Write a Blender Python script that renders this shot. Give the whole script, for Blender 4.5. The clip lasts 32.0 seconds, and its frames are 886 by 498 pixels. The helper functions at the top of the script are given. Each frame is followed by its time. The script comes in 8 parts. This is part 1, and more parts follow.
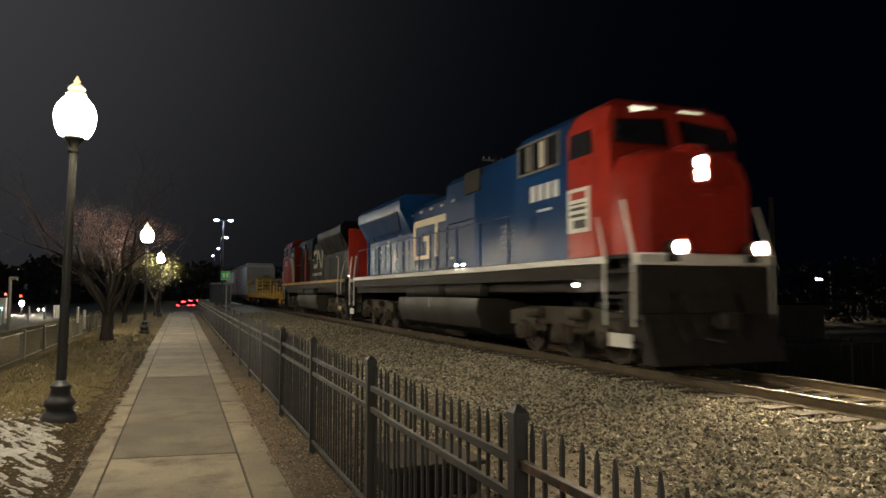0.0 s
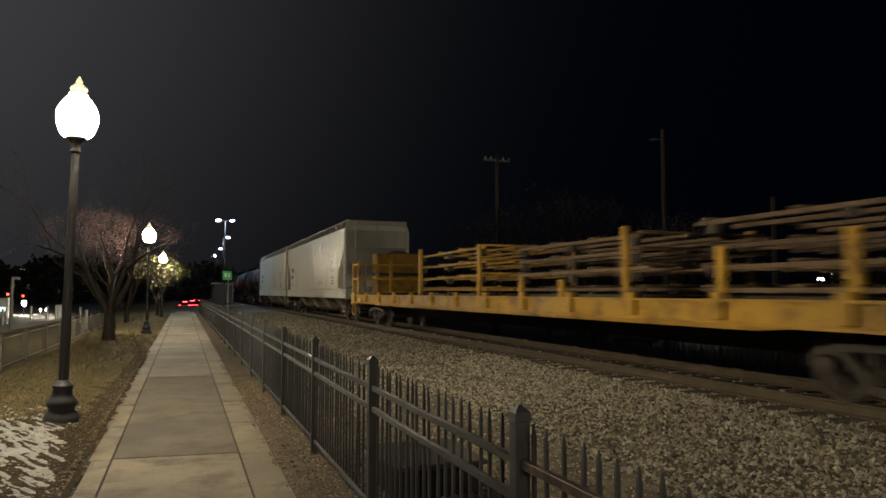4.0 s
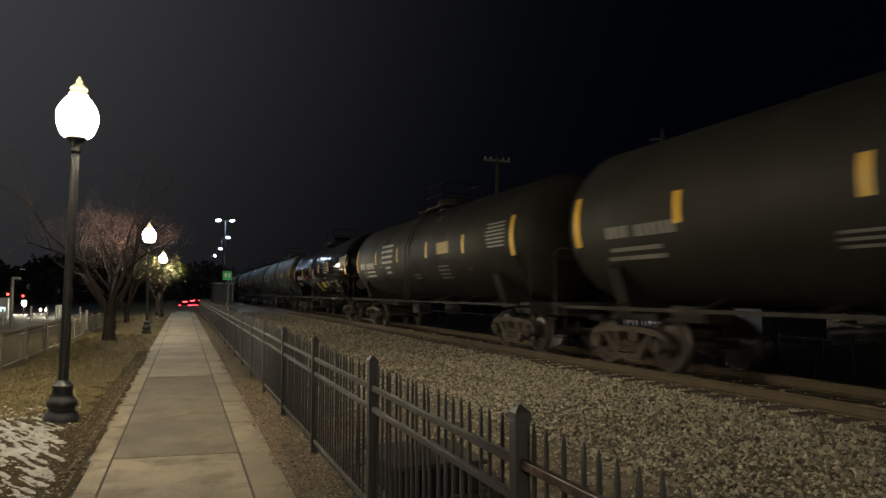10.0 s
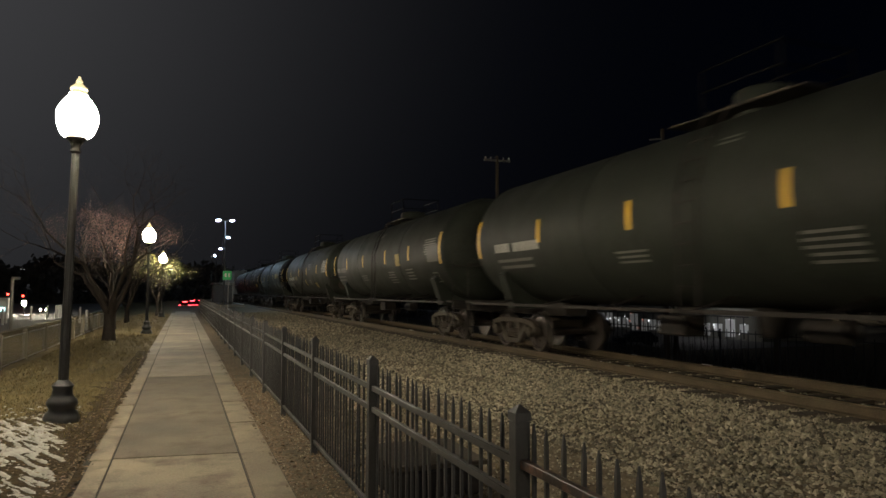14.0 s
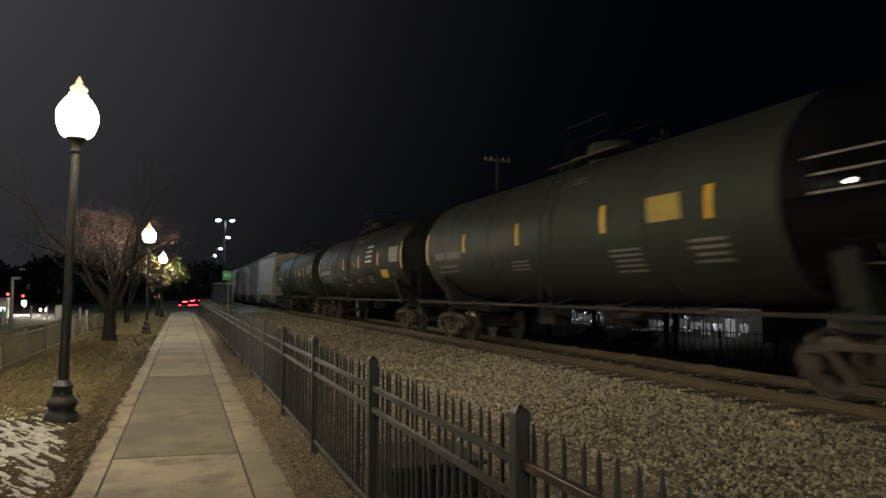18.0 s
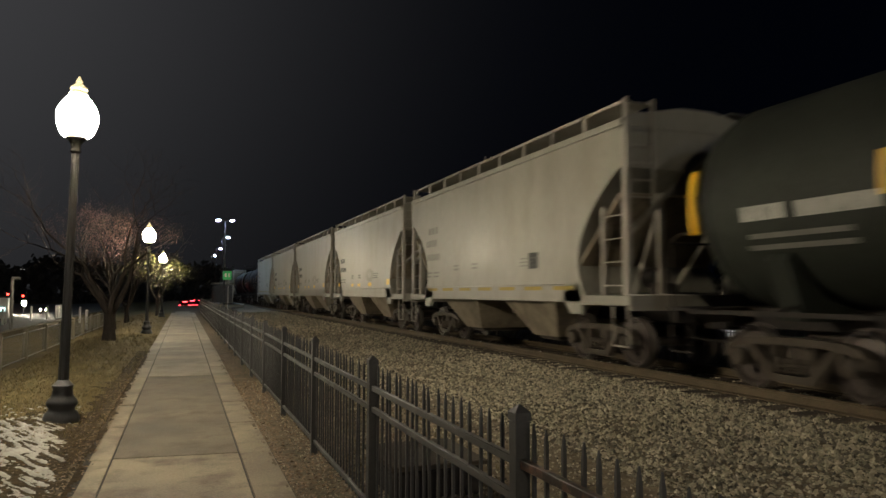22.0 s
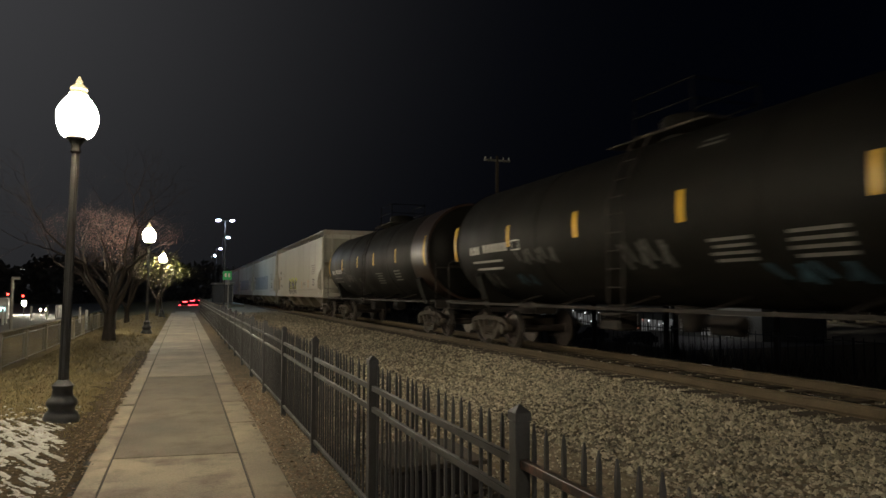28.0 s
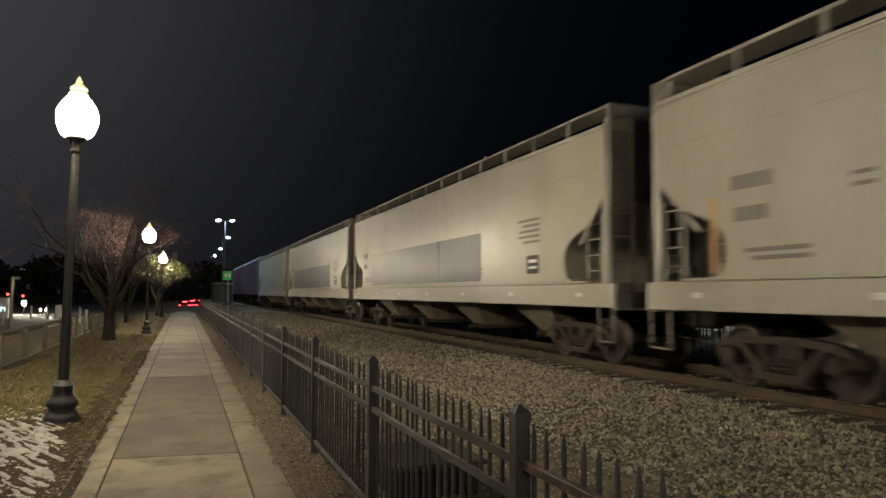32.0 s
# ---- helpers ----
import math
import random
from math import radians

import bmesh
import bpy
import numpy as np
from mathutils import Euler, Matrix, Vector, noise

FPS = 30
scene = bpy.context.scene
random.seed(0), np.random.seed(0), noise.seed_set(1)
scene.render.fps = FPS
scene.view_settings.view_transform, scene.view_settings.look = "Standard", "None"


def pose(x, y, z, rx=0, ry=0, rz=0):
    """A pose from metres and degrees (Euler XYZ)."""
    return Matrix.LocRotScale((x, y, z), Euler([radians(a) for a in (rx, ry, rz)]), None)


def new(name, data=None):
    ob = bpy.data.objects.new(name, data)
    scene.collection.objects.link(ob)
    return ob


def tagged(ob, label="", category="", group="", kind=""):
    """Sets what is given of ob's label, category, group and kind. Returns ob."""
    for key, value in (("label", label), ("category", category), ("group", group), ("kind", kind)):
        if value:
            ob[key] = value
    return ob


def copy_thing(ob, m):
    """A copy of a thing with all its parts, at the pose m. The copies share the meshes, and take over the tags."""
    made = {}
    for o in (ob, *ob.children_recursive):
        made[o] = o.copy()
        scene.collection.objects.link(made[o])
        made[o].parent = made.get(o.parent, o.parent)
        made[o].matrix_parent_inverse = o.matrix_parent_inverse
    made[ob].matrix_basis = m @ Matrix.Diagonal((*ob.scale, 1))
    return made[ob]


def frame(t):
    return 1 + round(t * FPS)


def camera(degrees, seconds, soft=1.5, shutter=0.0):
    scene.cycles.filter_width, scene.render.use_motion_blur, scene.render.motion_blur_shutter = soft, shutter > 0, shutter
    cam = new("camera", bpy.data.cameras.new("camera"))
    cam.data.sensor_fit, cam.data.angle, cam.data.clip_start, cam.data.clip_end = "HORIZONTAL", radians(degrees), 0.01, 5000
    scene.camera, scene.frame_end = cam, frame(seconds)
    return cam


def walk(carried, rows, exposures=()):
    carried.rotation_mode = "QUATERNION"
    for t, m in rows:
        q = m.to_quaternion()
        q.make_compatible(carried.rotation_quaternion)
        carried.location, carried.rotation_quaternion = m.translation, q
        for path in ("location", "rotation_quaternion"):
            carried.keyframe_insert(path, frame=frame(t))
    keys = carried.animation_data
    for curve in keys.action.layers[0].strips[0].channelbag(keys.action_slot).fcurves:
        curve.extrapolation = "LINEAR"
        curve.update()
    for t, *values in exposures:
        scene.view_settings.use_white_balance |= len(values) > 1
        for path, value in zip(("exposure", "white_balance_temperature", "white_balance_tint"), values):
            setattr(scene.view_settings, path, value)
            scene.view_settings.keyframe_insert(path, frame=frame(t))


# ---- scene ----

# ---------- camera: held still at eye height, one small turn at the start ----------
cam = camera(65.66, 32.0, soft=1.5, shutter=0.5)


def aim(turn, lift, lean=0.0):
    return pose(0, 0, 1.70) @ pose(0, 0, 0, 0, 0, -turn) @ pose(0, 0, 0, 90 + lift, 0, 0) @ pose(0, 0, 0, 0, 0, lean)


walk(cam, [(0.0, aim(20.79, 3.63)), (1.0, aim(20.79, 3.63)), (1.7, aim(20.72, 3.63)), (2.5, aim(20.65, 3.63)), (32.0, aim(20.65, 3.63))])

# ---------- night sky ----------
world = bpy.data.worlds.new("night_sky")
scene.world = world
world.use_nodes = True
wt = world.node_tree
# a dark sky, brighter over the road side: lens glare put into its colour
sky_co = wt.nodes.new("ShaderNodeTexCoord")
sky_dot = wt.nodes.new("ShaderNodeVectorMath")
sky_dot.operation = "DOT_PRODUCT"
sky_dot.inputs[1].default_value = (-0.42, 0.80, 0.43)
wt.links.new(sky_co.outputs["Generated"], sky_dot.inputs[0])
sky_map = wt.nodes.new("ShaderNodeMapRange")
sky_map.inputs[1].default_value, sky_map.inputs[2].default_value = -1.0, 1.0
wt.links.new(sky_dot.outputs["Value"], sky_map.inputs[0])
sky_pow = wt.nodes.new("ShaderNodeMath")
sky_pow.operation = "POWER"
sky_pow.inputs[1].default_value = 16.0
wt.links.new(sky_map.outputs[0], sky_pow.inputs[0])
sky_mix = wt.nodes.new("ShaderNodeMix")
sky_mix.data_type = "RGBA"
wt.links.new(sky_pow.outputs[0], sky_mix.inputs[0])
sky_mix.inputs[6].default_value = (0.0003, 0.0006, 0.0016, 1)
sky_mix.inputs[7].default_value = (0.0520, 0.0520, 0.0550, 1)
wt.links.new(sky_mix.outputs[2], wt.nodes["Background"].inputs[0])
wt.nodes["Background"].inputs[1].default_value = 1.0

LAMP = 660.0      # radiance of the walkway globes
FILL = 530.0    # radiance of the unseen flood lamps added behind the camera
MAST = 1050.0      # radiance of the platform mast heads

# ---------- plan ----------
TX, ZR, ZC = 8.68, 0.32, 0.37       # track centre line, rail top, level from which the car bodies are measured
FX, FY, FP = 1.345, 2.65, 2.425     # fence line, first post, panel pitch


# ---------- materials ----------
def material(name, color, rough=0.6, metal=0.0, vary=0.25, scale=1.5, grain=40.0, bump=0.15, dirt=None, dirt_amount=0.5, tint=0.0, stretch=(1, 1, 1), coat=0.0, spec=0.3):
    m = bpy.data.materials.new(name)
    m.use_nodes = True
    t = m.node_tree
    n, l = t.nodes, t.links
    b = n["Principled BSDF"]
    co = n.new("ShaderNodeTexCoord")
    mp = n.new("ShaderNodeMapping")
    mp.inputs["Scale"].default_value = stretch
    l.new(co.outputs["Object"], mp.inputs[0])
    big = n.new("ShaderNodeTexNoise")
    big.inputs["Scale"].default_value = scale
    big.inputs["Detail"].default_value = 6
    fine = n.new("ShaderNodeTexNoise")
    fine.inputs["Scale"].default_value = grain
    fine.inputs["Detail"].default_value = 3
    for k in (big, fine):
        l.new(mp.outputs[0], k.inputs["Vector"])
    add = n.new("ShaderNodeMath")
    add.operation = "MULTIPLY_ADD"
    l.new(fine.outputs[0], add.inputs[0])
    add.inputs[1].default_value = 0.5
    l.new(big.outputs[0], add.inputs[2])
    ramp = n.new("ShaderNodeMapRange")
    l.new(add.outputs[0], ramp.inputs[0])
    ramp.inputs[1].default_value, ramp.inputs[2].default_value = 0.45, 1.05
    ramp.inputs[3].default_value, ramp.inputs[4].default_value = 1 - vary, 1 + vary
    last = ramp.outputs[0]
    if tint:
        info = n.new("ShaderNodeObjectInfo")
        tr = n.new("ShaderNodeMapRange")
        l.new(info.outputs["Random"], tr.inputs[0])
        tr.inputs[3].default_value, tr.inputs[4].default_value = 1 - tint, 1 + tint
        mu = n.new("ShaderNodeMath")
        mu.operation = "MULTIPLY"
        l.new(last, mu.inputs[0])
        l.new(tr.outputs[0], mu.inputs[1])
        last = mu.outputs[0]
    mix = n.new("ShaderNodeVectorMath")
    mix.operation = "SCALE"
    mix.inputs[0].default_value = color
    l.new(last, mix.inputs["Scale"])
    col = mix.outputs[0]
    if dirt:
        dn = n.new("ShaderNodeTexNoise")
        dn.inputs["Scale"].default_value = scale * 2.3
        dn.inputs["Detail"].default_value = 8
        dn.inputs["Roughness"].default_value = 0.65
        l.new(mp.outputs[0], dn.inputs["Vector"])
        dr = n.new("ShaderNodeMapRange")
        l.new(dn.outputs[0], dr.inputs[0])
        dr.inputs[1].default_value, dr.inputs[2].default_value = 0.48, 0.72
        dr.inputs[4].default_value = dirt_amount
        mx = n.new("ShaderNodeMix")
        mx.data_type = "RGBA"
        l.new(dr.outputs[0], mx.inputs[0])
        l.new(col, mx.inputs[6])
        mx.inputs[7].default_value = (*dirt, 1)
        col = mx.outputs[2]
    l.new(col, b.inputs["Base Color"])
    rr = n.new("ShaderNodeMapRange")
    l.new(big.outputs[0], rr.inputs[0])
    rr.inputs[1].default_value, rr.inputs[2].default_value = 0.3, 0.7
    rr.inputs[3].default_value, rr.inputs[4].default_value = max(0.03, rough - 0.09), min(1, rough + 0.09)
    l.new(rr.outputs[0], b.inputs["Roughness"])
    b.inputs["Metallic"].default_value = metal
    b.inputs["Coat Weight"].default_value = coat
    b.inputs["Specular IOR Level"].default_value = spec
    if bump:
        bp = n.new("ShaderNodeBump")
        bp.inputs["Strength"].default_value = bump
        bp.inputs["Distance"].default_value = 0.02
        l.new(add.outputs[0], bp.inputs["Height"])
        l.new(bp.outputs[0], b.inputs["Normal"])
    return m


def glow(name, color, strength):
    m = bpy.data.materials.new(name)
    m.use_nodes = True
    b = m.node_tree.nodes["Principled BSDF"]
    b.inputs["Base Color"].default_value = (0.8, 0.8, 0.8, 1)
    b.inputs["Emission Color"].default_value = (*color, 1)
    b.inputs["Emission Strength"].default_value = strength
    return m


CONCRETE = material("concrete", (0.148, 0.134, 0.101), 0.85, vary=0.22, scale=1.1, grain=60, bump=0.25, dirt=(0.085, 0.074, 0.055), dirt_amount=0.6, tint=0.1, spec=0.2)
SLABMAT = material("worn_walk_concrete", (0.150, 0.128, 0.092), 0.85, vary=0.5, scale=0.9, grain=45, bump=0.3, dirt=(0.052, 0.041, 0.029), dirt_amount=0.85, tint=0.15, spec=0.2)
JOINT = material("joint_filler", (0.022, 0.019, 0.016), 0.95)
SOIL = material("soil", (0.082, 0.066, 0.044), 0.95, vary=0.5, scale=2.2, grain=26, bump=0.9, dirt=(0.035, 0.027, 0.018), dirt_amount=0.7, spec=0.1)
LAWN = material("dry_lawn", (0.10, 0.080, 0.036), 0.95, vary=0.45, scale=0.9, grain=35, bump=0.8, dirt=(0.06, 0.042, 0.02), dirt_amount=0.7, spec=0.1)
GRAVEL = material("gravel_bed", (0.14, 0.115, 0.08), 0.95, vary=0.5, scale=2.5, grain=26, bump=1.0, dirt=(0.045, 0.036, 0.026), dirt_amount=0.6, spec=0.1)
ASPHALT = material("asphalt", (0.10, 0.094, 0.088), 0.85, vary=0.25, scale=0.5, grain=70, bump=0.3)
IRON = material("painted_black_iron", (0.03, 0.03, 0.031), 0.5, 0.0, vary=0.3, scale=3, grain=60, bump=0.08)
RUST = material("rusty_rail", (0.075, 0.058, 0.038), 0.75, 0.1, vary=0.35, scale=2, grain=45, bump=0.3, spec=0.15)
SHINE = material("worn_rail_head", (0.45, 0.42, 0.38), 0.22, 1.0, vary=0.1, scale=2, bump=0.03)
TIE = material("creosoted_wood", (0.05, 0.04, 0.03), 0.9, vary=0.4, scale=4, grain=30, bump=0.5, tint=0.25)
BARK = material("bark", (0.036, 0.030, 0.026), 0.95, vary=0.4, scale=5, grain=25, bump=0.9, stretch=(1, 1, 0.25), spec=0.1)
BLACKSTEEL = material("grimy_black_steel", (0.018, 0.016, 0.015), 0.7, 0.0, vary=0.4, scale=2.5, grain=30, bump=0.25, dirt=(0.05, 0.038, 0.028), dirt_amount=0.5, spec=0.12)
TRUCKSTEEL = material("cast_steel_truck", (0.045, 0.0365, 0.028), 0.7, 0.1, vary=0.45, scale=3, grain=35, bump=0.3, dirt=(0.035, 0.028, 0.023), dirt_amount=0.7, spec=0.2)
WHEEL = material("wheel_steel", (0.06, 0.05, 0.045), 0.5, 0.5, vary=0.35, scale=5, grain=30, bump=0.1)
TREAD = material("bright_wheel_rim", (0.34, 0.31, 0.28), 0.32, 1.0, vary=0.2, scale=5, bump=0.02)
CREAM = material("cream_car_paint", (0.285, 0.274, 0.231), 0.42, vary=0.13, scale=0.5, grain=12, bump=0.03, dirt=(0.22, 0.19, 0.148), dirt_amount=0.4, stretch=(1, 1, 0.35), spec=0.35)
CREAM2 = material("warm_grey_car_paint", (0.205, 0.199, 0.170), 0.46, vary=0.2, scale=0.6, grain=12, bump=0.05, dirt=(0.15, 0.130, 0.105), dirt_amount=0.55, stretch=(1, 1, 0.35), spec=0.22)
PALE = material("faded_pale_end_paint", (0.22, 0.21, 0.185), 0.6, vary=0.2, scale=0.9, grain=14, bump=0.05, dirt=(0.2, 0.15, 0.12), dirt_amount=0.6, stretch=(1, 1, 0.4))
# Bay paint: real dirt, with the shade under the sill darkened in.
BAY = material("dirty_shaded_bay_paint", (0.19, 0.165, 0.125), 0.7, vary=0.35, scale=1.2, grain=14, bump=0.06, dirt=(0.07, 0.055, 0.038), dirt_amount=0.8, stretch=(1, 1, 0.5), spec=0.15)
FAINT = material("faint_emblem_paint", (0.155, 0.148, 0.122), 0.5, vary=0.3, scale=3, bump=0.0)
GREYBLUE = material("glossy_grey_patch_paint", (0.120, 0.134, 0.142), 0.34, vary=0.12, scale=1.6, grain=7, bump=0.5, stretch=(1, 1, 0.12), spec=0.08)
TANKBLACK = material("gloss_black_tank_paint", (0.003, 0.003, 0.0034), 0.11, vary=0.3, scale=0.8, grain=14, bump=0.02, spec=0.22)
TANKBROWN = material("dusty_black_tank_paint", (0.0098, 0.0094, 0.0072), 0.62, vary=0.3, scale=0.7, grain=16, bump=0.05, dirt=(0.0155, 0.0145, 0.0110), dirt_amount=0.4, spec=0.12)
TANKGREY = material("grey_green_tank_paint", (0.0170, 0.0196, 0.0160), 0.62, vary=0.35, scale=1.1, grain=16, bump=0.06, dirt=(0.0095, 0.0095, 0.0075), dirt_amount=0.55, spec=0.14)
TANKDARK = material("dirty_dark_tank_paint", (0.0048, 0.0046, 0.0038), 0.6, vary=0.35, scale=0.7, grain=16, bump=0.04, dirt=(0.011, 0.009, 0.0065), dirt_amount=0.4, spec=0.08)
TANKRUST = material("rust_brown_jacket_paint", (0.020, 0.0115, 0.008), 0.4, vary=0.25, scale=1, grain=16, bump=0.04, spec=0.2)
WHITE = material("white_paint", (0.5, 0.5, 0.48), 0.5, vary=0.1, scale=2, bump=0.02)
INK = material("black_stencil_paint", (0.03, 0.03, 0.03), 0.6, vary=0.2, scale=2, bump=0.0)
GREYINK = material("faded_grey_stencil_paint", (0.135, 0.128, 0.112), 0.6, vary=0.2, scale=2, bump=0.0)
AMBER = material("amber_reflective_tape", (0.52, 0.30, 0.012), 0.45, vary=0.15, scale=3, bump=0.0)
YELLOW = material("yellow_paint", (0.33, 0.185, 0.022), 0.6, vary=0.4, scale=0.9, grain=20, bump=0.05, dirt=(0.06, 0.035, 0.018), dirt_amount=0.85, spec=0.2)
ORANGE = material("faded_orange_paint", (0.42, 0.25, 0.11), 0.6, vary=0.2, scale=3, bump=0.0)
BLUE = material("blue_locomotive_paint", (0.0046, 0.033, 0.112), 0.36, vary=0.2, scale=0.8, grain=14, bump=0.03, dirt=(0.005, 0.022, 0.065), dirt_amount=0.45, spec=0.06)
RED = material("red_orange_locomotive_paint", (0.27, 0.022, 0.013), 0.35, vary=0.15, scale=0.8, grain=14, bump=0.02, dirt=(0.12, 0.016, 0.011), dirt_amount=0.4, spec=0.15)
RED2 = material("weathered_red_locomotive_paint", (0.080, 0.0095, 0.0070), 0.55, vary=0.2, scale=0.8, grain=14, bump=0.03, dirt=(0.045, 0.013, 0.010), dirt_amount=0.6, spec=0.04)
OCHRE = material("dirty_ochre_paint", (0.25, 0.14, 0.022), 0.65, vary=0.35, scale=1.5, grain=20, bump=0.08, dirt=(0.055, 0.033, 0.018), dirt_amount=0.85, tint=0.25, spec=0.15)
DULLCREAM = material("dull_cream_stripe_paint", (0.15, 0.122, 0.068), 0.5, vary=0.2, scale=1.5, bump=0.02, dirt=(0.075, 0.055, 0.032), dirt_amount=0.6, spec=0.12)
LOCOBLACK = material("black_locomotive_paint", (0.0024, 0.0024, 0.0022), 0.5, vary=0.3, scale=0.8, grain=14, bump=0.03, dirt=(0.005, 0.0045, 0.0038), dirt_amount=0.4, spec=0.035)
DULLFRAME = material("dull_aluminium_frame", (0.10, 0.095, 0.08), 0.5, vary=0.2, scale=3, bump=0.02, spec=0.2)
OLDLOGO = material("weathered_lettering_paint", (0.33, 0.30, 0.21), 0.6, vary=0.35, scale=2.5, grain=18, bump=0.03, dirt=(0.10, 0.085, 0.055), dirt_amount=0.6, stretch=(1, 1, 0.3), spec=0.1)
LOGO = material("ivory_lettering_paint", (0.66, 0.60, 0.44), 0.5, vary=0.12, scale=2, bump=0.0)
TANKGREYF = material("grey_fuel_tank_paint", (0.019, 0.017, 0.0145), 0.55, vary=0.3, scale=1, grain=16, bump=0.08, dirt=(0.015, 0.013, 0.011), dirt_amount=0.6, spec=0.25)
GLASS = material("dark_cab_glass", (0.012, 0.012, 0.014), 0.06, vary=0.1, scale=2, bump=0.0)
WINDOWLIT = material("pale_window_blind", (0.45, 0.42, 0.34), 0.5, vary=0.1, scale=2, bump=0.0)
CARGO = material("rusty_panel_frames", (0.095, 0.062, 0.036), 0.8, vary=0.5, scale=3, grain=20, bump=0.2, tint=0.35, dirt=(0.03, 0.02, 0.014), dirt_amount=0.6)
BOLD = material("worn_white_stencil_paint", (0.30, 0.30, 0.28), 0.6, vary=0.35, scale=8, bump=0.0)
STENCIL = material("dull_white_stencil_paint", (0.10, 0.098, 0.09), 0.6, vary=0.35, scale=6, bump=0.0)
LEMON = material("faded_lemon_panel", (0.22, 0.16, 0.025), 0.6, vary=0.2, scale=3, bump=0.0)
MUD = material("dark_soil", (0.036, 0.025, 0.0125), 0.95, vary=0.6, scale=6, grain=22, bump=1.0, dirt=(0.014, 0.010, 0.006), dirt_amount=0.9, spec=0.05)
SNOW = material("old_snow", (0.25, 0.246, 0.232), 0.7, vary=0.25, scale=4, grain=40, bump=0.5, dirt=(0.11, 0.095, 0.075), dirt_amount=0.6, spec=0.1)
GLOBEFOOT = glow("shaded_globe_glass", (1.0, 0.86, 0.62), 520.0)
GLOBE = glow("lit_globe_glass", (1.0, 0.86, 0.62), LAMP)
HEAD = glow("lit_mast_head", (0.56, 0.77, 1.0), MAST)
BEAM = glow("lit_headlight", (1.0, 0.80, 0.52), 6500.0)
REDLAMP = glow("lit_red_lamp", (1.0, 0.015, 0.02), 70.0)
CAPGLOW = glow("gold_cap_glow", (1.0, 0.80, 0.42), 1.1)


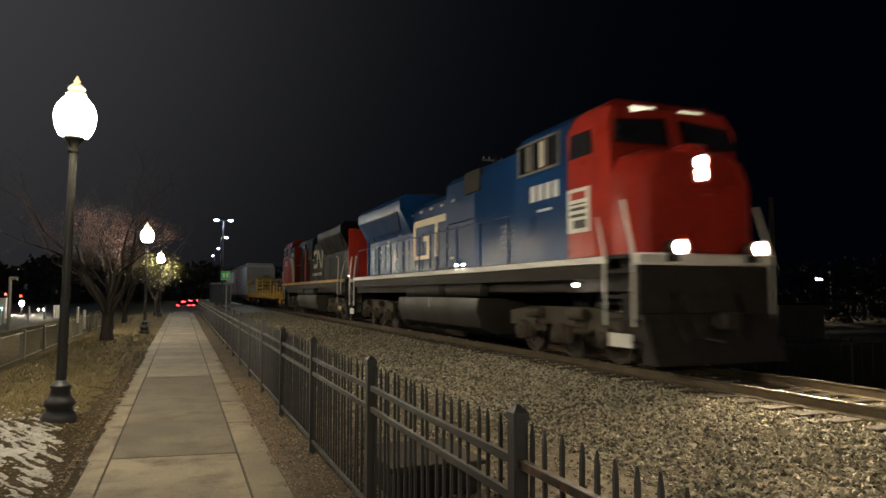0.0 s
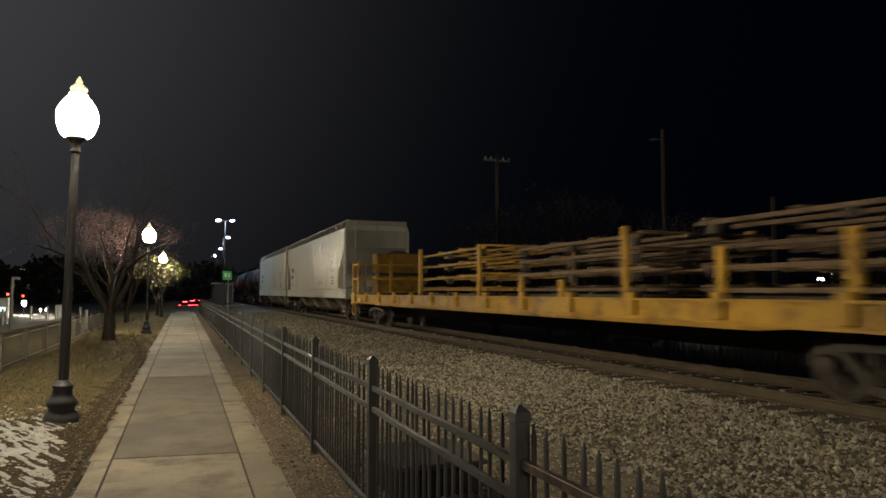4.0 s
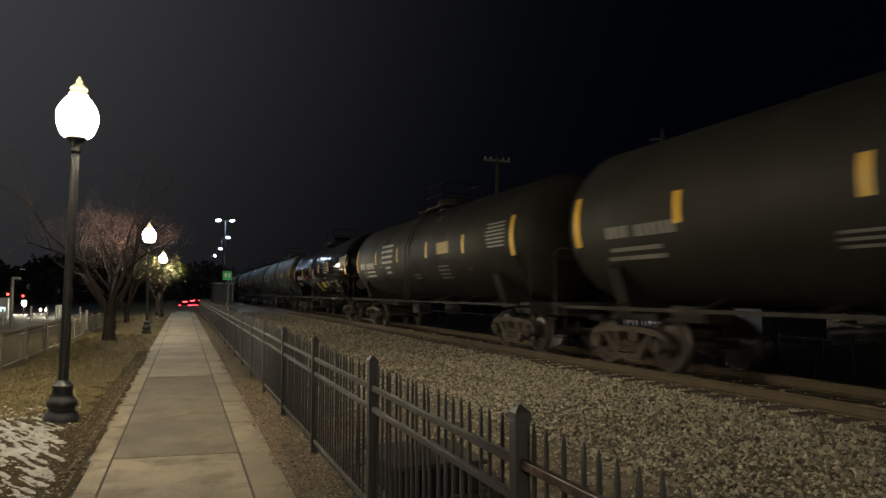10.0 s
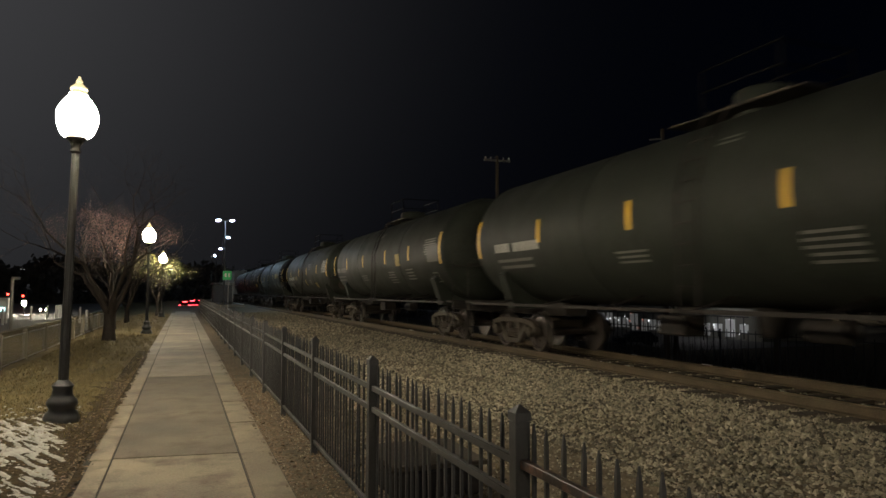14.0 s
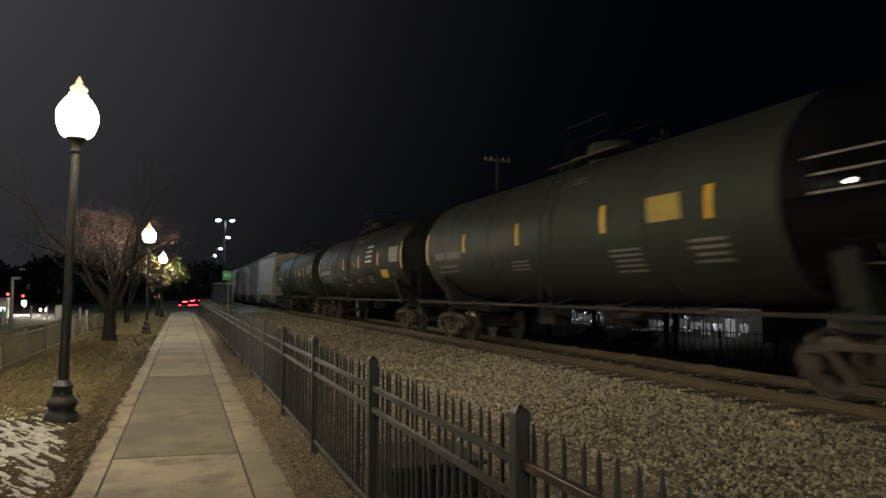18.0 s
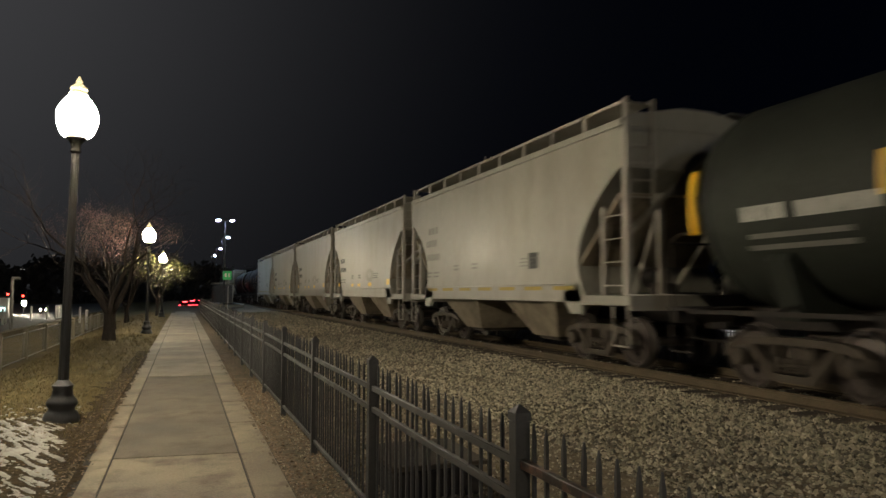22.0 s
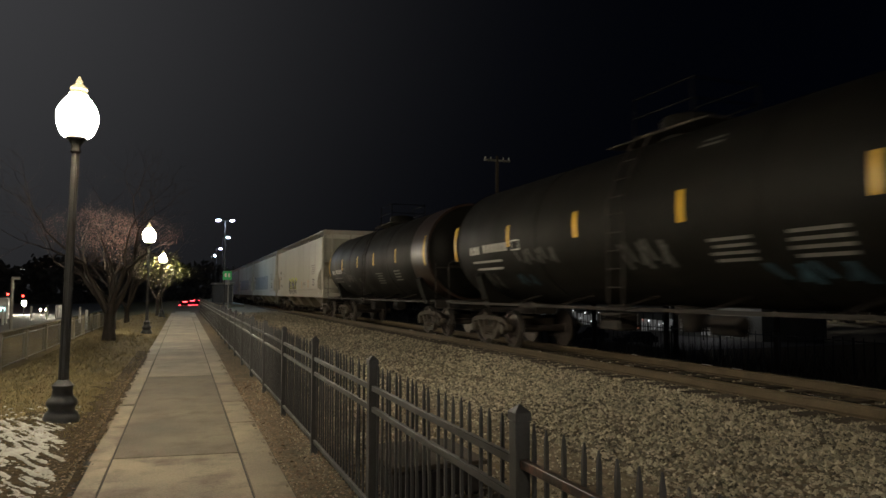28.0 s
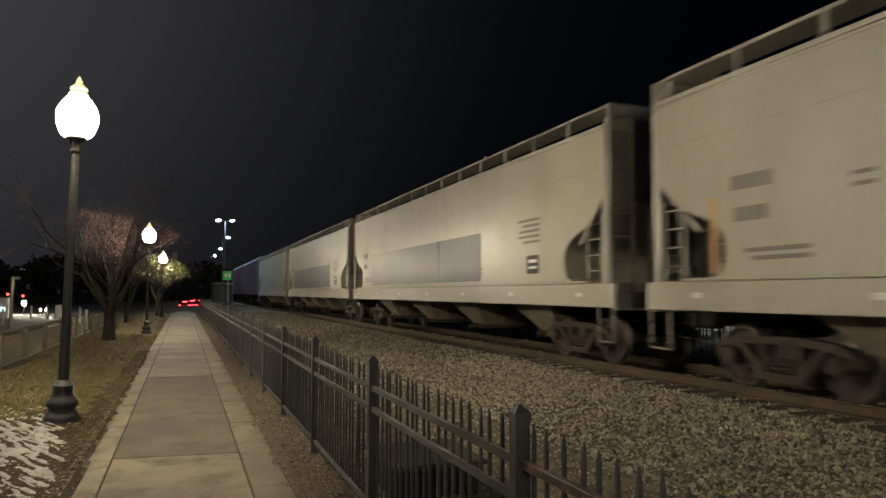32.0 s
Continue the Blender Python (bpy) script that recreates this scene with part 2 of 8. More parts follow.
# ---------- mesh helpers ----------
class Shape:
    def __init__(self):
        self.v, self.f, self.cuts = [], [], []

    def add(self, verts, faces):
        k = len(self.v)
        self.cuts.append((k, len(self.f)))
        self.v += [tuple(p) for p in verts]
        self.f += [tuple(i + k for i in q) for q in faces]
        return self

    def box(self, x0, x1, y0, y1, z0, z1, b=0.0):
        lo, hi = (min(x0, x1), min(y0, y1), min(z0, z1)), (max(x0, x1), max(y0, y1), max(z0, z1))
        b = min(b, 0.45 * min(hi[i] - lo[i] for i in range(3)))
        if b <= 0:
            vs = [(x, y, z) for x in (lo[0], hi[0]) for y in (lo[1], hi[1]) for z in (lo[2], hi[2])]
            return self.add(vs, [(0, 1, 3, 2), (4, 6, 7, 5), (0, 4, 5, 1), (2, 3, 7, 6), (0, 2, 6, 4), (1, 5, 7, 3)])
        idx, vs = {}, []
        for s in [(a, c, d) for a in (0, 1) for c in (0, 1) for d in (0, 1)]:
            for ax in range(3):
                p = []
                for i in range(3):
                    e = hi[i] if s[i] else lo[i]
                    p.append(e if i == ax else e + (-b if s[i] else b))
                idx[s, ax] = len(vs)
                vs.append(tuple(p))
        fs = []

        def put(q):
            fs.append(q)
        for ax in range(3):
            o = [i for i in range(3) if i != ax]
            for sg in (0, 1):
                ring = []
                for a, c in ((0, 0), (1, 0), (1, 1), (0, 1)):
                    s = [0, 0, 0]
                    s[ax], s[o[0]], s[o[1]] = sg, a, c
                    ring.append(idx[tuple(s), ax])
                put(ring)
            for a in (0, 1):
                for c in (0, 1):
                    s0, s1 = [0, 0, 0], [0, 0, 0]
                    s0[o[0]] = s1[o[0]] = a
                    s0[o[1]] = s1[o[1]] = c
                    s1[ax] = 1
                    s0, s1 = tuple(s0), tuple(s1)
                    put([idx[s0, o[0]], idx[s1, o[0]], idx[s1, o[1]], idx[s0, o[1]]])
        for s in [(a, c, d) for a in (0, 1) for c in (0, 1) for d in (0, 1)]:
            put([idx[s, 0], idx[s, 1], idx[s, 2]])
        cx = [(lo[i] + hi[i]) / 2 for i in range(3)]
        good = []
        for q in fs:
            p = [Vector(vs[i]) for i in q]
            nn = (p[1] - p[0]).cross(p[2] - p[0])
            mid = sum(p, Vector()) / len(p) - Vector(cx)
            good.append(tuple(q) if nn.dot(mid) > 0 else tuple(reversed(q)))
        return self.add(vs, good)

    def rod(self, p0, p1, r0, r1=None, n=8, caps=True):
        r1 = r0 if r1 is None else r1
        p0, p1 = Vector(p0), Vector(p1)
        d = (p1 - p0).normalized()
        u = d.orthogonal().normalized()
        w = d.cross(u)
        vs = []
        for p, r in ((p0, r0), (p1, r1)):
            for k in range(n):
                a = 2 * math.pi * k / n
                vs.append(p + u * (r * math.cos(a)) + w * (r * math.sin(a)))
        fs = [(k, (k + 1) % n, n + (k + 1) % n, n + k) for k in range(n)]
        if caps:
            fs += [tuple(reversed(range(n))), tuple(range(n, 2 * n))]
        return self.add(vs, fs)

    def path(self, pts, r, n=6):
        for a, b in zip(pts, pts[1:]):
            self.rod(a, b, r, r, n)
        return self

    def prism(self, poly, axis, a, b):
        """A flat outline pushed along one axis. poly: pairs in the order of the two other axes."""
        area = sum(p[0] * q[1] - q[0] * p[1] for p, q in zip(poly, poly[1:] + poly[:1]))
        if (area < 0) != (axis == 1):
            poly = poly[::-1]
        a, b = min(a, b), max(a, b)
        n = len(poly)

        def at(p, k):
            return {0: (k, p[0], p[1]), 1: (p[0], k, p[1]), 2: (p[0], p[1], k)}[axis]
        vs = [at(p, a) for p in poly] + [at(p, b) for p in poly]
        fs = [(k, (k + 1) % n, n + (k + 1) % n, n + k) for k in range(n)]
        return self.add(vs, fs + [tuple(reversed(range(n))), tuple(range(n, 2 * n))])

    def lathe(self, prof, n=16, at=(0, 0, 0), axis=2):
        """prof: pairs of radius and height, upwards."""
        vs, fs = [], []
        for r, h in prof:
            for k in range(n):
                a = 2 * math.pi * k / n
                c, s = r * math.cos(a), r * math.sin(a)
                p = (c, s, h) if axis == 2 else (s, h, c) if axis == 1 else (h, c, s)
                vs.append((p[0] + at[0], p[1] + at[1], p[2] + at[2]))
        for j in range(len(prof) - 1):
            for k in range(n):
                fs.append((j * n + k, j * n + (k + 1) % n, (j + 1) * n + (k + 1) % n, (j + 1) * n + k))
        fs += [tuple(reversed(range(n))), tuple(range((len(prof) - 1) * n, len(prof) * n))]
        return self.add(vs, fs)

    def frustum(self, lo, hi):
        """lo, hi: x0, x1, y0, y1, z of the lower and the upper rectangle."""
        vs = []
        for x0, x1, y0, y1, z in (lo, hi):
            vs += [(x0, y0, z), (x1, y0, z), (x1, y1, z), (x0, y1, z)]
        return self.add(vs, [(3, 2, 1, 0), (4, 5, 6, 7), (0, 1, 5, 4), (1, 2, 6, 5), (2, 3, 7, 6), (3, 0, 4, 7)])

    def flip(self):
        """The same, end for end along y."""
        self.v = [(x, -y, z) for x, y, z in self.v]
        self.f = [tuple(reversed(q)) for q in self.f]
        return self

    def pieces(self):
        """Each shape that was added, as a Shape of its own."""
        ends = self.cuts[1:] + [(len(self.v), len(self.f))]
        for (v0, f0), (v1, f1) in zip(self.cuts, ends):
            one = Shape()
            one.add(self.v[v0:v1], [tuple(i - v0 for i in q) for q in self.f[f0:f1]])
            yield one

    def mesh(self, name, mat, angle=38):
        me = bpy.data.meshes.new(name)
        me.from_pydata(self.v, [], self.f)
        me.polygons.foreach_set("use_smooth", [True] * len(me.polygons))
        me.update()
        me.set_sharp_from_angle(angle=radians(angle))
        if mat:
            me.materials.append(mat)
        return me


def part(name, sh, mat, parent=None, label="", at=None):
    me = sh.mesh(name, mat) if isinstance(sh, Shape) else sh
    ob = new(name, me)
    if parent:
        ob.parent = parent
    if at is not None:
        ob.matrix_basis = at if isinstance(at, Matrix) else Matrix.Translation(at)
    return tagged(ob, label)


def each(name, sh, mat, parent, label=""):
    """Every piece of sh as a part of its own."""
    return [part(name, one, mat, parent, label) for one in sh.pieces()]


def thing(name, label, category, group="", at=None, kind=""):
    ob = new(name)
    if at is not None:
        ob.matrix_basis = at if isinstance(at, Matrix) else Matrix.Translation(at)
    return tagged(ob, label, category, group, kind)


def quick(name, verts, faces, mat, label="", category="", kind="", smooth=False):
    me = bpy.data.meshes.new(name)
    me.from_pydata(verts, [], faces)
    if smooth:
        me.polygons.foreach_set("use_smooth", [True] * len(me.polygons))
    me.update()
    me.materials.append(mat)
    return tagged(new(name, me), label, category, "", kind)


# ---------- ground ----------
def ground_z(x, y):
    """Height of the ground: level walk, a low grass bank to the road side, a gravel slope up to the ballast."""
    if x < -0.9:
        k = -0.9 - x
        bank = 0.10 * math.sin(min(1.0, k / 1.6) * math.pi / 2)
        drop = -0.30 * min(1.0, max(0.0, (k - 1.7) / 1.6))
        z = -0.03 + bank + drop
    elif x < 1.6:
        z = -0.03
    elif x < 6.2:
        z = -0.03 + 0.08 * (x - 1.6) / 4.6
    elif x < 7.15:
        z = 0.05 + 0.06 * (x - 6.2) / 0.95
    elif x < 10.3:
        z = 0.11
    elif x < 12.0:
        z = 0.11 - 0.26 * (x - 10.3) / 1.7
    elif x < 22.0:
        z = -0.15 - 1.85 * (x - 12.0) / 10.0
    elif x < 45.0:
        z = -2.0 - 2.0 * (x - 22.0) / 23.0
    else:
        z = -4.0
    return z


def grid(xs, ys, zf):
    vs = [(x, y, zf(x, y)) for y in ys for x in xs]
    nx = len(xs)
    fs = [(j * nx + i, j * nx + i + 1, (j + 1) * nx + i + 1, (j + 1) * nx + i) for j in range(len(ys) - 1) for i in range(nx - 1)]
    return vs, fs


XS = [-3000, -600, -150, -60, -30, -18, -12, -9, -7.2, -5, -4.2, -3.6, -3.1, -2.6, -2.2, -1.8, -1.4, -1.1, -0.93, 0, 0.93, 1.6, 2.5, 3.5, 4.6, 5.6, 6.2, 6.6, 7.15, 8, 9.3, 10.3, 11, 12, 14, 16, 19, 22, 27, 33, 39, 45, 90, 200, 700, 3000]
YS = [-3000, -500, -100, -40, -20, -10] + [k * 1.0 for k in range(-5, 41)] + [45, 55, 70, 90, 120, 180, 300, 700, 3000]
gv, gf = grid(XS, YS, lambda x, y: ground_z(x, y) + (0.035 * noise.noise((x * 1.3, y * 1.1, 0)) if (-3.4 < x < -1.2 or 1.6 < x < 6.3) and abs(y) < 60 else 0))


def surf(x, y):
    """Height of the ground sheet itself, between its grid lines."""
    i = min(max(bisect(XS, x) - 1, 0), len(XS) - 2)
    j = min(max(bisect(YS, y) - 1, 0), len(YS) - 2)
    u, v = (x - XS[i]) / (XS[i + 1] - XS[i]), (y - YS[j]) / (YS[j + 1] - YS[j])
    n = len(XS)
    a, b = gv[j * n + i][2] * (1 - u) + gv[j * n + i + 1][2] * u, gv[(j + 1) * n + i][2] * (1 - u) + gv[(j + 1) * n + i + 1][2] * u
    return a * (1 - v) + b * v


def bisect(rows, x):
    lo, hi = 0, len(rows)
    while lo < hi:
        mid = (lo + hi) // 2
        if x < rows[mid]:
            hi = mid
        else:
            lo = mid + 1
    return lo


ground = quick("ground", gv, gf, LAWN, "dry winter grass and bare soil along the railway", "ground", "structure", True)
for m in (SOIL, GRAVEL):
    ground.data.materials.append(m)
for p in ground.data.polygons:
    cx = p.center.x
    p.material_index = 0 if cx < -0.9 else 1 if cx < 1.7 else 2 if cx < 14 else 1

# road beside the bank
road = Shape().box(-8.0, -4.4, -40, 130, -0.6, -0.285, 0.01)
tagged(part("road", road, ASPHALT), "dark asphalt road beside the grass bank", "road", kind="structure")
kerb = Shape().box(-8.18, -8.0, -40, 130, -0.6, -0.15, 0.02)
tagged(part("kerb", kerb, CONCRETE), "pale concrete kerb along the road", "kerb", kind="structure")
lot = Shape().box(-60, -8.18, -40, 130, -0.6, -0.17, 0.01)
tagged(part("parking_lot", lot, ASPHALT), "grey asphalt parking lot beyond the road", "parking lot", kind="structure")

# ---------- walkway: slabs with side bands ----------
walkway = thing("pavement", "worn concrete walkway with side bands and dark joints", "walkway", kind="structure")
part("bedding", Shape().box(-0.93, 0.93, -12, 62, -0.25, -0.022), JOINT, walkway)
SKEW = 0.13      # the cross joints run a little aslant
def paving(nm, x0, x1, y0, y1, z, mat):
    part(nm, Shape().prism([(x0, y0 - SKEW * x0), (x1, y0 - SKEW * x1), (x1, y1 - SKEW * x1), (x0, y1 - SKEW * x0)], 2, -0.1, z), mat, walkway)


# Brown wear plus the lamp's shadow on the walk, darkened into the colour.
SHADESLAB = material("worn_shaded_concrete", (0.086, 0.076, 0.055), 0.85, vary=0.55, scale=0.9, grain=45, bump=0.3, dirt=(0.05, 0.038, 0.027), dirt_amount=0.85, tint=0.08, spec=0.2)
# Paler far slabs: the light of the farther lamps is put into their colour.
LITSLAB = material("lamp_lit_concrete", (0.185, 0.163, 0.122), 0.85, vary=0.5, scale=0.8, grain=45, bump=0.3, dirt=(0.085, 0.072, 0.052), dirt_amount=0.7, tint=0.12, spec=0.25)
for k in range(-3, 8):
    y = 7.80 + 7.32 * k
    paving("slab", -0.636, 0.578, y + 0.017, y + 7.303, random.uniform(-0.0008, 0.0008), SHADESLAB if k == 0 else LITSLAB if k > 0 else SLABMAT)
for k in range(-10, 30):
    y = 7.80 + 1.83 * k
    for x0, x1 in ((-0.915, -0.660), (0.602, 0.92)):
        jx, zz = random.uniform(-0.015, 0.015), random.uniform(-0.010, 0.0)
        if x0 < 0:
            x0 += min(0.14, max(0.0, 0.13 - 0.026 * (k + 3))) + min(0, jx)
        else:
            x1 -= min(0.07, max(0.0, 0.06 - 0.02 * (k + 3))) - max(0, jx)
        paving("edge_slab", x0, x1, y + 0.008, y + 1.822, zz, LITSLAB if k > 3 else SHADESLAB if k < -2 and x0 < 0 else SLABMAT)

# ---------- black picket fence ----------
def fence_meshes():
    post = Shape().box(-0.034, 0.034, -0.034, 0.034, -0.08, 1.16, 0.004)
    post.frustum((-0.037, 0.037, -0.037, 0.037, 1.16), (-0.037, 0.037, -0.037, 0.037, 1.195)).frustum((-0.037, 0.037, -0.037, 0.037, 1.195), (-0.006, 0.006, -0.006, 0.006, 1.225))
    picket = Shape().box(-0.0078, 0.0078, -0.0078, 0.0078, 0.05, 1.10)
    picket.frustum((-0.0078, 0.0078, -0.0078, 0.0078, 1.10), (-0.003, 0.003, -0.003, 0.003, 1.155))
    rail = Shape().box(-0.016, 0.016, 0.034, FP - 0.034, -0.019, 0.019, 0.003)
    return post.mesh("post", IRON), picket.mesh("picket", IRON), rail.mesh("rail", IRON)


def build_fence():
    pm, km, rm = fence_meshes()
    RUSTRAIL = material("rusted_black_rail", (0.022, 0.015, 0.012), 0.5, vary=0.4, scale=4, grain=40, bump=0.15, dirt=(0.16, 0.07, 0.04), dirt_amount=0.8)
    rusty = rm.copy()
    rusty.materials[0] = RUSTRAIL
    for k in range(-3, 26):
        y = FY + FP * k
        panel = thing("fence_panel", "black iron picket fence panel with pointed tops beside the walkway", "fence", "fence panels along the railway", (FX, y, 0))
        part("post", pm, None, panel)
        for z in (0.11, 0.83, 0.985):
            part("rail", rusty if k == -1 and z > 0.9 else rm, None, panel, "rust-streaked rail" if k == -1 and z > 0.9 else "", (0, 0, z))
        n = 20
        for j in range(n):
            yy = 0.034 + (FP - 0.068) * (j + 0.5) / n
            part("picket", km, None, panel, at=Matrix.Translation((0.014, yy, random.uniform(-0.006, 0.006))) @ pose(0, 0, 0, random.gauss(0, 0.25), random.gauss(0, 0.35), 0))


build_fence()

# ---------- walkway lamps ----------
def build_lamp():
    lamp = thing("street_lamp", "lit acorn-globe lamp on a black fluted post beside the walkway", "street lamp", "lamps along the walkway", (0, 0, -0.02))
    base = Shape().lathe([(0.217, 0), (0.219, 0.09), (0.205, 0.12), (0.192, 0.155), (0.165, 0.175), (0.155, 0.20), (0.160, 0.225), (0.183, 0.255), (0.187, 0.285), (0.172, 0.325), (0.140, 0.355), (0.124, 0.39), (0.117, 0.47), (0.130, 0.49), (0.130, 0.51), (0.108, 0.53), (0.090, 0.55), (0.066, 0.575)], 20)
    part("base", base, IRON, lamp, "stepped cast-iron base")
    flutes = Shape()
    prof = [(0.064, 0.56), (0.046, 3.62)]
    n = 24
    vs, fs = [], []
    for r, h in prof:
        for k in range(n):
            rr = r * (1.0 if k % 2 else 0.9)
            a = 2 * math.pi * k / n
            vs.append((rr * math.cos(a), rr * math.sin(a), h))
    fs = [(k, (k + 1) % n, n + (k + 1) % n, n + k) for k in range(n)]
    flutes.add(vs, fs)
    part("shaft", flutes, IRON, lamp)
    collar = Shape().lathe([(0.050, 3.58), (0.068, 3.61), (0.056, 3.65), (0.060, 3.70), (0.095, 3.75), (0.125, 3.785), (0.125, 3.81), (0.09, 3.815)], 16)
    part("collar", collar, LOCOBLACK, lamp, "black enamelled collar")
    foot = Shape().lathe([(0.165, 3.816), (0.185, 3.83), (0.205, 3.87), (0.222, 3.905)], 20)
    part("globe_foot", foot, GLOBEFOOT, lamp, "shaded lower glass of the globe")
    globe = Shape().lathe([(0.223, 3.907), (0.245, 3.97), (0.258, 4.04), (0.258, 4.10), (0.245, 4.17), (0.215, 4.24), (0.175, 4.30), (0.135, 4.345), (0.115, 4.37)], 22)
    part("globe", globe, GLOBE, lamp, "glowing acorn globe")
    # The cap is no lamp: its glow imitates the globe's light on it.
    cap = Shape().lathe([(0.118, 4.374), (0.125, 4.39), (0.105, 4.41), (0.098, 4.44), (0.112, 4.46), (0.10, 4.485), (0.06, 4.52), (0.035, 4.545), (0.045, 4.565), (0.03, 4.59), (0.008, 4.64)], 16)
    part("finial", cap, CAPGLOW, lamp, "pale gold cap, its glow standing in for globe light")
    return lamp


lamp0 = build_lamp()
lamp0.matrix_basis = pose(-1.465, 10.28, -0.02, 0, 1.0, 0)
for y in (31.0, 51.5, -10.4, -31.0):
    copy_thing(lamp0, pose(-1.40, y, -0.02, 0, 0, 40))

# ---------- track ----------
def build_track():
    track = thing("railway_track", "steel rails on timber sleepers in crushed-stone ballast", "railway track", kind="structure")
    for sx in (-0.7525, 0.7525):
        x = TX + sx
        foot = Shape().prism([(x - 0.075, ZR - 0.175), (x + 0.075, ZR - 0.175), (x + 0.075, ZR - 0.16), (x + 0.012, ZR - 0.14), (x + 0.010, ZR - 0.045), (x + 0.035, ZR - 0.03), (x + 0.035, ZR - 0.004), (x - 0.035, ZR - 0.004), (x - 0.035, ZR - 0.03), (x - 0.010, ZR - 0.045), (x - 0.012, ZR - 0.14), (x - 0.075, ZR - 0.16)], 1, -430, 700)
        rail = part("rail", foot, RUST, track)
        part("rail_head", Shape().prism([(x - 0.034, ZR - 0.004), (x + 0.034, ZR - 0.004), (x + 0.026, ZR), (x - 0.026, ZR)], 1, -430, 700), SHINE, rail, "bright worn running surface")
    tie = Shape().box(-1.3, 1.3, -0.115, 0.115, -0.18, 0.0, 0.012).mesh("sleeper", TIE)
    for k in range(-12, 150):
        part("sleeper", tie, None, track, at=Matrix.Translation((TX + random.uniform(-0.03, 0.03), k * 0.52, ZR - 0.17)) @ pose(0, 0, 0, 0, 0, random.gauss(0, 0.5)))


build_track()

# ---------- running gear shared by the freight cars ----------
def shine_tread(me, r):
    """Bright rolled surface on the tread and flange of each wheel."""
    me.materials.append(TREAD)
    for p in me.polygons:
        c = p.center
        if math.hypot(c.y, c.z) > r and abs(c.x) > 0.66 and abs(p.normal.x) < 0.6:
            p.material_index = 1
    return me


def freight_truck_meshes():
    g = {}
    # bolster across the truck, with the centre plate
    g["bolster"] = Shape().box(-0.95, 0.95, -0.2, 0.2, 0.42, 0.72, 0.03).box(-0.35, 0.35, -0.3, 0.3, 0.68, 0.78, 0.02).mesh("bolster", TRUCKSTEEL)
    s = Shape()
    # straight top chord with jaws over the bearings, slanting tension bars, columns
    for e in (-1, 1):
        top = [(1.16, 0.44), (1.16, 0.58), (1.04, 0.68), (0.82, 0.74), (0.36, 0.77), (0, 0.77), (0, 0.67), (0.38, 0.67), (0.70, 0.64), (0.98, 0.60), (1.06, 0.56), (1.07, 0.44)]
        s.prism([(e * y, z) for y, z in top][::e], 0, -0.07, 0.07)
        s.prism([(e * y, z) for y, z in [(0.76, 0.655), (0.64, 0.66), (0.24, 0.27), (0, 0.27), (0, 0.17), (0.36, 0.17)]][::e], 0, -0.065, 0.065)
    for y in (-0.30, 0.30):
        s.box(-0.06, 0.06, y - 0.045, y + 0.045, 0.26, 0.70, 0.01)
    g["sideframe"] = s.mesh("sideframe", TRUCKSTEEL)
    g["spring"] = Shape().lathe([(0.055, 0.30), (0.065, 0.33), (0.052, 0.36), (0.065, 0.39), (0.052, 0.42), (0.065, 0.45), (0.055, 0.5)], 8).mesh("spring", TRUCKSTEEL)
    w = Shape()
    w.rod((-1.05, 0, 0), (1.05, 0, 0), 0.085, n=10)
    for sx in (-1, 1):
        prof = [(0.10, sx * 0.66), (0.12, sx * 0.69), (0.36, sx * 0.71), (0.40, sx * 0.69), (0.485, sx * 0.69), (0.485, sx * 0.715), (0.457, sx * 0.73), (0.452, sx * 0.82), (0.40, sx * 0.825), (0.36, sx * 0.77), (0.14, sx * 0.80), (0.12, sx * 0.84)]
        if sx < 0:
            prof = prof[::-1]
        w.lathe([(r, h) for r, h in prof], 24, (0, 0, 0), 0)
        for k in range(6):
            a = k * math.pi / 3
            w.rod((sx * 0.79, 0.22 * math.cos(a), 0.22 * math.sin(a)), (sx * 0.815, 0.22 * math.cos(a), 0.22 * math.sin(a)), 0.035, n=6)
    g["wheelset"] = shine_tread(w.mesh("wheelset", WHEEL), 0.44)
    g["cap"] = Shape().lathe([(0.12, -0.10), (0.135, -0.02), (0.125, 0.05), (0.05, 0.07)], 12, (0, 0, 0), 0).mesh("bearing", TRUCKSTEEL)
    return g


TG = freight_truck_meshes()
WHEELS = {}      # turning wheelsets by their place on the truck


def freight_truck(car, y):
    tr = part("truck", TG["bolster"], None, car, "rust-brown cast-steel two-axle truck", (0, y, ZR - ZC))
    for x in (-1.0, 1.0):
        part("sideframe", TG["sideframe"], None, tr, at=(x, 0, 0))
        for yy in (-0.14, 0, 0.14):
            part("spring", TG["spring"], None, tr, at=(x * 1.03, yy, 0))
        for yy in (-0.89, 0.89):
            part("bearing", TG["cap"], None, tr, at=pose(x * 1.06, yy, 0.457, 0, 0, 180 if x < 0 else 0))
    for yy in (-0.89, 0.89):
        ws = part("wheelset", TG["wheelset"], None, tr, "steel wheels on an axle", (0, yy, 0.457))
        WHEELS.setdefault(("freight", yy), []).append(ws)
    return tr


def coupler(car, y, sgn):
    s = Shape().box(-0.09, 0.09, y, y + sgn * 0.55, 0.76, 0.94, 0.02).box(-0.17, 0.17, y + sgn * 0.48, y + sgn * 0.74, 0.70, 1.0, 0.04)
    s.path([(-0.25, y + sgn * 0.05, 0.75), (-0.3, y + sgn * 0.35, 0.55), (-0.15, y + sgn * 0.7, 0.5)], 0.025)
    part("coupler", s, BLACKSTEEL, car)


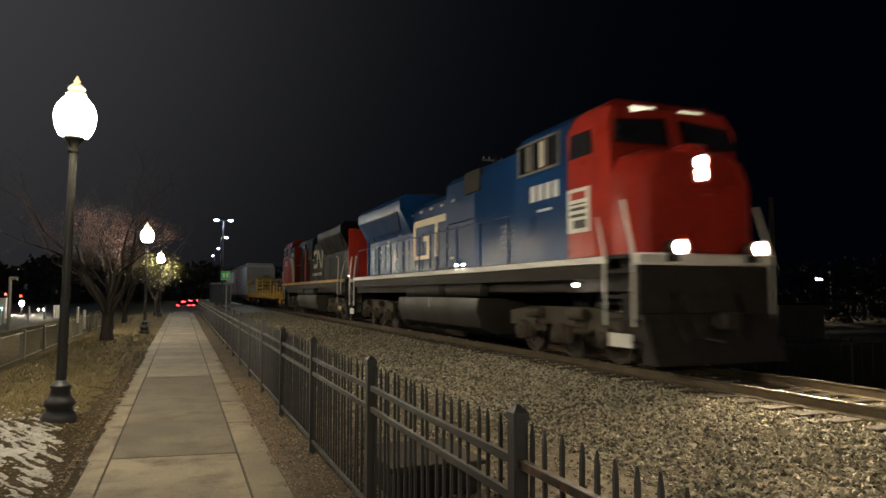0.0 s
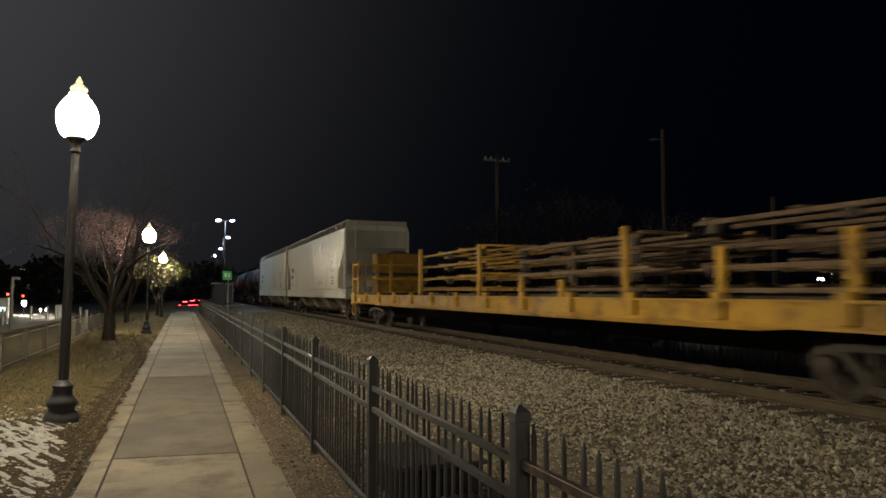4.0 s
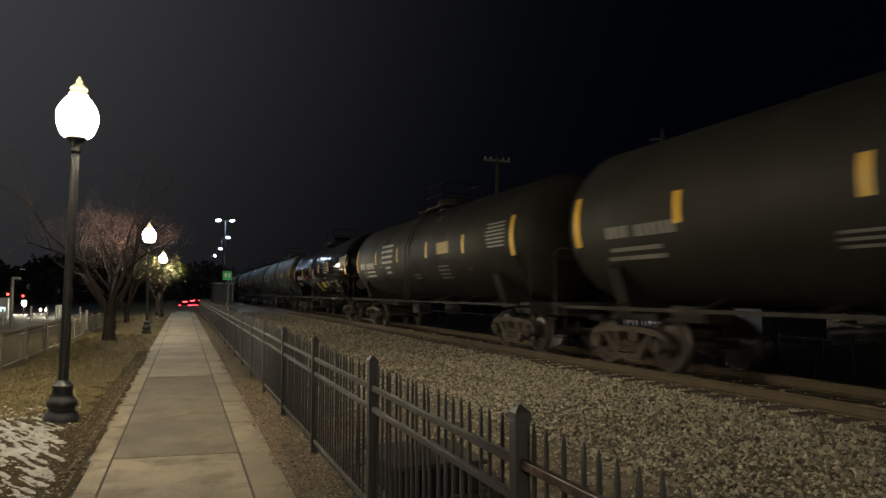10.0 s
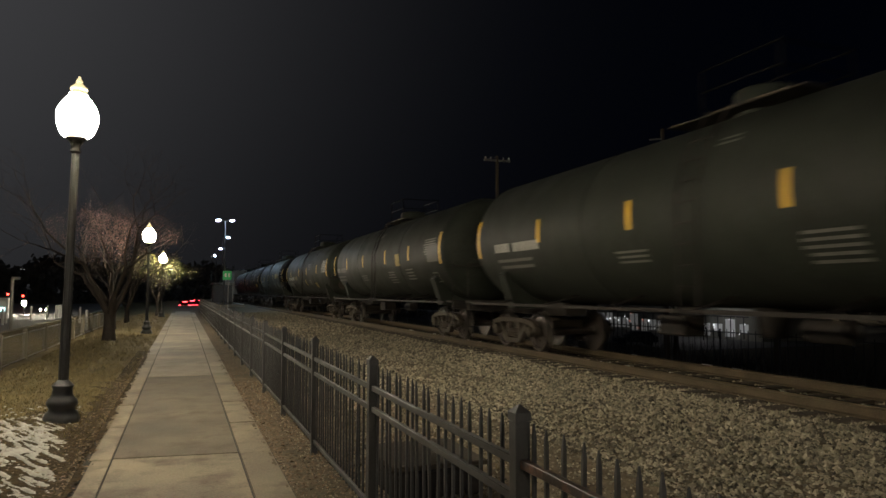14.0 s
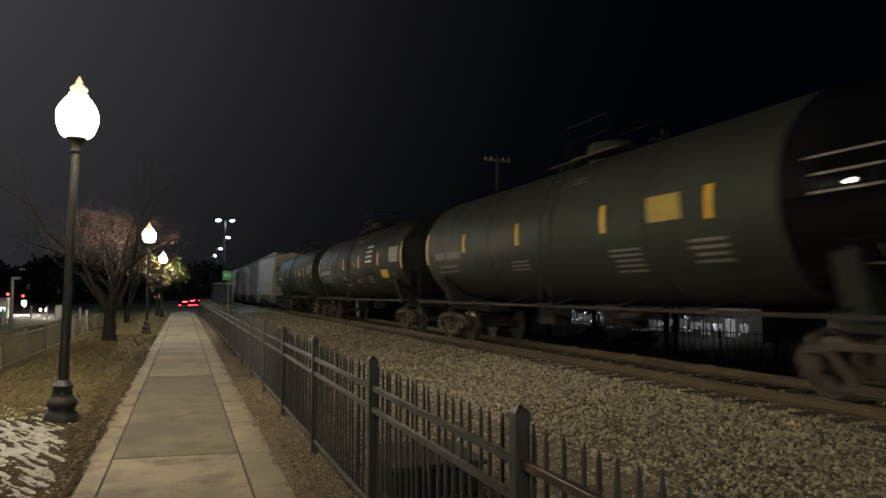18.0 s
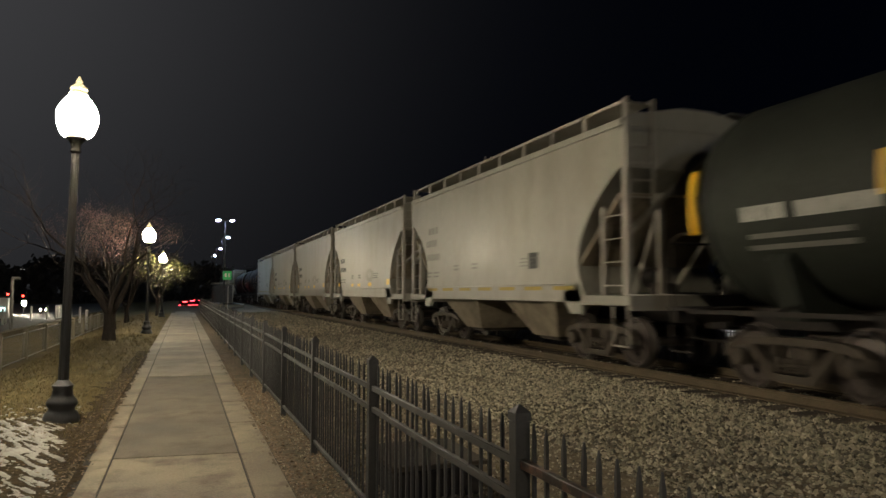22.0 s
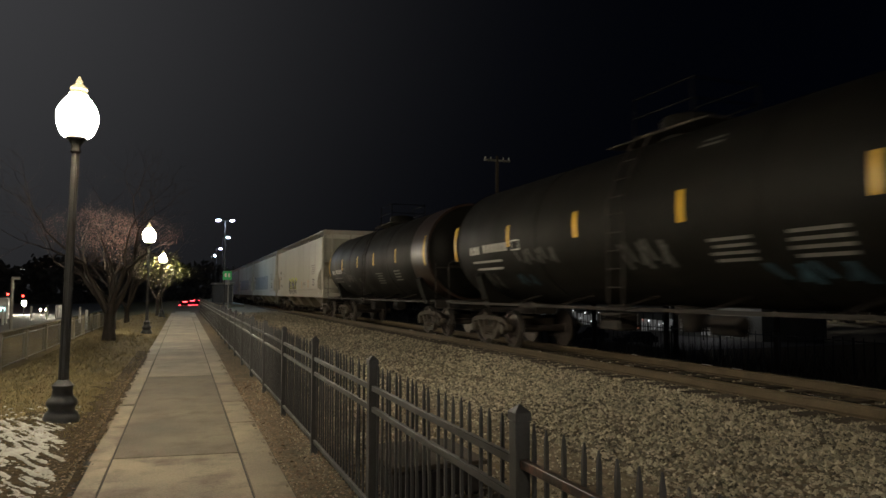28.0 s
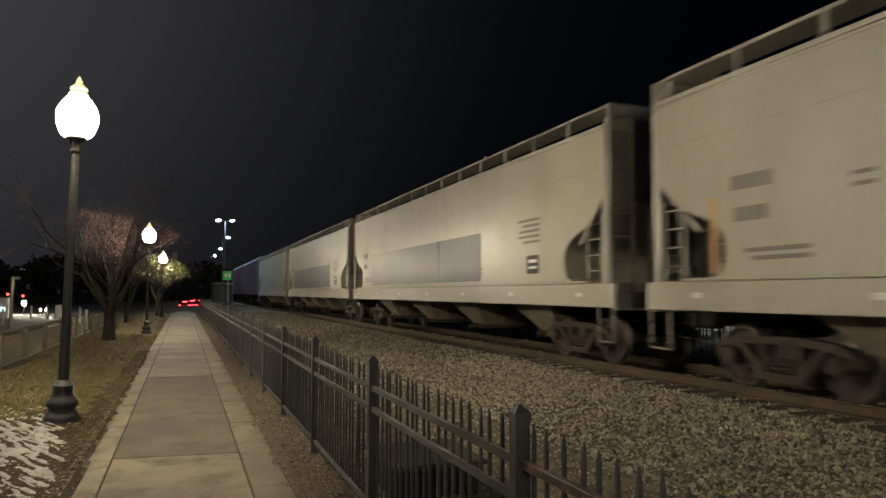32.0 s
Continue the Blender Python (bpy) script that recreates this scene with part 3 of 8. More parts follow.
def bars(sh, x, y0, z0, width, height, rows, gap=0.45, words=(1.0,)):
    """Rows of plain bars that stand for small stencilling on a flat side."""
    step = height / rows
    for k in range(rows):
        w = width * words[k % len(words)]
        sh.box(x - 0.004, x + 0.002, y0, y0 + w, z0 - k * step - step * (1 - gap), z0 - k * step)
    return sh


def blocks(sh, x, y0, z0, width, height, n, gap=0.34):
    """One row of separate plain blocks that stand for large characters."""
    w = width / n
    for k in range(n):
        sh.box(x - 0.004, x + 0.002, y0 + k * w, y0 + (k + 1 - gap) * w, z0, z0 + height)
    return sh


def ladder(car, x, y0, y1, z0, z1, mat, rungs=None, name="ladder"):
    s = Shape()
    for y in (y0, y1):
        s.box(x - 0.02, x + 0.02, y - 0.02, y + 0.02, z0, z1)
    n = rungs or max(2, round((z1 - z0) / 0.42))
    for k in range(n):
        z = z0 + (z1 - z0) * (k + 0.5) / n
        s.rod((x, y0, z), (x, y1, z), 0.014, n=6)
    return part(name, s, mat, car)


# ---------- covered hoppers ----------
def hopper_body(L, paint, arch, top=4.05, apex=3.05, half=1.58, slim=False):
    """Side outline with cut-away ends, pushed across the car, and a low-pitched roof over it."""
    e = 0.62 if arch else 0.76
    h = L / 2
    def end(sgn):
        if arch:
            cut = ((0.02, 3.53), (0.20, 3.46), (0.42, 3.32), (0.66, 3.14), (0.90, 2.93), (1.12, 2.69), (1.30, 2.44), (1.42, 2.18), (1.47, 1.92), (1.44, 1.68), (1.35, 1.47), (1.22, 1.32), (1.22, 1.20))
        elif slim:
            cut = ((0.0, 4.05), (0.06, 3.75), (0.15, 3.40), (0.28, 3.05), (0.45, 2.72), (0.64, 2.42), (0.80, 2.14), (0.88, 1.88), (0.86, 1.68), (0.76, 1.55), (0.62, 1.52), (0.60, 1.20))
        else:
            k = apex - 3.55
            cut = ((0.0, apex + 0.07), (0.12, 3.43 + k), (0.34, 3.22 + k), (0.60, 2.97 + k * 0.8), (0.88, 2.76 + k * 0.6), (1.13, 2.56 + k * 0.4), (1.31, 2.32 + k * 0.2), (1.39, 2.05), (1.38, 1.80), (1.30, 1.62), (1.12, 1.54), (0.80, 1.52), (0.80, 1.20))
        pts = [(-h + e + u, z) for u, z in cut]
        return [(sgn * p[0], p[1]) for p in pts]
    poly = [(-h + e, top)] + end(1) + end(-1)[::-1] + [(h - e, top)]
    body = Shape().prism(poly, 0, -half, half)
    return body, e


def big_hopper(L, paint, label, panel=None, stencil=0, apex=3.05, streaks=(), slim=False):
    """Long four-bay covered hopper."""
    car = thing("hopper_car", label, "hopper car", "freight cars of the train")
    half, top = 1.58, 4.350
    body, e = hopper_body(L, paint, False, 4.36, apex, slim=slim)
    h = L / 2
    bd = part("body", body, paint, car)
    roof = Shape().prism([(-half - 0.03, 4.320), (-half - 0.03, 4.390), (-half + 0.25, 4.500), (-0.35, 4.700), (0.35, 4.700), (half - 0.25, 4.500), (half + 0.03, 4.390), (half + 0.03, 4.320)], 1, -h + e - 0.04, h - e + 0.04)
    part("roof", roof, paint, car)
    # seams of the side sheets
    seam = Shape()
    for z in (3.62, 4.280):
        seam.box(-half - 0.012, -half, -h + e, h - e, z - 0.012, z + 0.012)
        seam.box(half, half + 0.012, -h + e, h - e, z - 0.012, z + 0.012)
    for k in range(1, 9):
        y = -h + e + (L - 2 * e) * k / 9
        seam.box(-half - 0.006, -half, y - 0.02, y + 0.02, 1.72 if 1 < k < 8 else 2.6, 4.300)
    each("seam", seam, paint, car)
    sill = Shape()
    for sx in (-1, 1):
        sill.box(sx * (half + 0.015), sx * (half - 0.10), -h + 0.42, h - 0.42, 1.06, 1.50, 0.015)
        sill.box(sx * (half + 0.05), sx * (half - 0.08), -h + 1.3, h - 1.3, 1.505, 1.545, 0.005)
    each("side_sill", sill, paint, car)
    for sgn in (-1, 1):
        ye = sgn * (h - 0.42)
        end = Shape().box(-half, half, ye - sgn * 0.14, ye, 1.02, 1.34, 0.02)
        part("end_sill", end, PALE, car)
        posts = Shape()
        for sx in (-1, 1):
            posts.box(sx * half, sx * (half - 0.12), sgn * (h - e - 0.02), sgn * (h - e + 0.10), 1.3, 4.380, 0.01)
            posts.box(sx * 0.62, sx * 0.50, sgn * (h - e - 0.02), sgn * (h - e + 0.08), 1.3, 3.02, 0.01)
        each("corner_post", posts, PALE, car)
        # Shade inside the car end is put into the sheet's darker colour.
        part("slope_sheet", Shape().prism([(sgn * (h - e + 0.006), apex - 0.02), (sgn * (h - e - 0.82), 2.22), (sgn * (h - e - 0.86), 2.27), (sgn * (h - e - 0.03), apex + 0.03)], 0, -half + 0.03, half - 0.03), PALE, car, "grimy sloping end sheet, darkened for shade")
        for sx in (-1, 1):
            y0 = sgn * (h - e - 0.55)
            ladder(car, sx * (half - 0.03), min(y0, y0 + sgn * 0.45), max(y0, y0 + sgn * 0.45), 1.3, 2.75 if sgn else 2.75, PALE, 5)
            part("step", Shape().path([(sx * half, sgn * (h - 0.5), 1.1), (sx * half, sgn * (h - 0.5), 0.45), (sx * half, sgn * (h - 0.95), 0.45), (sx * half, sgn * (h - 0.95), 1.1)], 0.018), PALE, car)
        lad = Shape()
        for k in range(7):
            lad.rod((-half + 0.06, sgn * (h - e + 0.14), 1.5 + 0.42 * k), (-half + 0.52, sgn * (h - e + 0.14), 1.5 + 0.42 * k), 0.016, n=6)
        for x in (-half + 0.06, -half + 0.52):
            lad.box(x - 0.025, x + 0.025, sgn * (h - e + 0.12), sgn * (h - e + 0.16), 1.1, 4.75)
        part("roof_end_walk", Shape().box(-half + 0.1, half - 0.1, sgn * (h - e - 0.5), sgn * (h - e + 0.12), 4.74, 4.78).box(-half + 0.1, half - 0.1, sgn * (h - e + 0.08), sgn * (h - e + 0.12), 4.55, 4.74), PALE, car)
        part("end_ladder", lad, PALE, car)
        yf = sgn * (h - e + 0.05)
        part("end_frame", Shape().path([(-half + 0.02, yf, 1.3), (-half + 0.02, yf, 4.2), (-half + 0.12, yf, 4.52), (-half + 0.4, yf, 4.72), (half - 0.4, yf, 4.72), (half - 0.12, yf, 4.52), (half - 0.02, yf, 4.2), (half - 0.02, yf, 1.3)], 0.07, 8), paint, car, "rounded pale end frame")
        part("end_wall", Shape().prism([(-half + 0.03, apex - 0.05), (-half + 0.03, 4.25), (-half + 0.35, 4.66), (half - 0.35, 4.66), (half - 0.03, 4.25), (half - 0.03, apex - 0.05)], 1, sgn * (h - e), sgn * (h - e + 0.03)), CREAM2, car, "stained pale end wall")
        part("end_seam", Shape().box(-0.03, 0.03, sgn * (h - e + 0.03), sgn * (h - e + 0.05), apex, 4.65), PALE, car)
        pipe = Shape().lathe([(0.16, 0), (0.17, 0.25), (0.12, 0.3)], 12, (0.35, sgn * (h - e - 0.2) - (0.3 if sgn > 0 else 0), 1.55), 1)
        part("brake_reservoir", pipe, BLACKSTEEL, car)
        coupler(car, sgn * (h - 0.75), sgn)
        freight_truck(car, sgn * (h - 2.55))
    # running board with its supports along the roof
    for sx in (-1, 1):
        rb = Shape()
        x = sx * (half - 0.20)
        rb.box(x - 0.012, x + 0.012, -h + e, h - e, 4.80, 4.835)
        rb.box(x - sx * 0.55, x, -h + e + 0.05, h - e - 0.05, 4.785, 4.80)
        each("running_board", rb, BLACKSTEEL if sx > 0 else PALE, car)
        n = 13
        st = Shape()
        for k in range(n + 1):
            y = -h + e + 0.06 + (L - 2 * e - 0.12) * k / n
            st.box(x - 0.012, x + 0.012, y - 0.045, y + 0.045, 4.40, 4.82)
        each("running_board_support", st, PALE, car)
        for sgn in (-1, 1):
            part("grab_rail", Shape().path([(x, sgn * (h - e), 4.740), (x, sgn * (h - e + 0.1), 4.500), (sx * half, sgn * (h - e + 0.1), 4.200)], 0.02), PALE, car)
    hat = Shape()
    for k in range(10):
        y = -h + e + (L - 2 * e) * (k + 0.5) / 10
        hat.lathe([(0.26, 4.690), (0.26, 4.770), (0.22, 4.800)], 14, (0, y, 0))
    each("hatch", hat, paint, car)
    # four outlet bays
    n = 4
    a, b = -h + e + 1.5, h - e - 1.5
    for k in range(n):
        y0, y1 = a + (b - a) * k / n, a + (b - a) * (k + 1) / n
        ym = (y0 + y1) / 2
        bay = part("bay", Shape().frustum((-0.7, 0.7, ym - 0.32, ym + 0.32, 0.42), (-half + 0.22, half - 0.22, ym - 1.1, ym + 1.1, 1.2)), BAY, car, "sloping outlet bay")
        part("outlet_gate", Shape().box(-0.85, 0.85, ym - 0.3, ym + 0.3, 0.32, 0.44, 0.02).rod((-1.0, ym, 0.38), (1.0, ym, 0.38), 0.07, n=8), TRUCKSTEEL, bay)
    part("centre_sill", Shape().box(-0.3, 0.3, -h + 0.5, h - 0.5, 0.78, 1.08, 0.02), BLACKSTEEL, car)
    # markings on the near side: reporting marks, data, reflective strips
    xs = -half - 0.002
    mk = Shape()
    if stencil == 0:
        blocks(mk, xs, h - 3.52, 2.70, 1.10, 0.30, 4, 0.2)
        blocks(mk, xs, h - 3.32, 2.26, 0.92, 0.28, 4, 0.2)
    else:
        blocks(mk, xs, h - 3.00, 2.74, 0.72, 0.20, 4, 0.2)
        blocks(mk, xs, h - 2.92, 2.30, 0.60, 0.20, 4, 0.2)
    fn = Shape()
    bars(fn, xs, h - 3.58, 1.93, 1.05, 0.22, 2, words=(1, 0.9))
    bars(fn, xs, h - 4.75, 1.34, 0.32, 0.16, 2, 0.5)
    bars(fn, xs, h - 5.9, 1.32, 1.0, 0.1, 1, 0.5)
    bars(fn, xs, h - 4.450, 2.72, 0.3, 0.26, 2, 0.6)
    each("faint_stencil", fn, GREYINK, car, "faint grey stencilled line")
    each("stencil", mk, INK if stencil == 0 else GREYINK, car, "dark stencilled bar")
    mk = Shape()
    bars(mk, xs, -h + 3.15, 2.95, 1.0, 0.6, 5, 0.5, (1, 0.8, 0.95))
    bars(mk, xs, -h + 6.2, 1.95, 1.0, 0.2, 2, 0.5)
    each("data_stencil", mk, GREYINK, car, "small grey stencilled line")
    pl = Shape().box(xs - 0.004, xs + 0.002, -h + 3.2, -h + 3.75, 1.74, 2.14)
    each("placard", pl, INK, car, "black data panel")
    each("placard_slip", Shape().box(xs - 0.008, xs, -h + 3.3, -h + 3.65, 1.98, 2.05).box(xs - 0.008, xs, -h + 3.3, -h + 3.65, 1.85, 1.90), WHITE, car)
    tape = Shape()
    for k in range(7):
        y = -h + 1.6 + (L - 3.2) * k / 6
        tape.box(-half - 0.02, -half - 0.016, y - 0.09, y + 0.09, 1.25, 1.33)
    each("reflector", tape, WHITE, car)
    if streaks:
        st = Shape()
        for u, z0, z1, w in streaks:
            st.box(xs - 0.003, xs + 0.002, -h + u, -h + u + w, z0, z1)
        each("stripe", st, ORANGE, car, "faded orange vertical stripe")
    if panel:
        u0, u1, z0, z1 = panel
        part("patch", Shape().box(xs - 0.006, xs + 0.002, -h + u0, -h + u1, z0, z1), GREYBLUE, car, "glossy blue-grey painted-out patch")
    return car


def small_hopper(L, paint, label, logo=0):
    """Short two-bay covered hopper with arched end openings."""
    car = thing("hopper_car", label, "hopper car", "freight cars of the train")
    half, top = 1.58, 4.300
    h = L / 2
    body, e = hopper_body(L, paint, True, 4.28)
    part("body", body, paint, car)
    roof = Shape().prism([(-half - 0.04, 4.250), (-half - 0.04, 4.370), (-half + 0.2, 4.470), (-0.35, 4.660), (0.35, 4.660), (half - 0.2, 4.470), (half + 0.04, 4.370), (half + 0.04, 4.250)], 1, -h + e - 0.04, h - e + 0.04)
    part("roof", roof, paint, car)
    sill = Shape()
    for sx in (-1, 1):
        sill.box(sx * (half + 0.02), sx * (half - 0.10), -h + e + 1.35, h - e - 1.35, 1.14, 1.50, 0.015)
        for sgn in (-1, 1):
            sill.box(sx * (half + 0.02), sx * (half - 0.10), sgn * (h - 0.42), sgn * (h - e - 1.4), 1.10, 1.28, 0.015)
            sill.prism([(sgn * (h - e - 1.30), 0.92), (sgn * (h - e - 1.75), 0.92), (sgn * (h - e - 1.95), 1.15), (sgn * (h - e - 1.95), 1.5), (sgn * (h - e - 1.30), 1.5)], 0, sx * (half + 0.02), sx * (half - 0.06))
    each("side_sill", sill, paint, car)
    for sgn in (-1, 1):
        ye = sgn * (h - 0.42)
        part("end_sill", Shape().box(-half, half, ye - sgn * 0.14, ye, 1.02, 1.3, 0.02), PALE, car)
        posts = Shape()
        for sx in (-1, 1):
            posts.box(sx * half, sx * (half - 0.10), sgn * (h - e - 0.02), sgn * (h - e + 0.12), 1.2, 4.320, 0.01)
            posts.box(sx * (half - 0.02), sx * (half - 0.10), sgn * (h - e - 0.72), sgn * (h - e - 0.62), 1.2, 2.85, 0.01)
        each("corner_post", posts, PALE, car)
        for sx in (-1, 1):
            y0, y1 = sorted((sgn * (h - e - 0.62), sgn * (h - e - 0.02)))
            ladder(car, sx * (half - 0.03), y0, y1, 1.25, 2.9, PALE, 4)
            part("step", Shape().path([(sx * half, sgn * (h - 0.5), 1.1), (sx * half, sgn * (h - 0.5), 0.4), (sx * half, sgn * (h - 0.95), 0.4), (sx * half, sgn * (h - 0.95), 1.1)], 0.018), PALE, car)
        br = Shape()
        for sx in (-0.75, 0.75):
            br.rod((sx, sgn * (h - e + 0.02), 3.0), (sx * 0.6, sgn * (h - 1.9), 1.25), 0.05, n=6)
            br.box(sx - 0.05, sx + 0.05, sgn * (h - e - 0.1), sgn * (h - e), 1.2, 3.1)
        each("end_brace", br, PALE, car)
        ye2 = sgn * (h - e + 0.06)
        part("diagonal_brace", Shape().rod((-half + 0.08, ye2, 2.35), (0.1, ye2, 3.75), 0.06, n=6), PALE, car, "pale diagonal brace")
        el = Shape()
        for x in (-half + 0.06, -half + 0.62):
            el.box(x - 0.03, x + 0.03, ye2 - 0.02, ye2 + 0.04, 2.9, 4.75)
        for k in range(6):
            el.rod((-half + 0.06, ye2 + 0.02, 3.0 + 0.3 * k), (-half + 0.62, ye2 + 0.02, 3.0 + 0.3 * k), 0.016, n=6)
        part("end_ladder", el, PALE, car, "pale end ladder")
        # Darker than the body paint, for the shade within the arch.
        part("slope_sheet", Shape().prism([(sgn * (h - e - 0.1), 3.06), (sgn * (h - e - 1.9), 1.45), (sgn * (h - e - 1.95), 1.5), (sgn * (h - e - 0.15), 3.1)], 0, -half + 0.05, half - 0.05), BAY, car, "grimy sloping end sheet, darkened for shade")
        part("brake_gear", Shape().lathe([(0.18, 0), (0.19, 0.4), (0.12, 0.46)], 12, (-0.4, sgn * (h - 1.3) - 0.2, 1.6), 1).box(-0.7, -0.2, sgn * (h - 1.0) - 0.1, sgn * (h - 1.0) + 0.1, 1.25, 1.5, 0.02), BLACKSTEEL, car)
        coupler(car, sgn * (h - 0.75), sgn)
        freight_truck(car, sgn * (h - 2.25))
    for sx in (-1, 1):
        rb = Shape()
        x = sx * (half - 0.12)
        rb.box(x - 0.015, x + 0.015, -h + e, h - e, 4.710, 4.750)
        rb.box(x - sx * 0.6, x, -h + e + 0.03, h - e - 0.03, 4.690, 4.705)
        each("running_board", rb, PALE, car)
        st = Shape()
        n = 9
        for k in range(n + 1):
            y = -h + e + 0.06 + (L - 2 * e - 0.12) * k / n
            st.box(x - 0.015, x + 0.015, y - 0.05, y + 0.05, 4.380, 4.740)
        each("running_board_support", st, PALE, car)
    hat = Shape()
    for k in range(6):
        y = -h + e + (L - 2 * e) * (k + 0.5) / 6
        hat.lathe([(0.26, 4.650), (0.26, 4.720), (0.22, 4.750)], 14, (0, y, 0))
    each("hatch", hat, paint, car)
    a, b = -h + e + 1.75, h - e - 1.75
    for k in range(2):
        y0, y1 = a + (b - a) * k / 2, a + (b - a) * (k + 1) / 2
        ym = (y0 + y1) / 2
        bay = part("bay", Shape().frustum((-1.0, 1.0, ym - 0.55, ym + 0.55, 0.36), (-half + 0.12, half - 0.12, ym - 1.25, ym + 1.25, 1.18)), BAY, car, "sloping outlet bay")
        part("outlet_gate", Shape().box(-0.9, 0.9, ym - 0.42, ym + 0.42, 0.27, 0.38, 0.02), TRUCKSTEEL, bay)
    part("centre_sill", Shape().box(-0.3, 0.3, -h + 0.5, h - 0.5, 0.78, 1.05, 0.02), BLACKSTEEL, car)
    xs = -half - 0.002
    mk = Shape()
    blocks(mk, xs, -h + 2.0, 2.72, 0.95, 0.2, 4)
    blocks(mk, xs, -h + 2.05, 2.30, 1.15, 0.2, 6)
    bars(mk, xs, -h + 2.0, 1.95, 0.5, 0.22, 2, 0.55, words=(1, 0.8))
    bars(mk, xs, -h + 2.65, 1.95, 0.45, 0.22, 2, 0.55, words=(1, 0.9))
    bars(mk, xs, h - 4.520, 2.1, 0.8, 0.24, 3, 0.65, words=(1, 0.8, 0.9))
    for u in (4.320, 5.6):
        bars(mk, xs, -h + u, 2.1, 0.35, 0.2, 2)
    each("stencil", mk.flip(), INK if logo == 1 else GREYINK, car, "dark stencilled bar")
    yl = Shape()
    for u, w, z0, z1 in ((1.55, 0.28, 1.62, 1.82), (4.270, 0.42, 1.6, 1.72), (5.5, 0.42, 1.6, 1.72), (7.3, 0.5, 1.6, 1.74), (L - 2.55, 0.36, 1.62, 1.84)):
        yl.box(xs - 0.004, xs + 0.002, -h + u, -h + u + w, z0, z1)
    if logo == 2:
        yl = Shape()
        for k in range(7):
            y = -h + 2.2 + (L - 5.2) * k / 6
            yl.box(-half - 0.026, -half - 0.018, y, y + 0.8, 1.38, 1.46)
    each("tape", yl.flip(), AMBER if logo == 1 else LEMON, car, "yellow reflective strip")
    if logo == 1:
        lg = Shape()
        for k in range(11):
            a1 = 2 * math.pi * k / 11
            lg.box(xs - 0.004, xs + 0.002, 1.2 + 0.45 * math.cos(a1) - 0.18, 1.2 + 0.45 * math.cos(a1) + 0.18, 2.05 + 0.2 * math.sin(a1) - 0.06, 2.05 + 0.2 * math.sin(a1) + 0.06)
        part("emblem", lg.flip(), FAINT, car, "faded dark emblem")
    if logo == 2:
        each("logo_block", blocks(Shape(), xs, -h + 2.2, 3.1, 0.9, 0.2, 3).flip(), GREYINK, car, "dark bold blocks")
        each("placard", Shape().box(xs - 0.004, xs + 0.002, -h + 3.7, -h + 4.1, 1.85, 2.2), INK, car, "black data panel")
    return car


# ---------- tank cars ----------
def shell_patch(sh, R, zc, y0, y1, z0, z1, lift=0.006, n=6, lean=0.0):
    """A thin sheet that follows the near side of the tank between two heights."""
    a0, a1 = math.asin(max(-0.98, min(0.98, (z0 - zc) / R))), math.asin(max(-0.98, min(0.98, (z1 - zc) / R)))
    vs = []
    for k in range(n + 1):
        a = a0 + (a1 - a0) * k / n
        r = R + lift
        d = lean * k / n
        vs += [(-r * math.cos(a), y0 + d, zc + r * math.sin(a)), (-r * math.cos(a), y1 + d, zc + r * math.sin(a))]
    fs = [(2 * k, 2 * k + 2, 2 * k + 3, 2 * k + 1) for k in range(n)]
    return sh.add(vs, fs)


FADE = material("faded_grey_smear", (0.035, 0.035, 0.032), 0.6, vary=0.6, scale=3, bump=0.0)
HAZEBLUE = material("faint_blue_spray", (0.014, 0.036, 0.050), 0.7, vary=0.7, scale=4, bump=0.0)
SUNYELLOW = material("bright_yellow_panel", (0.42, 0.30, 0.012), 0.5, vary=0.12, scale=3, bump=0.0)
PALELEMON = material("washed_out_lemon_panel", (0.085, 0.075, 0.032), 0.6, vary=0.3, scale=3, bump=0.0)
DIMGREY = material("dim_grey_panel", (0.045, 0.045, 0.040), 0.6, vary=0.3, scale=4, bump=0.0)
SPRAY = material("dusty_white_spray", (0.075, 0.070, 0.056), 0.7, vary=0.7, scale=4, bump=0.0)
STYLES = {"spray": (SPRAY, "smear", "dusty white spray stroke"), "bold": (BOLD, "stencil", "white stencilled block"), "fine": (STENCIL, "data_line", "dull thin stencilled line"), "white": (BOLD, "data_line", "white stencilled line"),
          "lemon": (LEMON, "placard", "yellow warning panel"), "sun": (SUNYELLOW, "placard", "bright yellow warning panel"), "pale": (PALELEMON, "lemon_panel", "washed-out lemon panel"),
          "black": (LOCOBLACK, "painted_out_panel", "black painted-out panel"), "plate": (WHITE, "white_plate", "small white patch"), "grey": (DIMGREY, "grey_panel", "dim grey panel"),
          "smear": (FADE, "smear", "faded grey paint smear"), "blue": (HAZEBLUE, "smear", "faint blue spray smear"), "red": (TANKRUST, "red_panel", "small dull red panel")}


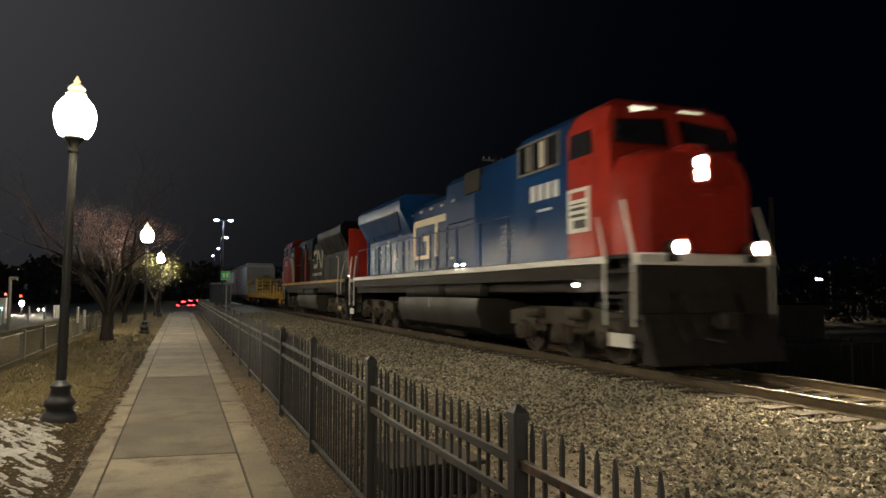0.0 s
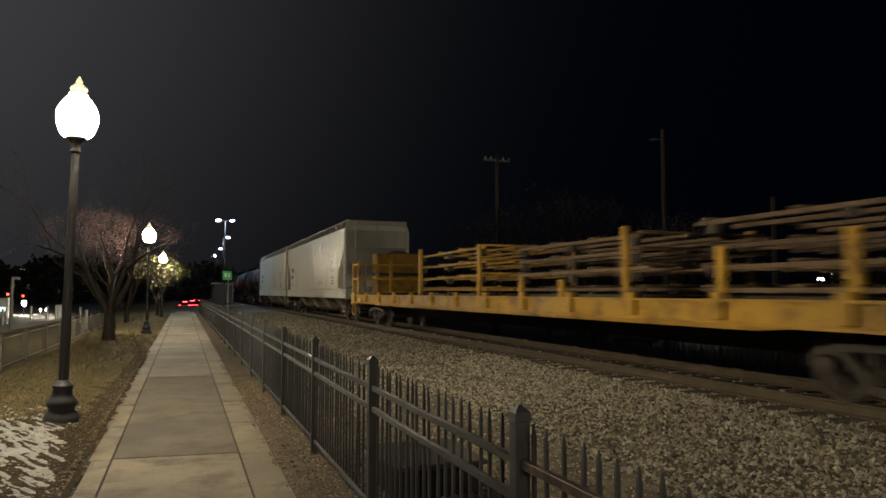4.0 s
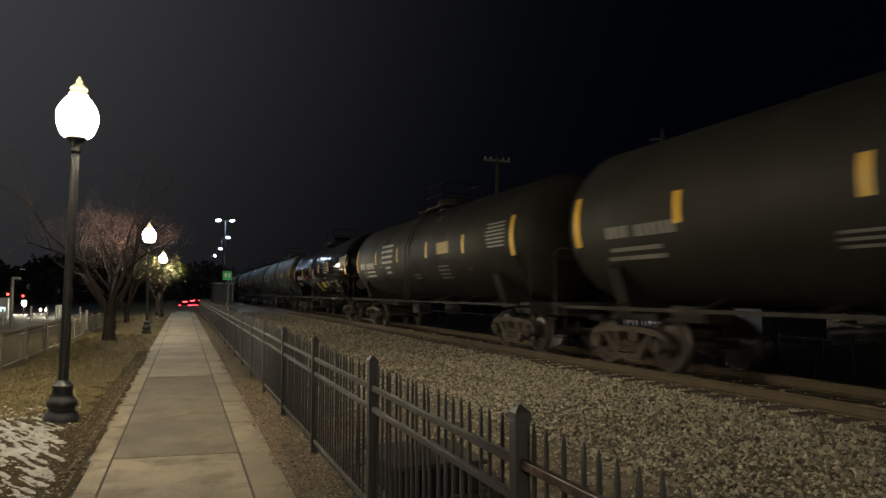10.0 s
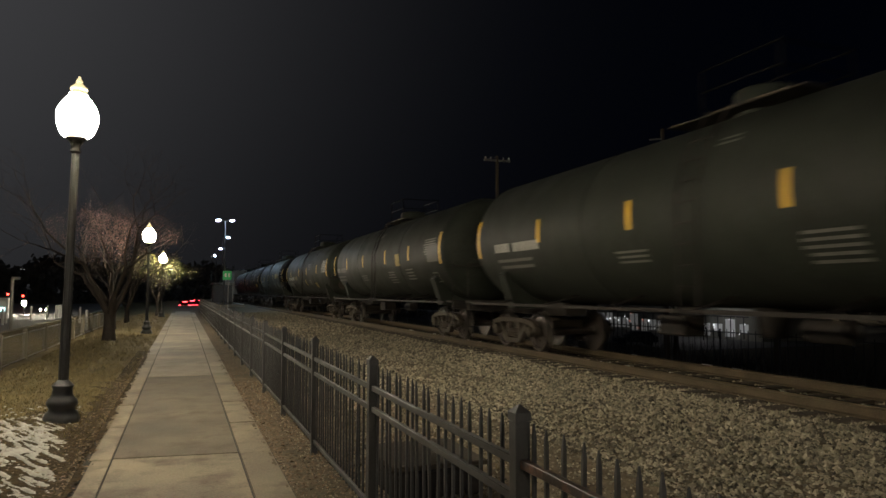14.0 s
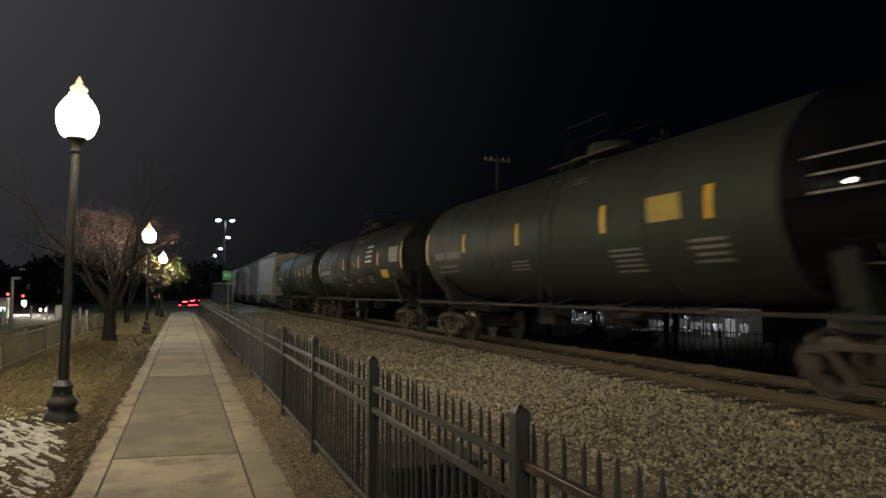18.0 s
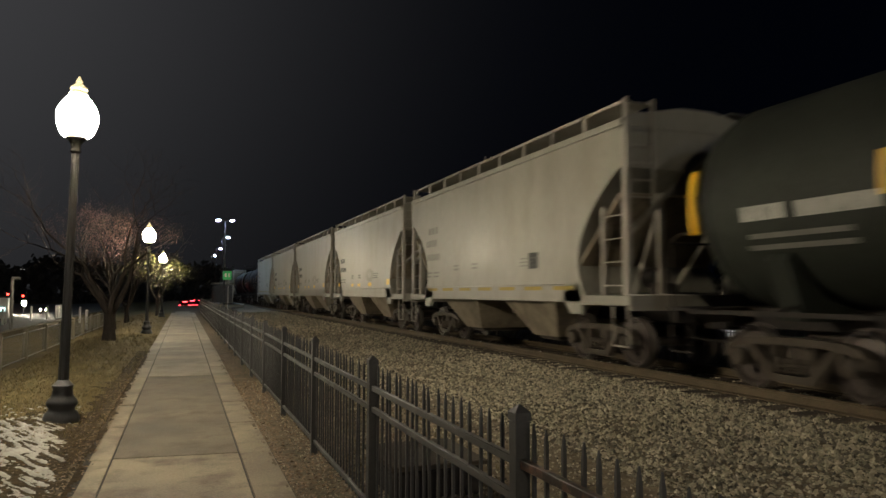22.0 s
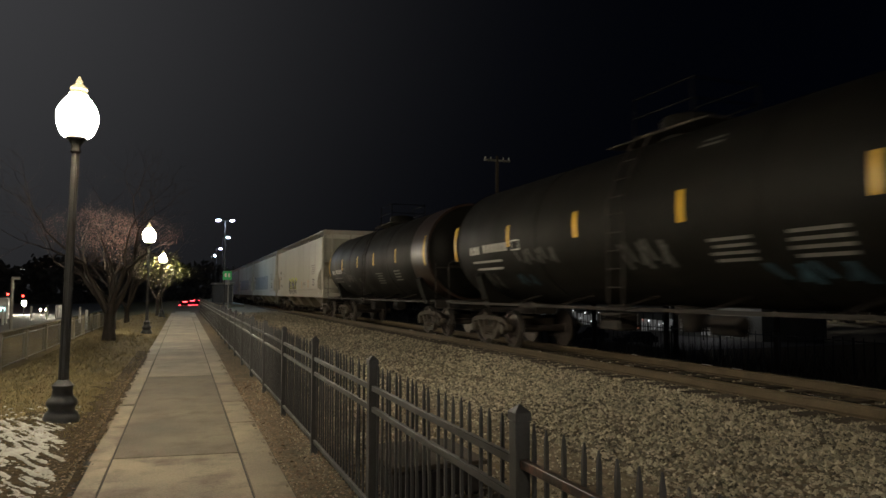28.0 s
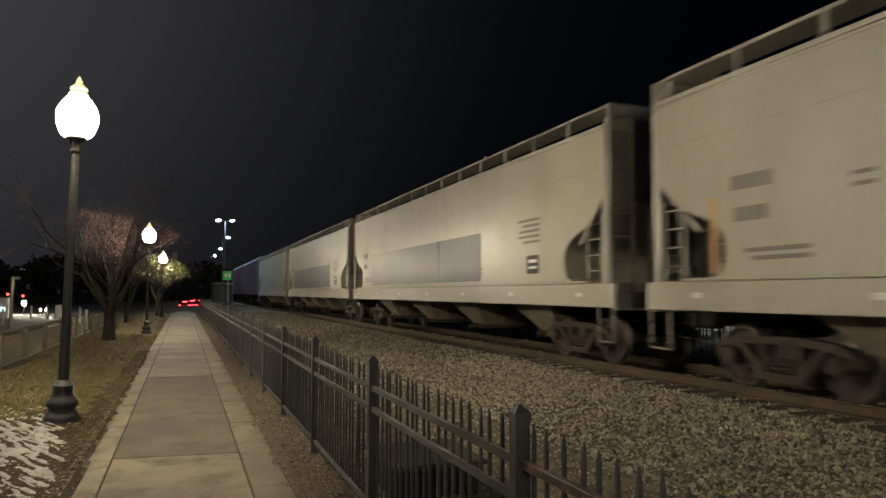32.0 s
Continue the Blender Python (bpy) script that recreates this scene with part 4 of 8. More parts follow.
def tank_marks(car, R, zc, marks):
    """Markings on the near side, lengths from mid car and heights from the tank's axis. marks: strips, then rows of
    (style, y, z, width, height, count, gap, lean): blocks side by side, or lines under one another, or one panel."""
    am = Shape()
    strips, rows = marks
    for k, y in enumerate(strips):
        big = k in (0, len(strips) - 1)
        shell_patch(am, R, zc, y - (0.08 if big else 0.065), y + (0.08 if big else 0.065), zc - (0.44 if big else 0.23), zc + (0.50 if big else 0.27), 0.014)
    each("reflector", am, AMBER, car, "upright amber reflective strip")
    rng = random.Random(len(rows) * 7 + int(strips[0] * 100))
    for form, style, y, z, w, h, n, lean in rows:
        mat, nm, lab = STYLES[style]
        sh = Shape()
        if form == "row":
            for k in range(n):
                shell_patch(sh, R, zc, y + k * w / n, y + (k + 0.70) * w / n, zc + z, zc + z + h, 0.006, 3)
        elif form == "lines":
            step = h / n
            for k in range(n):
                cut = w * rng.uniform(0.0, 0.16)
                shell_patch(sh, R, zc, y + cut * 0.3, y + w - cut, zc + z - k * step - step * 0.45, zc + z - k * step, 0.006, 2)
        elif form == "frame":
            for y0, y1, z0, z1 in ((y, y + w, z, z + 0.03), (y, y + w, z + h - 0.03, z + h), (y, y + 0.03, z, z + h), (y + w - 0.03, y + w, z, z + h)):
                shell_patch(sh, R, zc, y0 + lean * (z0 - z) / h, y1 + lean * (z0 - z) / h, zc + z0, zc + z1, 0.008, 3, lean * (z1 - z0) / h)
        else:
            shell_patch(sh, R, zc, y, y + w, zc + z, zc + z + h, 0.010, 4, lean)
        each(nm, sh, mat, car, lab)


def scrawl(y, z, w, h, n, style="smear"):
    """Loose slanting strokes of old paint."""
    return [("panel", style, y + w * k / n, z + h * 0.12 * (k % 3), w / n * 0.55, h * (0.9, 0.6, 0.75)[k % 3], 1, (0.16, -0.12, 0.22)[k % 3]) for k in range(n)]


def stock_marks(strips, text, bright=False, placard=None):
    """The usual set: reporting marks near the tail, lines of data, a hazard frame, a placard."""
    t0, t1 = text
    rows = [("row", "bold" if bright else "fine", t0, -0.36, (t1 - t0) * 0.56, 0.20, 6, 0), ("row", "bold" if bright else "fine", t0 + (t1 - t0) * 0.64, -0.35, (t1 - t0) * 0.36, 0.20, 4, 0),
            ("lines", "fine", t0 + 0.35, -0.52, (t1 - t0) * 0.85, 0.30, 2, 0), ("lines", "fine", strips[0] + 0.35, 0.36, 1.15, 0.52, 7, 0), ("lines", "fine", strips[1] - 0.25, -0.50, 0.85, 0.42, 4, 0),
            ("lines", "fine", strips[2] - 0.95, -0.54, 0.95, 0.46, 5, 0), ("lines", "fine", strips[3] - 0.35, -0.58, 0.95, 0.26, 3, 0), ("lines", "fine", strips[2] + 1.0, 0.98, 0.5, 0.16, 2, 0), ("frame", "fine", strips[0] + 0.5, -0.98, 0.45, 0.30, 1, 0.08)]
    if placard:
        rows.append(("panel", placard[0], *placard[1:], 1, 0.04))
    return strips, rows


MARKS = {
    123.0: ((-7.6, -4.5, -1.65, 1.45, 4.6, 7.5), stock_marks((-7.6, -4.5, -1.65, 1.45, 4.6, 7.5), (4.7, 6.6))[1] + [("lines", "white", -3.6, 0.26, 1.15, 0.60, 5, 0), ("lines", "fine", -3.3, -0.52, 0.75, 0.36, 4, 0), ("panel", "sun", -4.6, -1.00, 0.75, 0.24, 1, 0.1), ("panel", "lemon", -2.1, -1.32, 0.42, 0.34, 1, 0.35), ("lines", "white", -7.25, 0.42, 1.1, 0.62, 7, 0)]),
    141.05: ((-7.7, -4.7, -1.65, 1.5, 4.4, 7.45), [("row", "bold", 6.25, -0.34, 0.75, 0.24, 2, 0), ("row", "bold", 4.76, -0.36, 1.25, 0.24, 5, 0), ("lines", "bold", 4.65, -0.44, 1.5, 0.32, 2, 0), ("lines", "fine", 6.1, -0.46, 0.4, 0.3, 2, 0), ("frame", "fine", 3.58, -0.34, 0.32, 0.28, 1, 0),
             ("lines", "bold", 2.12, 0.47, 1.5, 0.80, 4, 0), ("lines", "bold", 2.45, -0.34, 0.75, 0.36, 2, 0), ("panel", "lemon", -3.6, -0.16, 0.95, 0.34, 1, 0.03), ("lines", "fine", -3.4, -0.5, 1.0, 0.45, 4, 0), ("lines", "fine", -0.6, -0.7, 0.6, 0.2, 2, 0), ("lines", "fine", -2.2, 1.05, 0.5, 0.18, 2, 0), ("lines", "fine", -7.3, 0.42, 1.1, 0.66, 7, 0), ("panel", "red", -5.1, -0.72, 0.4, 0.10, 1, 0)]),
    # The two white panels at mid car paint in a bright reflection.
    159.1: ((-8.0, -3.85, -1.17, 1.65, 4.5, 7.9), [("row", "bold", 4.6, -0.46, 2.1, 0.20, 8, 0), ("frame", "bold", 4.18, -0.5, 0.25, 0.24, 1, 0), ("lines", "bold", 5.65, -0.70, 1.1, 0.24, 2, 0), ("panel", "plate", 0.42, -0.5, 0.26, 0.55, 1, 0), ("panel", "plate", 0.76, -0.5, 0.26, 0.55, 1, 0), ("panel", "lemon", -0.5, -1.22, 0.65, 0.5, 1, 0.1), ("panel", "sun", -2.08, -1.0, 0.86, 0.28, 1, 0.04),
            ("lines", "bold", -3.6, 0.46, 1.2, 0.80, 6, 0), ("lines", "bold", -3.05, -0.50, 0.6, 0.1, 1, 0), ("lines", "bold", -3.3, -0.70, 0.95, 0.28, 3, 0), ("lines", "white", -4.45, -0.72, 0.85, 0.09, 1, 0), ("frame", "bold", -5.5, -0.98, 0.6, 0.30, 1, 0.0), ("panel", "grey", -5.44, -0.93, 0.48, 0.2, 1, 0.0), ("lines", "bold", -7.75, 0.42, 1.2, 0.66, 7, 0), ("panel", "plate", -6.35, -1.05, 0.12, 0.3, 1, 0)]),
    177.1: stock_marks((-8.0, -4.6, -1.75, 1.56, 4.78, 7.96), (4.85, 7.05), True, ("lemon", -3.9, -0.2, 0.6, 0.42)),
    195.9: ((-7.25, -4.2, -1.3, 2.15, 5.2, 8.0), stock_marks((-7.25, -4.2, -1.3, 2.15, 5.2, 8.0), (5.4, 7.4), False, ("lemon", -3.15, -0.36, 0.5, 0.42))[1] + [("panel", "grey", -7.1, -0.36, 1.0, 0.52, 1, 0)]),
    213.4: ((-7.4, -4.5, -1.05, 1.99, 5.47, 7.63), [("row", "bold", 4.25, -0.46, 2.3, 0.20, 9, 0), ("lines", "fine", 4.7, -0.66, 1.75, 0.28, 2, 0), ("panel", "pale", 2.78, -0.48, 0.95, 0.26, 1, 0), ("panel", "pale", 3.75, -0.40, 0.25, 0.16, 1, 0), ("panel", "black", 3.0, -0.88, 0.85, 0.28, 1, 0), ("panel", "black", 3.92, -0.98, 0.9, 0.34, 1, 0), ("panel", "black", -0.15, -0.9, 0.35, 0.22, 1, 0), ("panel", "lemon", -0.5, -0.86, 0.34, 0.36, 1, 0.05), ("panel", "pale", -0.14, -0.86, 0.14, 0.36, 1, 0.05), ("panel", "lemon", -3.9, -1.0, 0.6, 0.28, 1, 0.05),
            ("lines", "white", -7.2, 0.42, 1.2, 0.66, 7, 0), ("lines", "fine", -2.4, 0.42, 0.9, 0.4, 4, 0), ("lines", "fine", -2.3, -0.56, 0.9, 0.3, 3, 0)]),
    231.2: stock_marks((-7.75, -4.67, -1.96, 1.5, 4.7, 7.72), (5.0, 7.0), False, ("lemon", -4.06, -0.17, 0.8, 0.42)),
    249.6: ((-7.88, -4.79, -1.6, 1.46, 4.61, 7.57), [("row", "bold", 4.75, -0.36, 1.3, 0.18, 5, 0), ("row", "bold", 6.25, -0.38, 0.8, 0.18, 3, 0), ("lines", "fine", 4.8, -0.56, 1.6, 0.26, 2, 0), ("frame", "fine", 4.0, -0.4, 0.25, 0.26, 1, 0), ("lines", "bold", 1.09, -0.60, 0.80, 0.17, 2, 0), ("lines", "bold", 1.07, -0.90, 0.85, 0.13, 2, 0), ("lines", "fine", 1.2, -1.10, 0.62, 0.22, 2, 0), ("lines", "bold", -1.12, 1.02, 0.54, 0.16, 2, 0), ("lines", "bold", -1.2, -0.74, 0.56, 0.18, 2, 0), ("panel", "smear", -1.04, -0.19, 0.50, 0.25, 1, 0.05), ("panel", "black", -4.05, -0.62, 1.3, 0.32, 1, 0), ("panel", "black", -4.08, -0.2, 0.2, 0.85, 1, 0),
            ("lines", "bold", -3.86, 0.62, 1.15, 0.80, 4, 0), ("lines", "bold", -3.35, -0.34, 0.58, 0.24, 1, 0), ("lines", "fine", -3.5, -0.64, 0.75, 0.3, 3, 0), ("panel", "sun", -5.98, -0.73, 0.92, 0.30, 1, 0.0), ("panel", "red", -5.9, -0.9, 0.38, 0.07, 1, 0), ("panel", "black", -6.75, 0.40, 0.5, 0.12, 1, 0), ("lines", "white", -7.46, 0.36, 1.2, 0.56, 9, 0), ("frame", "fine", -6.9, -0.9, 0.58, 0.30, 1, 0), ("lines", "fine", -1.8, -0.72, 0.4, 0.1, 1, 0)]),
    268.0: ((-8.0, -5.1, -1.92, 1.67, 4.95, 8.0), stock_marks((-8.0, -5.1, -1.92, 1.67, 4.95, 8.0), (5.05, 7.1), True)[1] + [("panel", "lemon", -3.95, -0.24, 0.85, 0.20, 1, 0), ("panel", "pale", -3.95, -0.03, 0.85, 0.22, 1, 0), ("lines", "fine", -7.4, 0.3, 1.1, 0.5, 6, 0), ("lines", "fine", -2.42, -0.56, 0.95, 0.50, 6, 0)]),
    350.4: ((-7.7, -4.8, -1.6, 1.45, 4.42, 7.76), [("row", "bold", 4.56, -0.31, 1.4, 0.20, 6, 0), ("row", "bold", 6.15, -0.33, 0.65, 0.20, 3, 0), ("frame", "bold", 3.89, -0.33, 0.42, 0.24, 1, 0), ("lines", "bold", 4.92, -0.50, 1.8, 0.12, 1, 0), ("lines", "bold", 4.94, -0.68, 1.8, 0.12, 1, 0), ("lines", "fine", -4.4, -0.5, 1.0, 0.42, 4, 0), ("lines", "fine", -2.9, -0.52, 0.9, 0.4, 4, 0), ("lines", "fine", -2.2, 1.05, 0.5, 0.18, 2, 0), ("lines", "fine", -7.3, 0.42, 1.1, 0.66, 7, 0)]
            + scrawl(5.5, -1.2, 0.8, 0.42, 5) + scrawl(3.65, -1.14, 0.95, 0.28, 5, "blue") + scrawl(2.3, -0.68, 1.8, 0.36, 9) + scrawl(-4.4, -1.2, 1.4, 0.30, 6, "blue") + scrawl(-1.2, -0.9, 1.3, 0.5, 7) + scrawl(-6.6, -0.66, 1.3, 0.28, 6)),
    368.4: ((-7.42, -4.27, -1.2, 1.55, 4.62, 7.7), [("row", "bold", 4.86, -0.40, 1.45, 0.20, 6, 0), ("row", "bold", 6.45, -0.42, 0.6, 0.20, 3, 0), ("frame", "fine", 4.12, -0.42, 0.3, 0.24, 1, 0), ("lines", "fine", 5.05, -0.58, 1.7, 0.10, 1, 0), ("lines", "fine", 5.05, -0.76, 1.7, 0.10, 1, 0), ("lines", "white", 4.3, -0.98, 0.35, 0.06, 1, 0),
            ("lines", "fine", -4.5, -0.50, 0.85, 0.42, 4, 0), ("lines", "fine", -2.15, -0.54, 0.95, 0.46, 5, 0), ("lines", "bold", -7.25, 0.14, 1.2, 0.42, 6, 0)]
            + scrawl(2.95, -0.86, 1.1, 0.40, 9, "spray") + scrawl(2.45, -0.80, 1.6, 0.34, 8) + scrawl(1.35, -0.92, 0.42, 0.26, 4, "spray")),
}


def tank_car(L, paint, label, style, band, marks, R=1.56, zc=2.64):
    car = thing("tank_car", label, "tank car", "freight cars of the train")
    h = L / 2
    a = h - 0.75
    prof = []
    for k in range(0, 7):
        q = math.pi / 2 * k / 6
        prof.append((max(0.02, R * math.sin(q)), -a + 0.62 * (1 - math.cos(q))))
    prof += [(R, -3.5), (R, -2.0), (R, 0), (R, 2.0)] + [(r, -y) for r, y in prof[::-1]]
    part("tank", Shape().lathe(prof, 40, (0, 0, zc), 1), paint, car, "long cylindrical tank with domed ends")
    seams = Shape()
    for y in (-a + 0.64, -3.1, 3.1, a - 0.66):
        seams.lathe([(R - 0.01, y - 0.02), (R + 0.012, y - 0.012), (R + 0.012, y + 0.012), (R - 0.01, y + 0.02)], 40, (0, 0, zc), 1)
    each("weld_seam", seams, paint, car)
    if band:
        y0, y1 = band
        if style == 3:
            part("jacket_band", Shape().lathe([(R, y0), (R + 0.012, y0 + 0.01), (R + 0.012, y1 - 0.01), (R, y1)], 40, (0, 0, zc), 1), TANKRUST, car, "rust-brown end band")
        else:
            cap = [(r + 0.01, y - 0.01) for r, y in prof if y < y1]
            part("end_band", Shape().lathe(cap + [(R + 0.01, y1), (R - 0.01, y1 + 0.01)], 40, (0, 0, zc), 1), TANKBLACK, car, "glossy black painted tank end")
    # manway, fittings and platform on top
    dome = Shape().lathe([(0.50, zc + R - 0.12), (0.50, zc + R + 0.30), (0.46, zc + R + 0.36), (0.20, zc + R + 0.42)], 20)
    part("valve_housing", dome, paint, car, "round valve housing with a low lid")
    hatch = part("manway", Shape().lathe([(0.30, zc + R - 0.10), (0.30, zc + R + 0.12), (0.34, zc + R + 0.13), (0.34, zc + R + 0.18), (0.10, zc + R + 0.24)], 16, (0, 0.95, 0)), paint, car)
    for k in range(6):
        a1 = k * math.pi / 3
        part("bolt", Shape().rod((0.32 * math.cos(a1), 0.95 + 0.32 * math.sin(a1), zc + R + 0.10), (0.32 * math.cos(a1), 0.95 + 0.32 * math.sin(a1), zc + R + 0.22), 0.025, n=6), BLACKSTEEL, hatch)
    # safety railing round the valve housing
    zr = zc + R
    for x in (-0.72, 0.72):
        for y in (-0.95, 0.65):
            part("railing_post", Shape().rod((x, y, zr - 0.12), (x, y, zr + 0.80), 0.016, n=6), LOCOBLACK, car)
    for z in (0.42, 0.78):
        for x in (-0.72, 0.72):
            part("railing_bar", Shape().rod((x, -0.95, zr + z), (x, 0.65, zr + z), 0.014, n=6), LOCOBLACK, car)
        part("railing_bar", Shape().rod((-0.72, -0.95, zr + z), (0.72, -0.95, zr + z), 0.014, n=6), LOCOBLACK, car)
    for y in (-1.1, 1.05):
        part("valve", Shape().lathe([(0.14, zc + R - 0.05), (0.14, zc + R + 0.06), (0.09, zc + R + 0.1)], 10, (0.45, y, 0)), BLACKSTEEL, car)
    zt = zc + R - 0.02
    gr = Shape()
    gr.box(-0.8, 0.8, -1.4, 1.4, zt, zt + 0.03)
    part("platform", gr, BLACKSTEEL, car)
    each("platform_edge", Shape().box(-0.82, -0.80, -1.2, -0.35, zt + 0.01, zt + 0.04).box(-0.82, -0.80, -0.25, 0.35, zt + 0.01, zt + 0.04), TRUCKSTEEL, car)
    # side ladder at mid car, following the shell
    for sx in (-1, 1):
        ld = Shape()
        for y in (-0.22, 0.22):
            ld.path([(sx * (R + 0.1), y, 1.0), (sx * (R + 0.1), y, zc + 0.2), (sx * (R * 0.86 + 0.1), y, zc + R * 0.55), (sx * 0.98, y, zt)], 0.02)
        rg = Shape()
        for k in range(9):
            z = 1.1 + 0.32 * k
            x = R + 0.1 if z < zc + 0.2 else (R + 0.1) - (z - zc - 0.2) * 0.36
            rg.rod((sx * x, -0.22, z), (sx * x, 0.22, z), 0.013, n=6)
        each("rung", rg, BLACKSTEEL, part("ladder", ld, BLACKSTEEL, car))
        sb = Shape().box(sx * (R + 0.02) - 0.03, sx * (R + 0.02) + 0.03, -h + 1.0, h - 1.0, 1.02, 1.08)
        for k in range(7):
            y = -h + 2.6 + (L - 5.2) * k / 6
            sb.rod((sx * (R + 0.02), y, 1.05), (sx * 0.7, y, 1.28), 0.025, n=6)
        part("side_rail", sb, BLACKSTEEL, car, "thin running rail along the side")
    for sgn in (-1, 1):
        sad = Shape().prism([(-1.15, 0.95), (1.15, 0.95), (1.42, 1.75), (1.2, 2.0), (-1.2, 2.0), (-1.42, 1.75)], 1, sgn * (h - 2.5) - 0.18, sgn * (h - 2.5) + 0.18)
        part("saddle", sad, paint, car)
        plat = Shape().box(-0.32, 0.32, sgn * (h - 3.6), sgn * (h - 0.5), 0.78, 1.1, 0.02).box(-1.55, 1.55, sgn * (h - 0.92), sgn * (h - 0.50), 1.05, 1.11, 0.01).box(-1.5, 1.5, sgn * (h - 0.62), sgn * (h - 0.5), 0.86, 1.06, 0.01)
        part("end_platform", plat, BLACKSTEEL, car)
        hr = Shape()
        for x in (-1.5, 1.5):
            hr.path([(x, sgn * (h - 0.55), 1.1), (x, sgn * (h - 0.55), 2.15), (x * 0.95, sgn * (h - 0.7), 2.25), (x * 0.9, sgn * (h - 0.95), 2.2)], 0.016)
            hr.path([(x, sgn * (h - 0.5), 1.08), (x, sgn * (h - 0.5), 0.42), (x, sgn * (h - 0.95), 0.42), (x, sgn * (h - 0.95), 1.08)], 0.018)
        hr.path([(-1.5, sgn * (h - 0.55), 2.1), (1.5, sgn * (h - 0.55), 2.1)], 0.018)
        part("end_rail", hr, BLACKSTEEL, car)
        coupler(car, sgn * (h - 0.75), sgn)
        freight_truck(car, sgn * (h - 2.35))
    if style == 2:
        part("brake_wheel", Shape().lathe([(0.24, 0), (0.26, 0.02), (0.24, 0.04), (0.05, 0.05)], 18, (-0.8, -h + 0.65, 1.75), 1), TRUCKSTEEL, car)
    each("brake_gear", Shape().lathe([(0.16, -0.35), (0.16, 0.3), (0.08, 0.4)], 12, (-0.6, -1.5, 0.8), 1).box(-0.9, -0.4, 1.0, 1.7, 0.6, 0.95, 0.03), BLACKSTEEL, car)
    part("bottom_outlet", Shape().lathe([(0.2, 0.62), (0.25, 0.8), (0.3, 1.1)], 12), BLACKSTEEL, car)
    tank_marks(car, R, zc, marks)
    return car


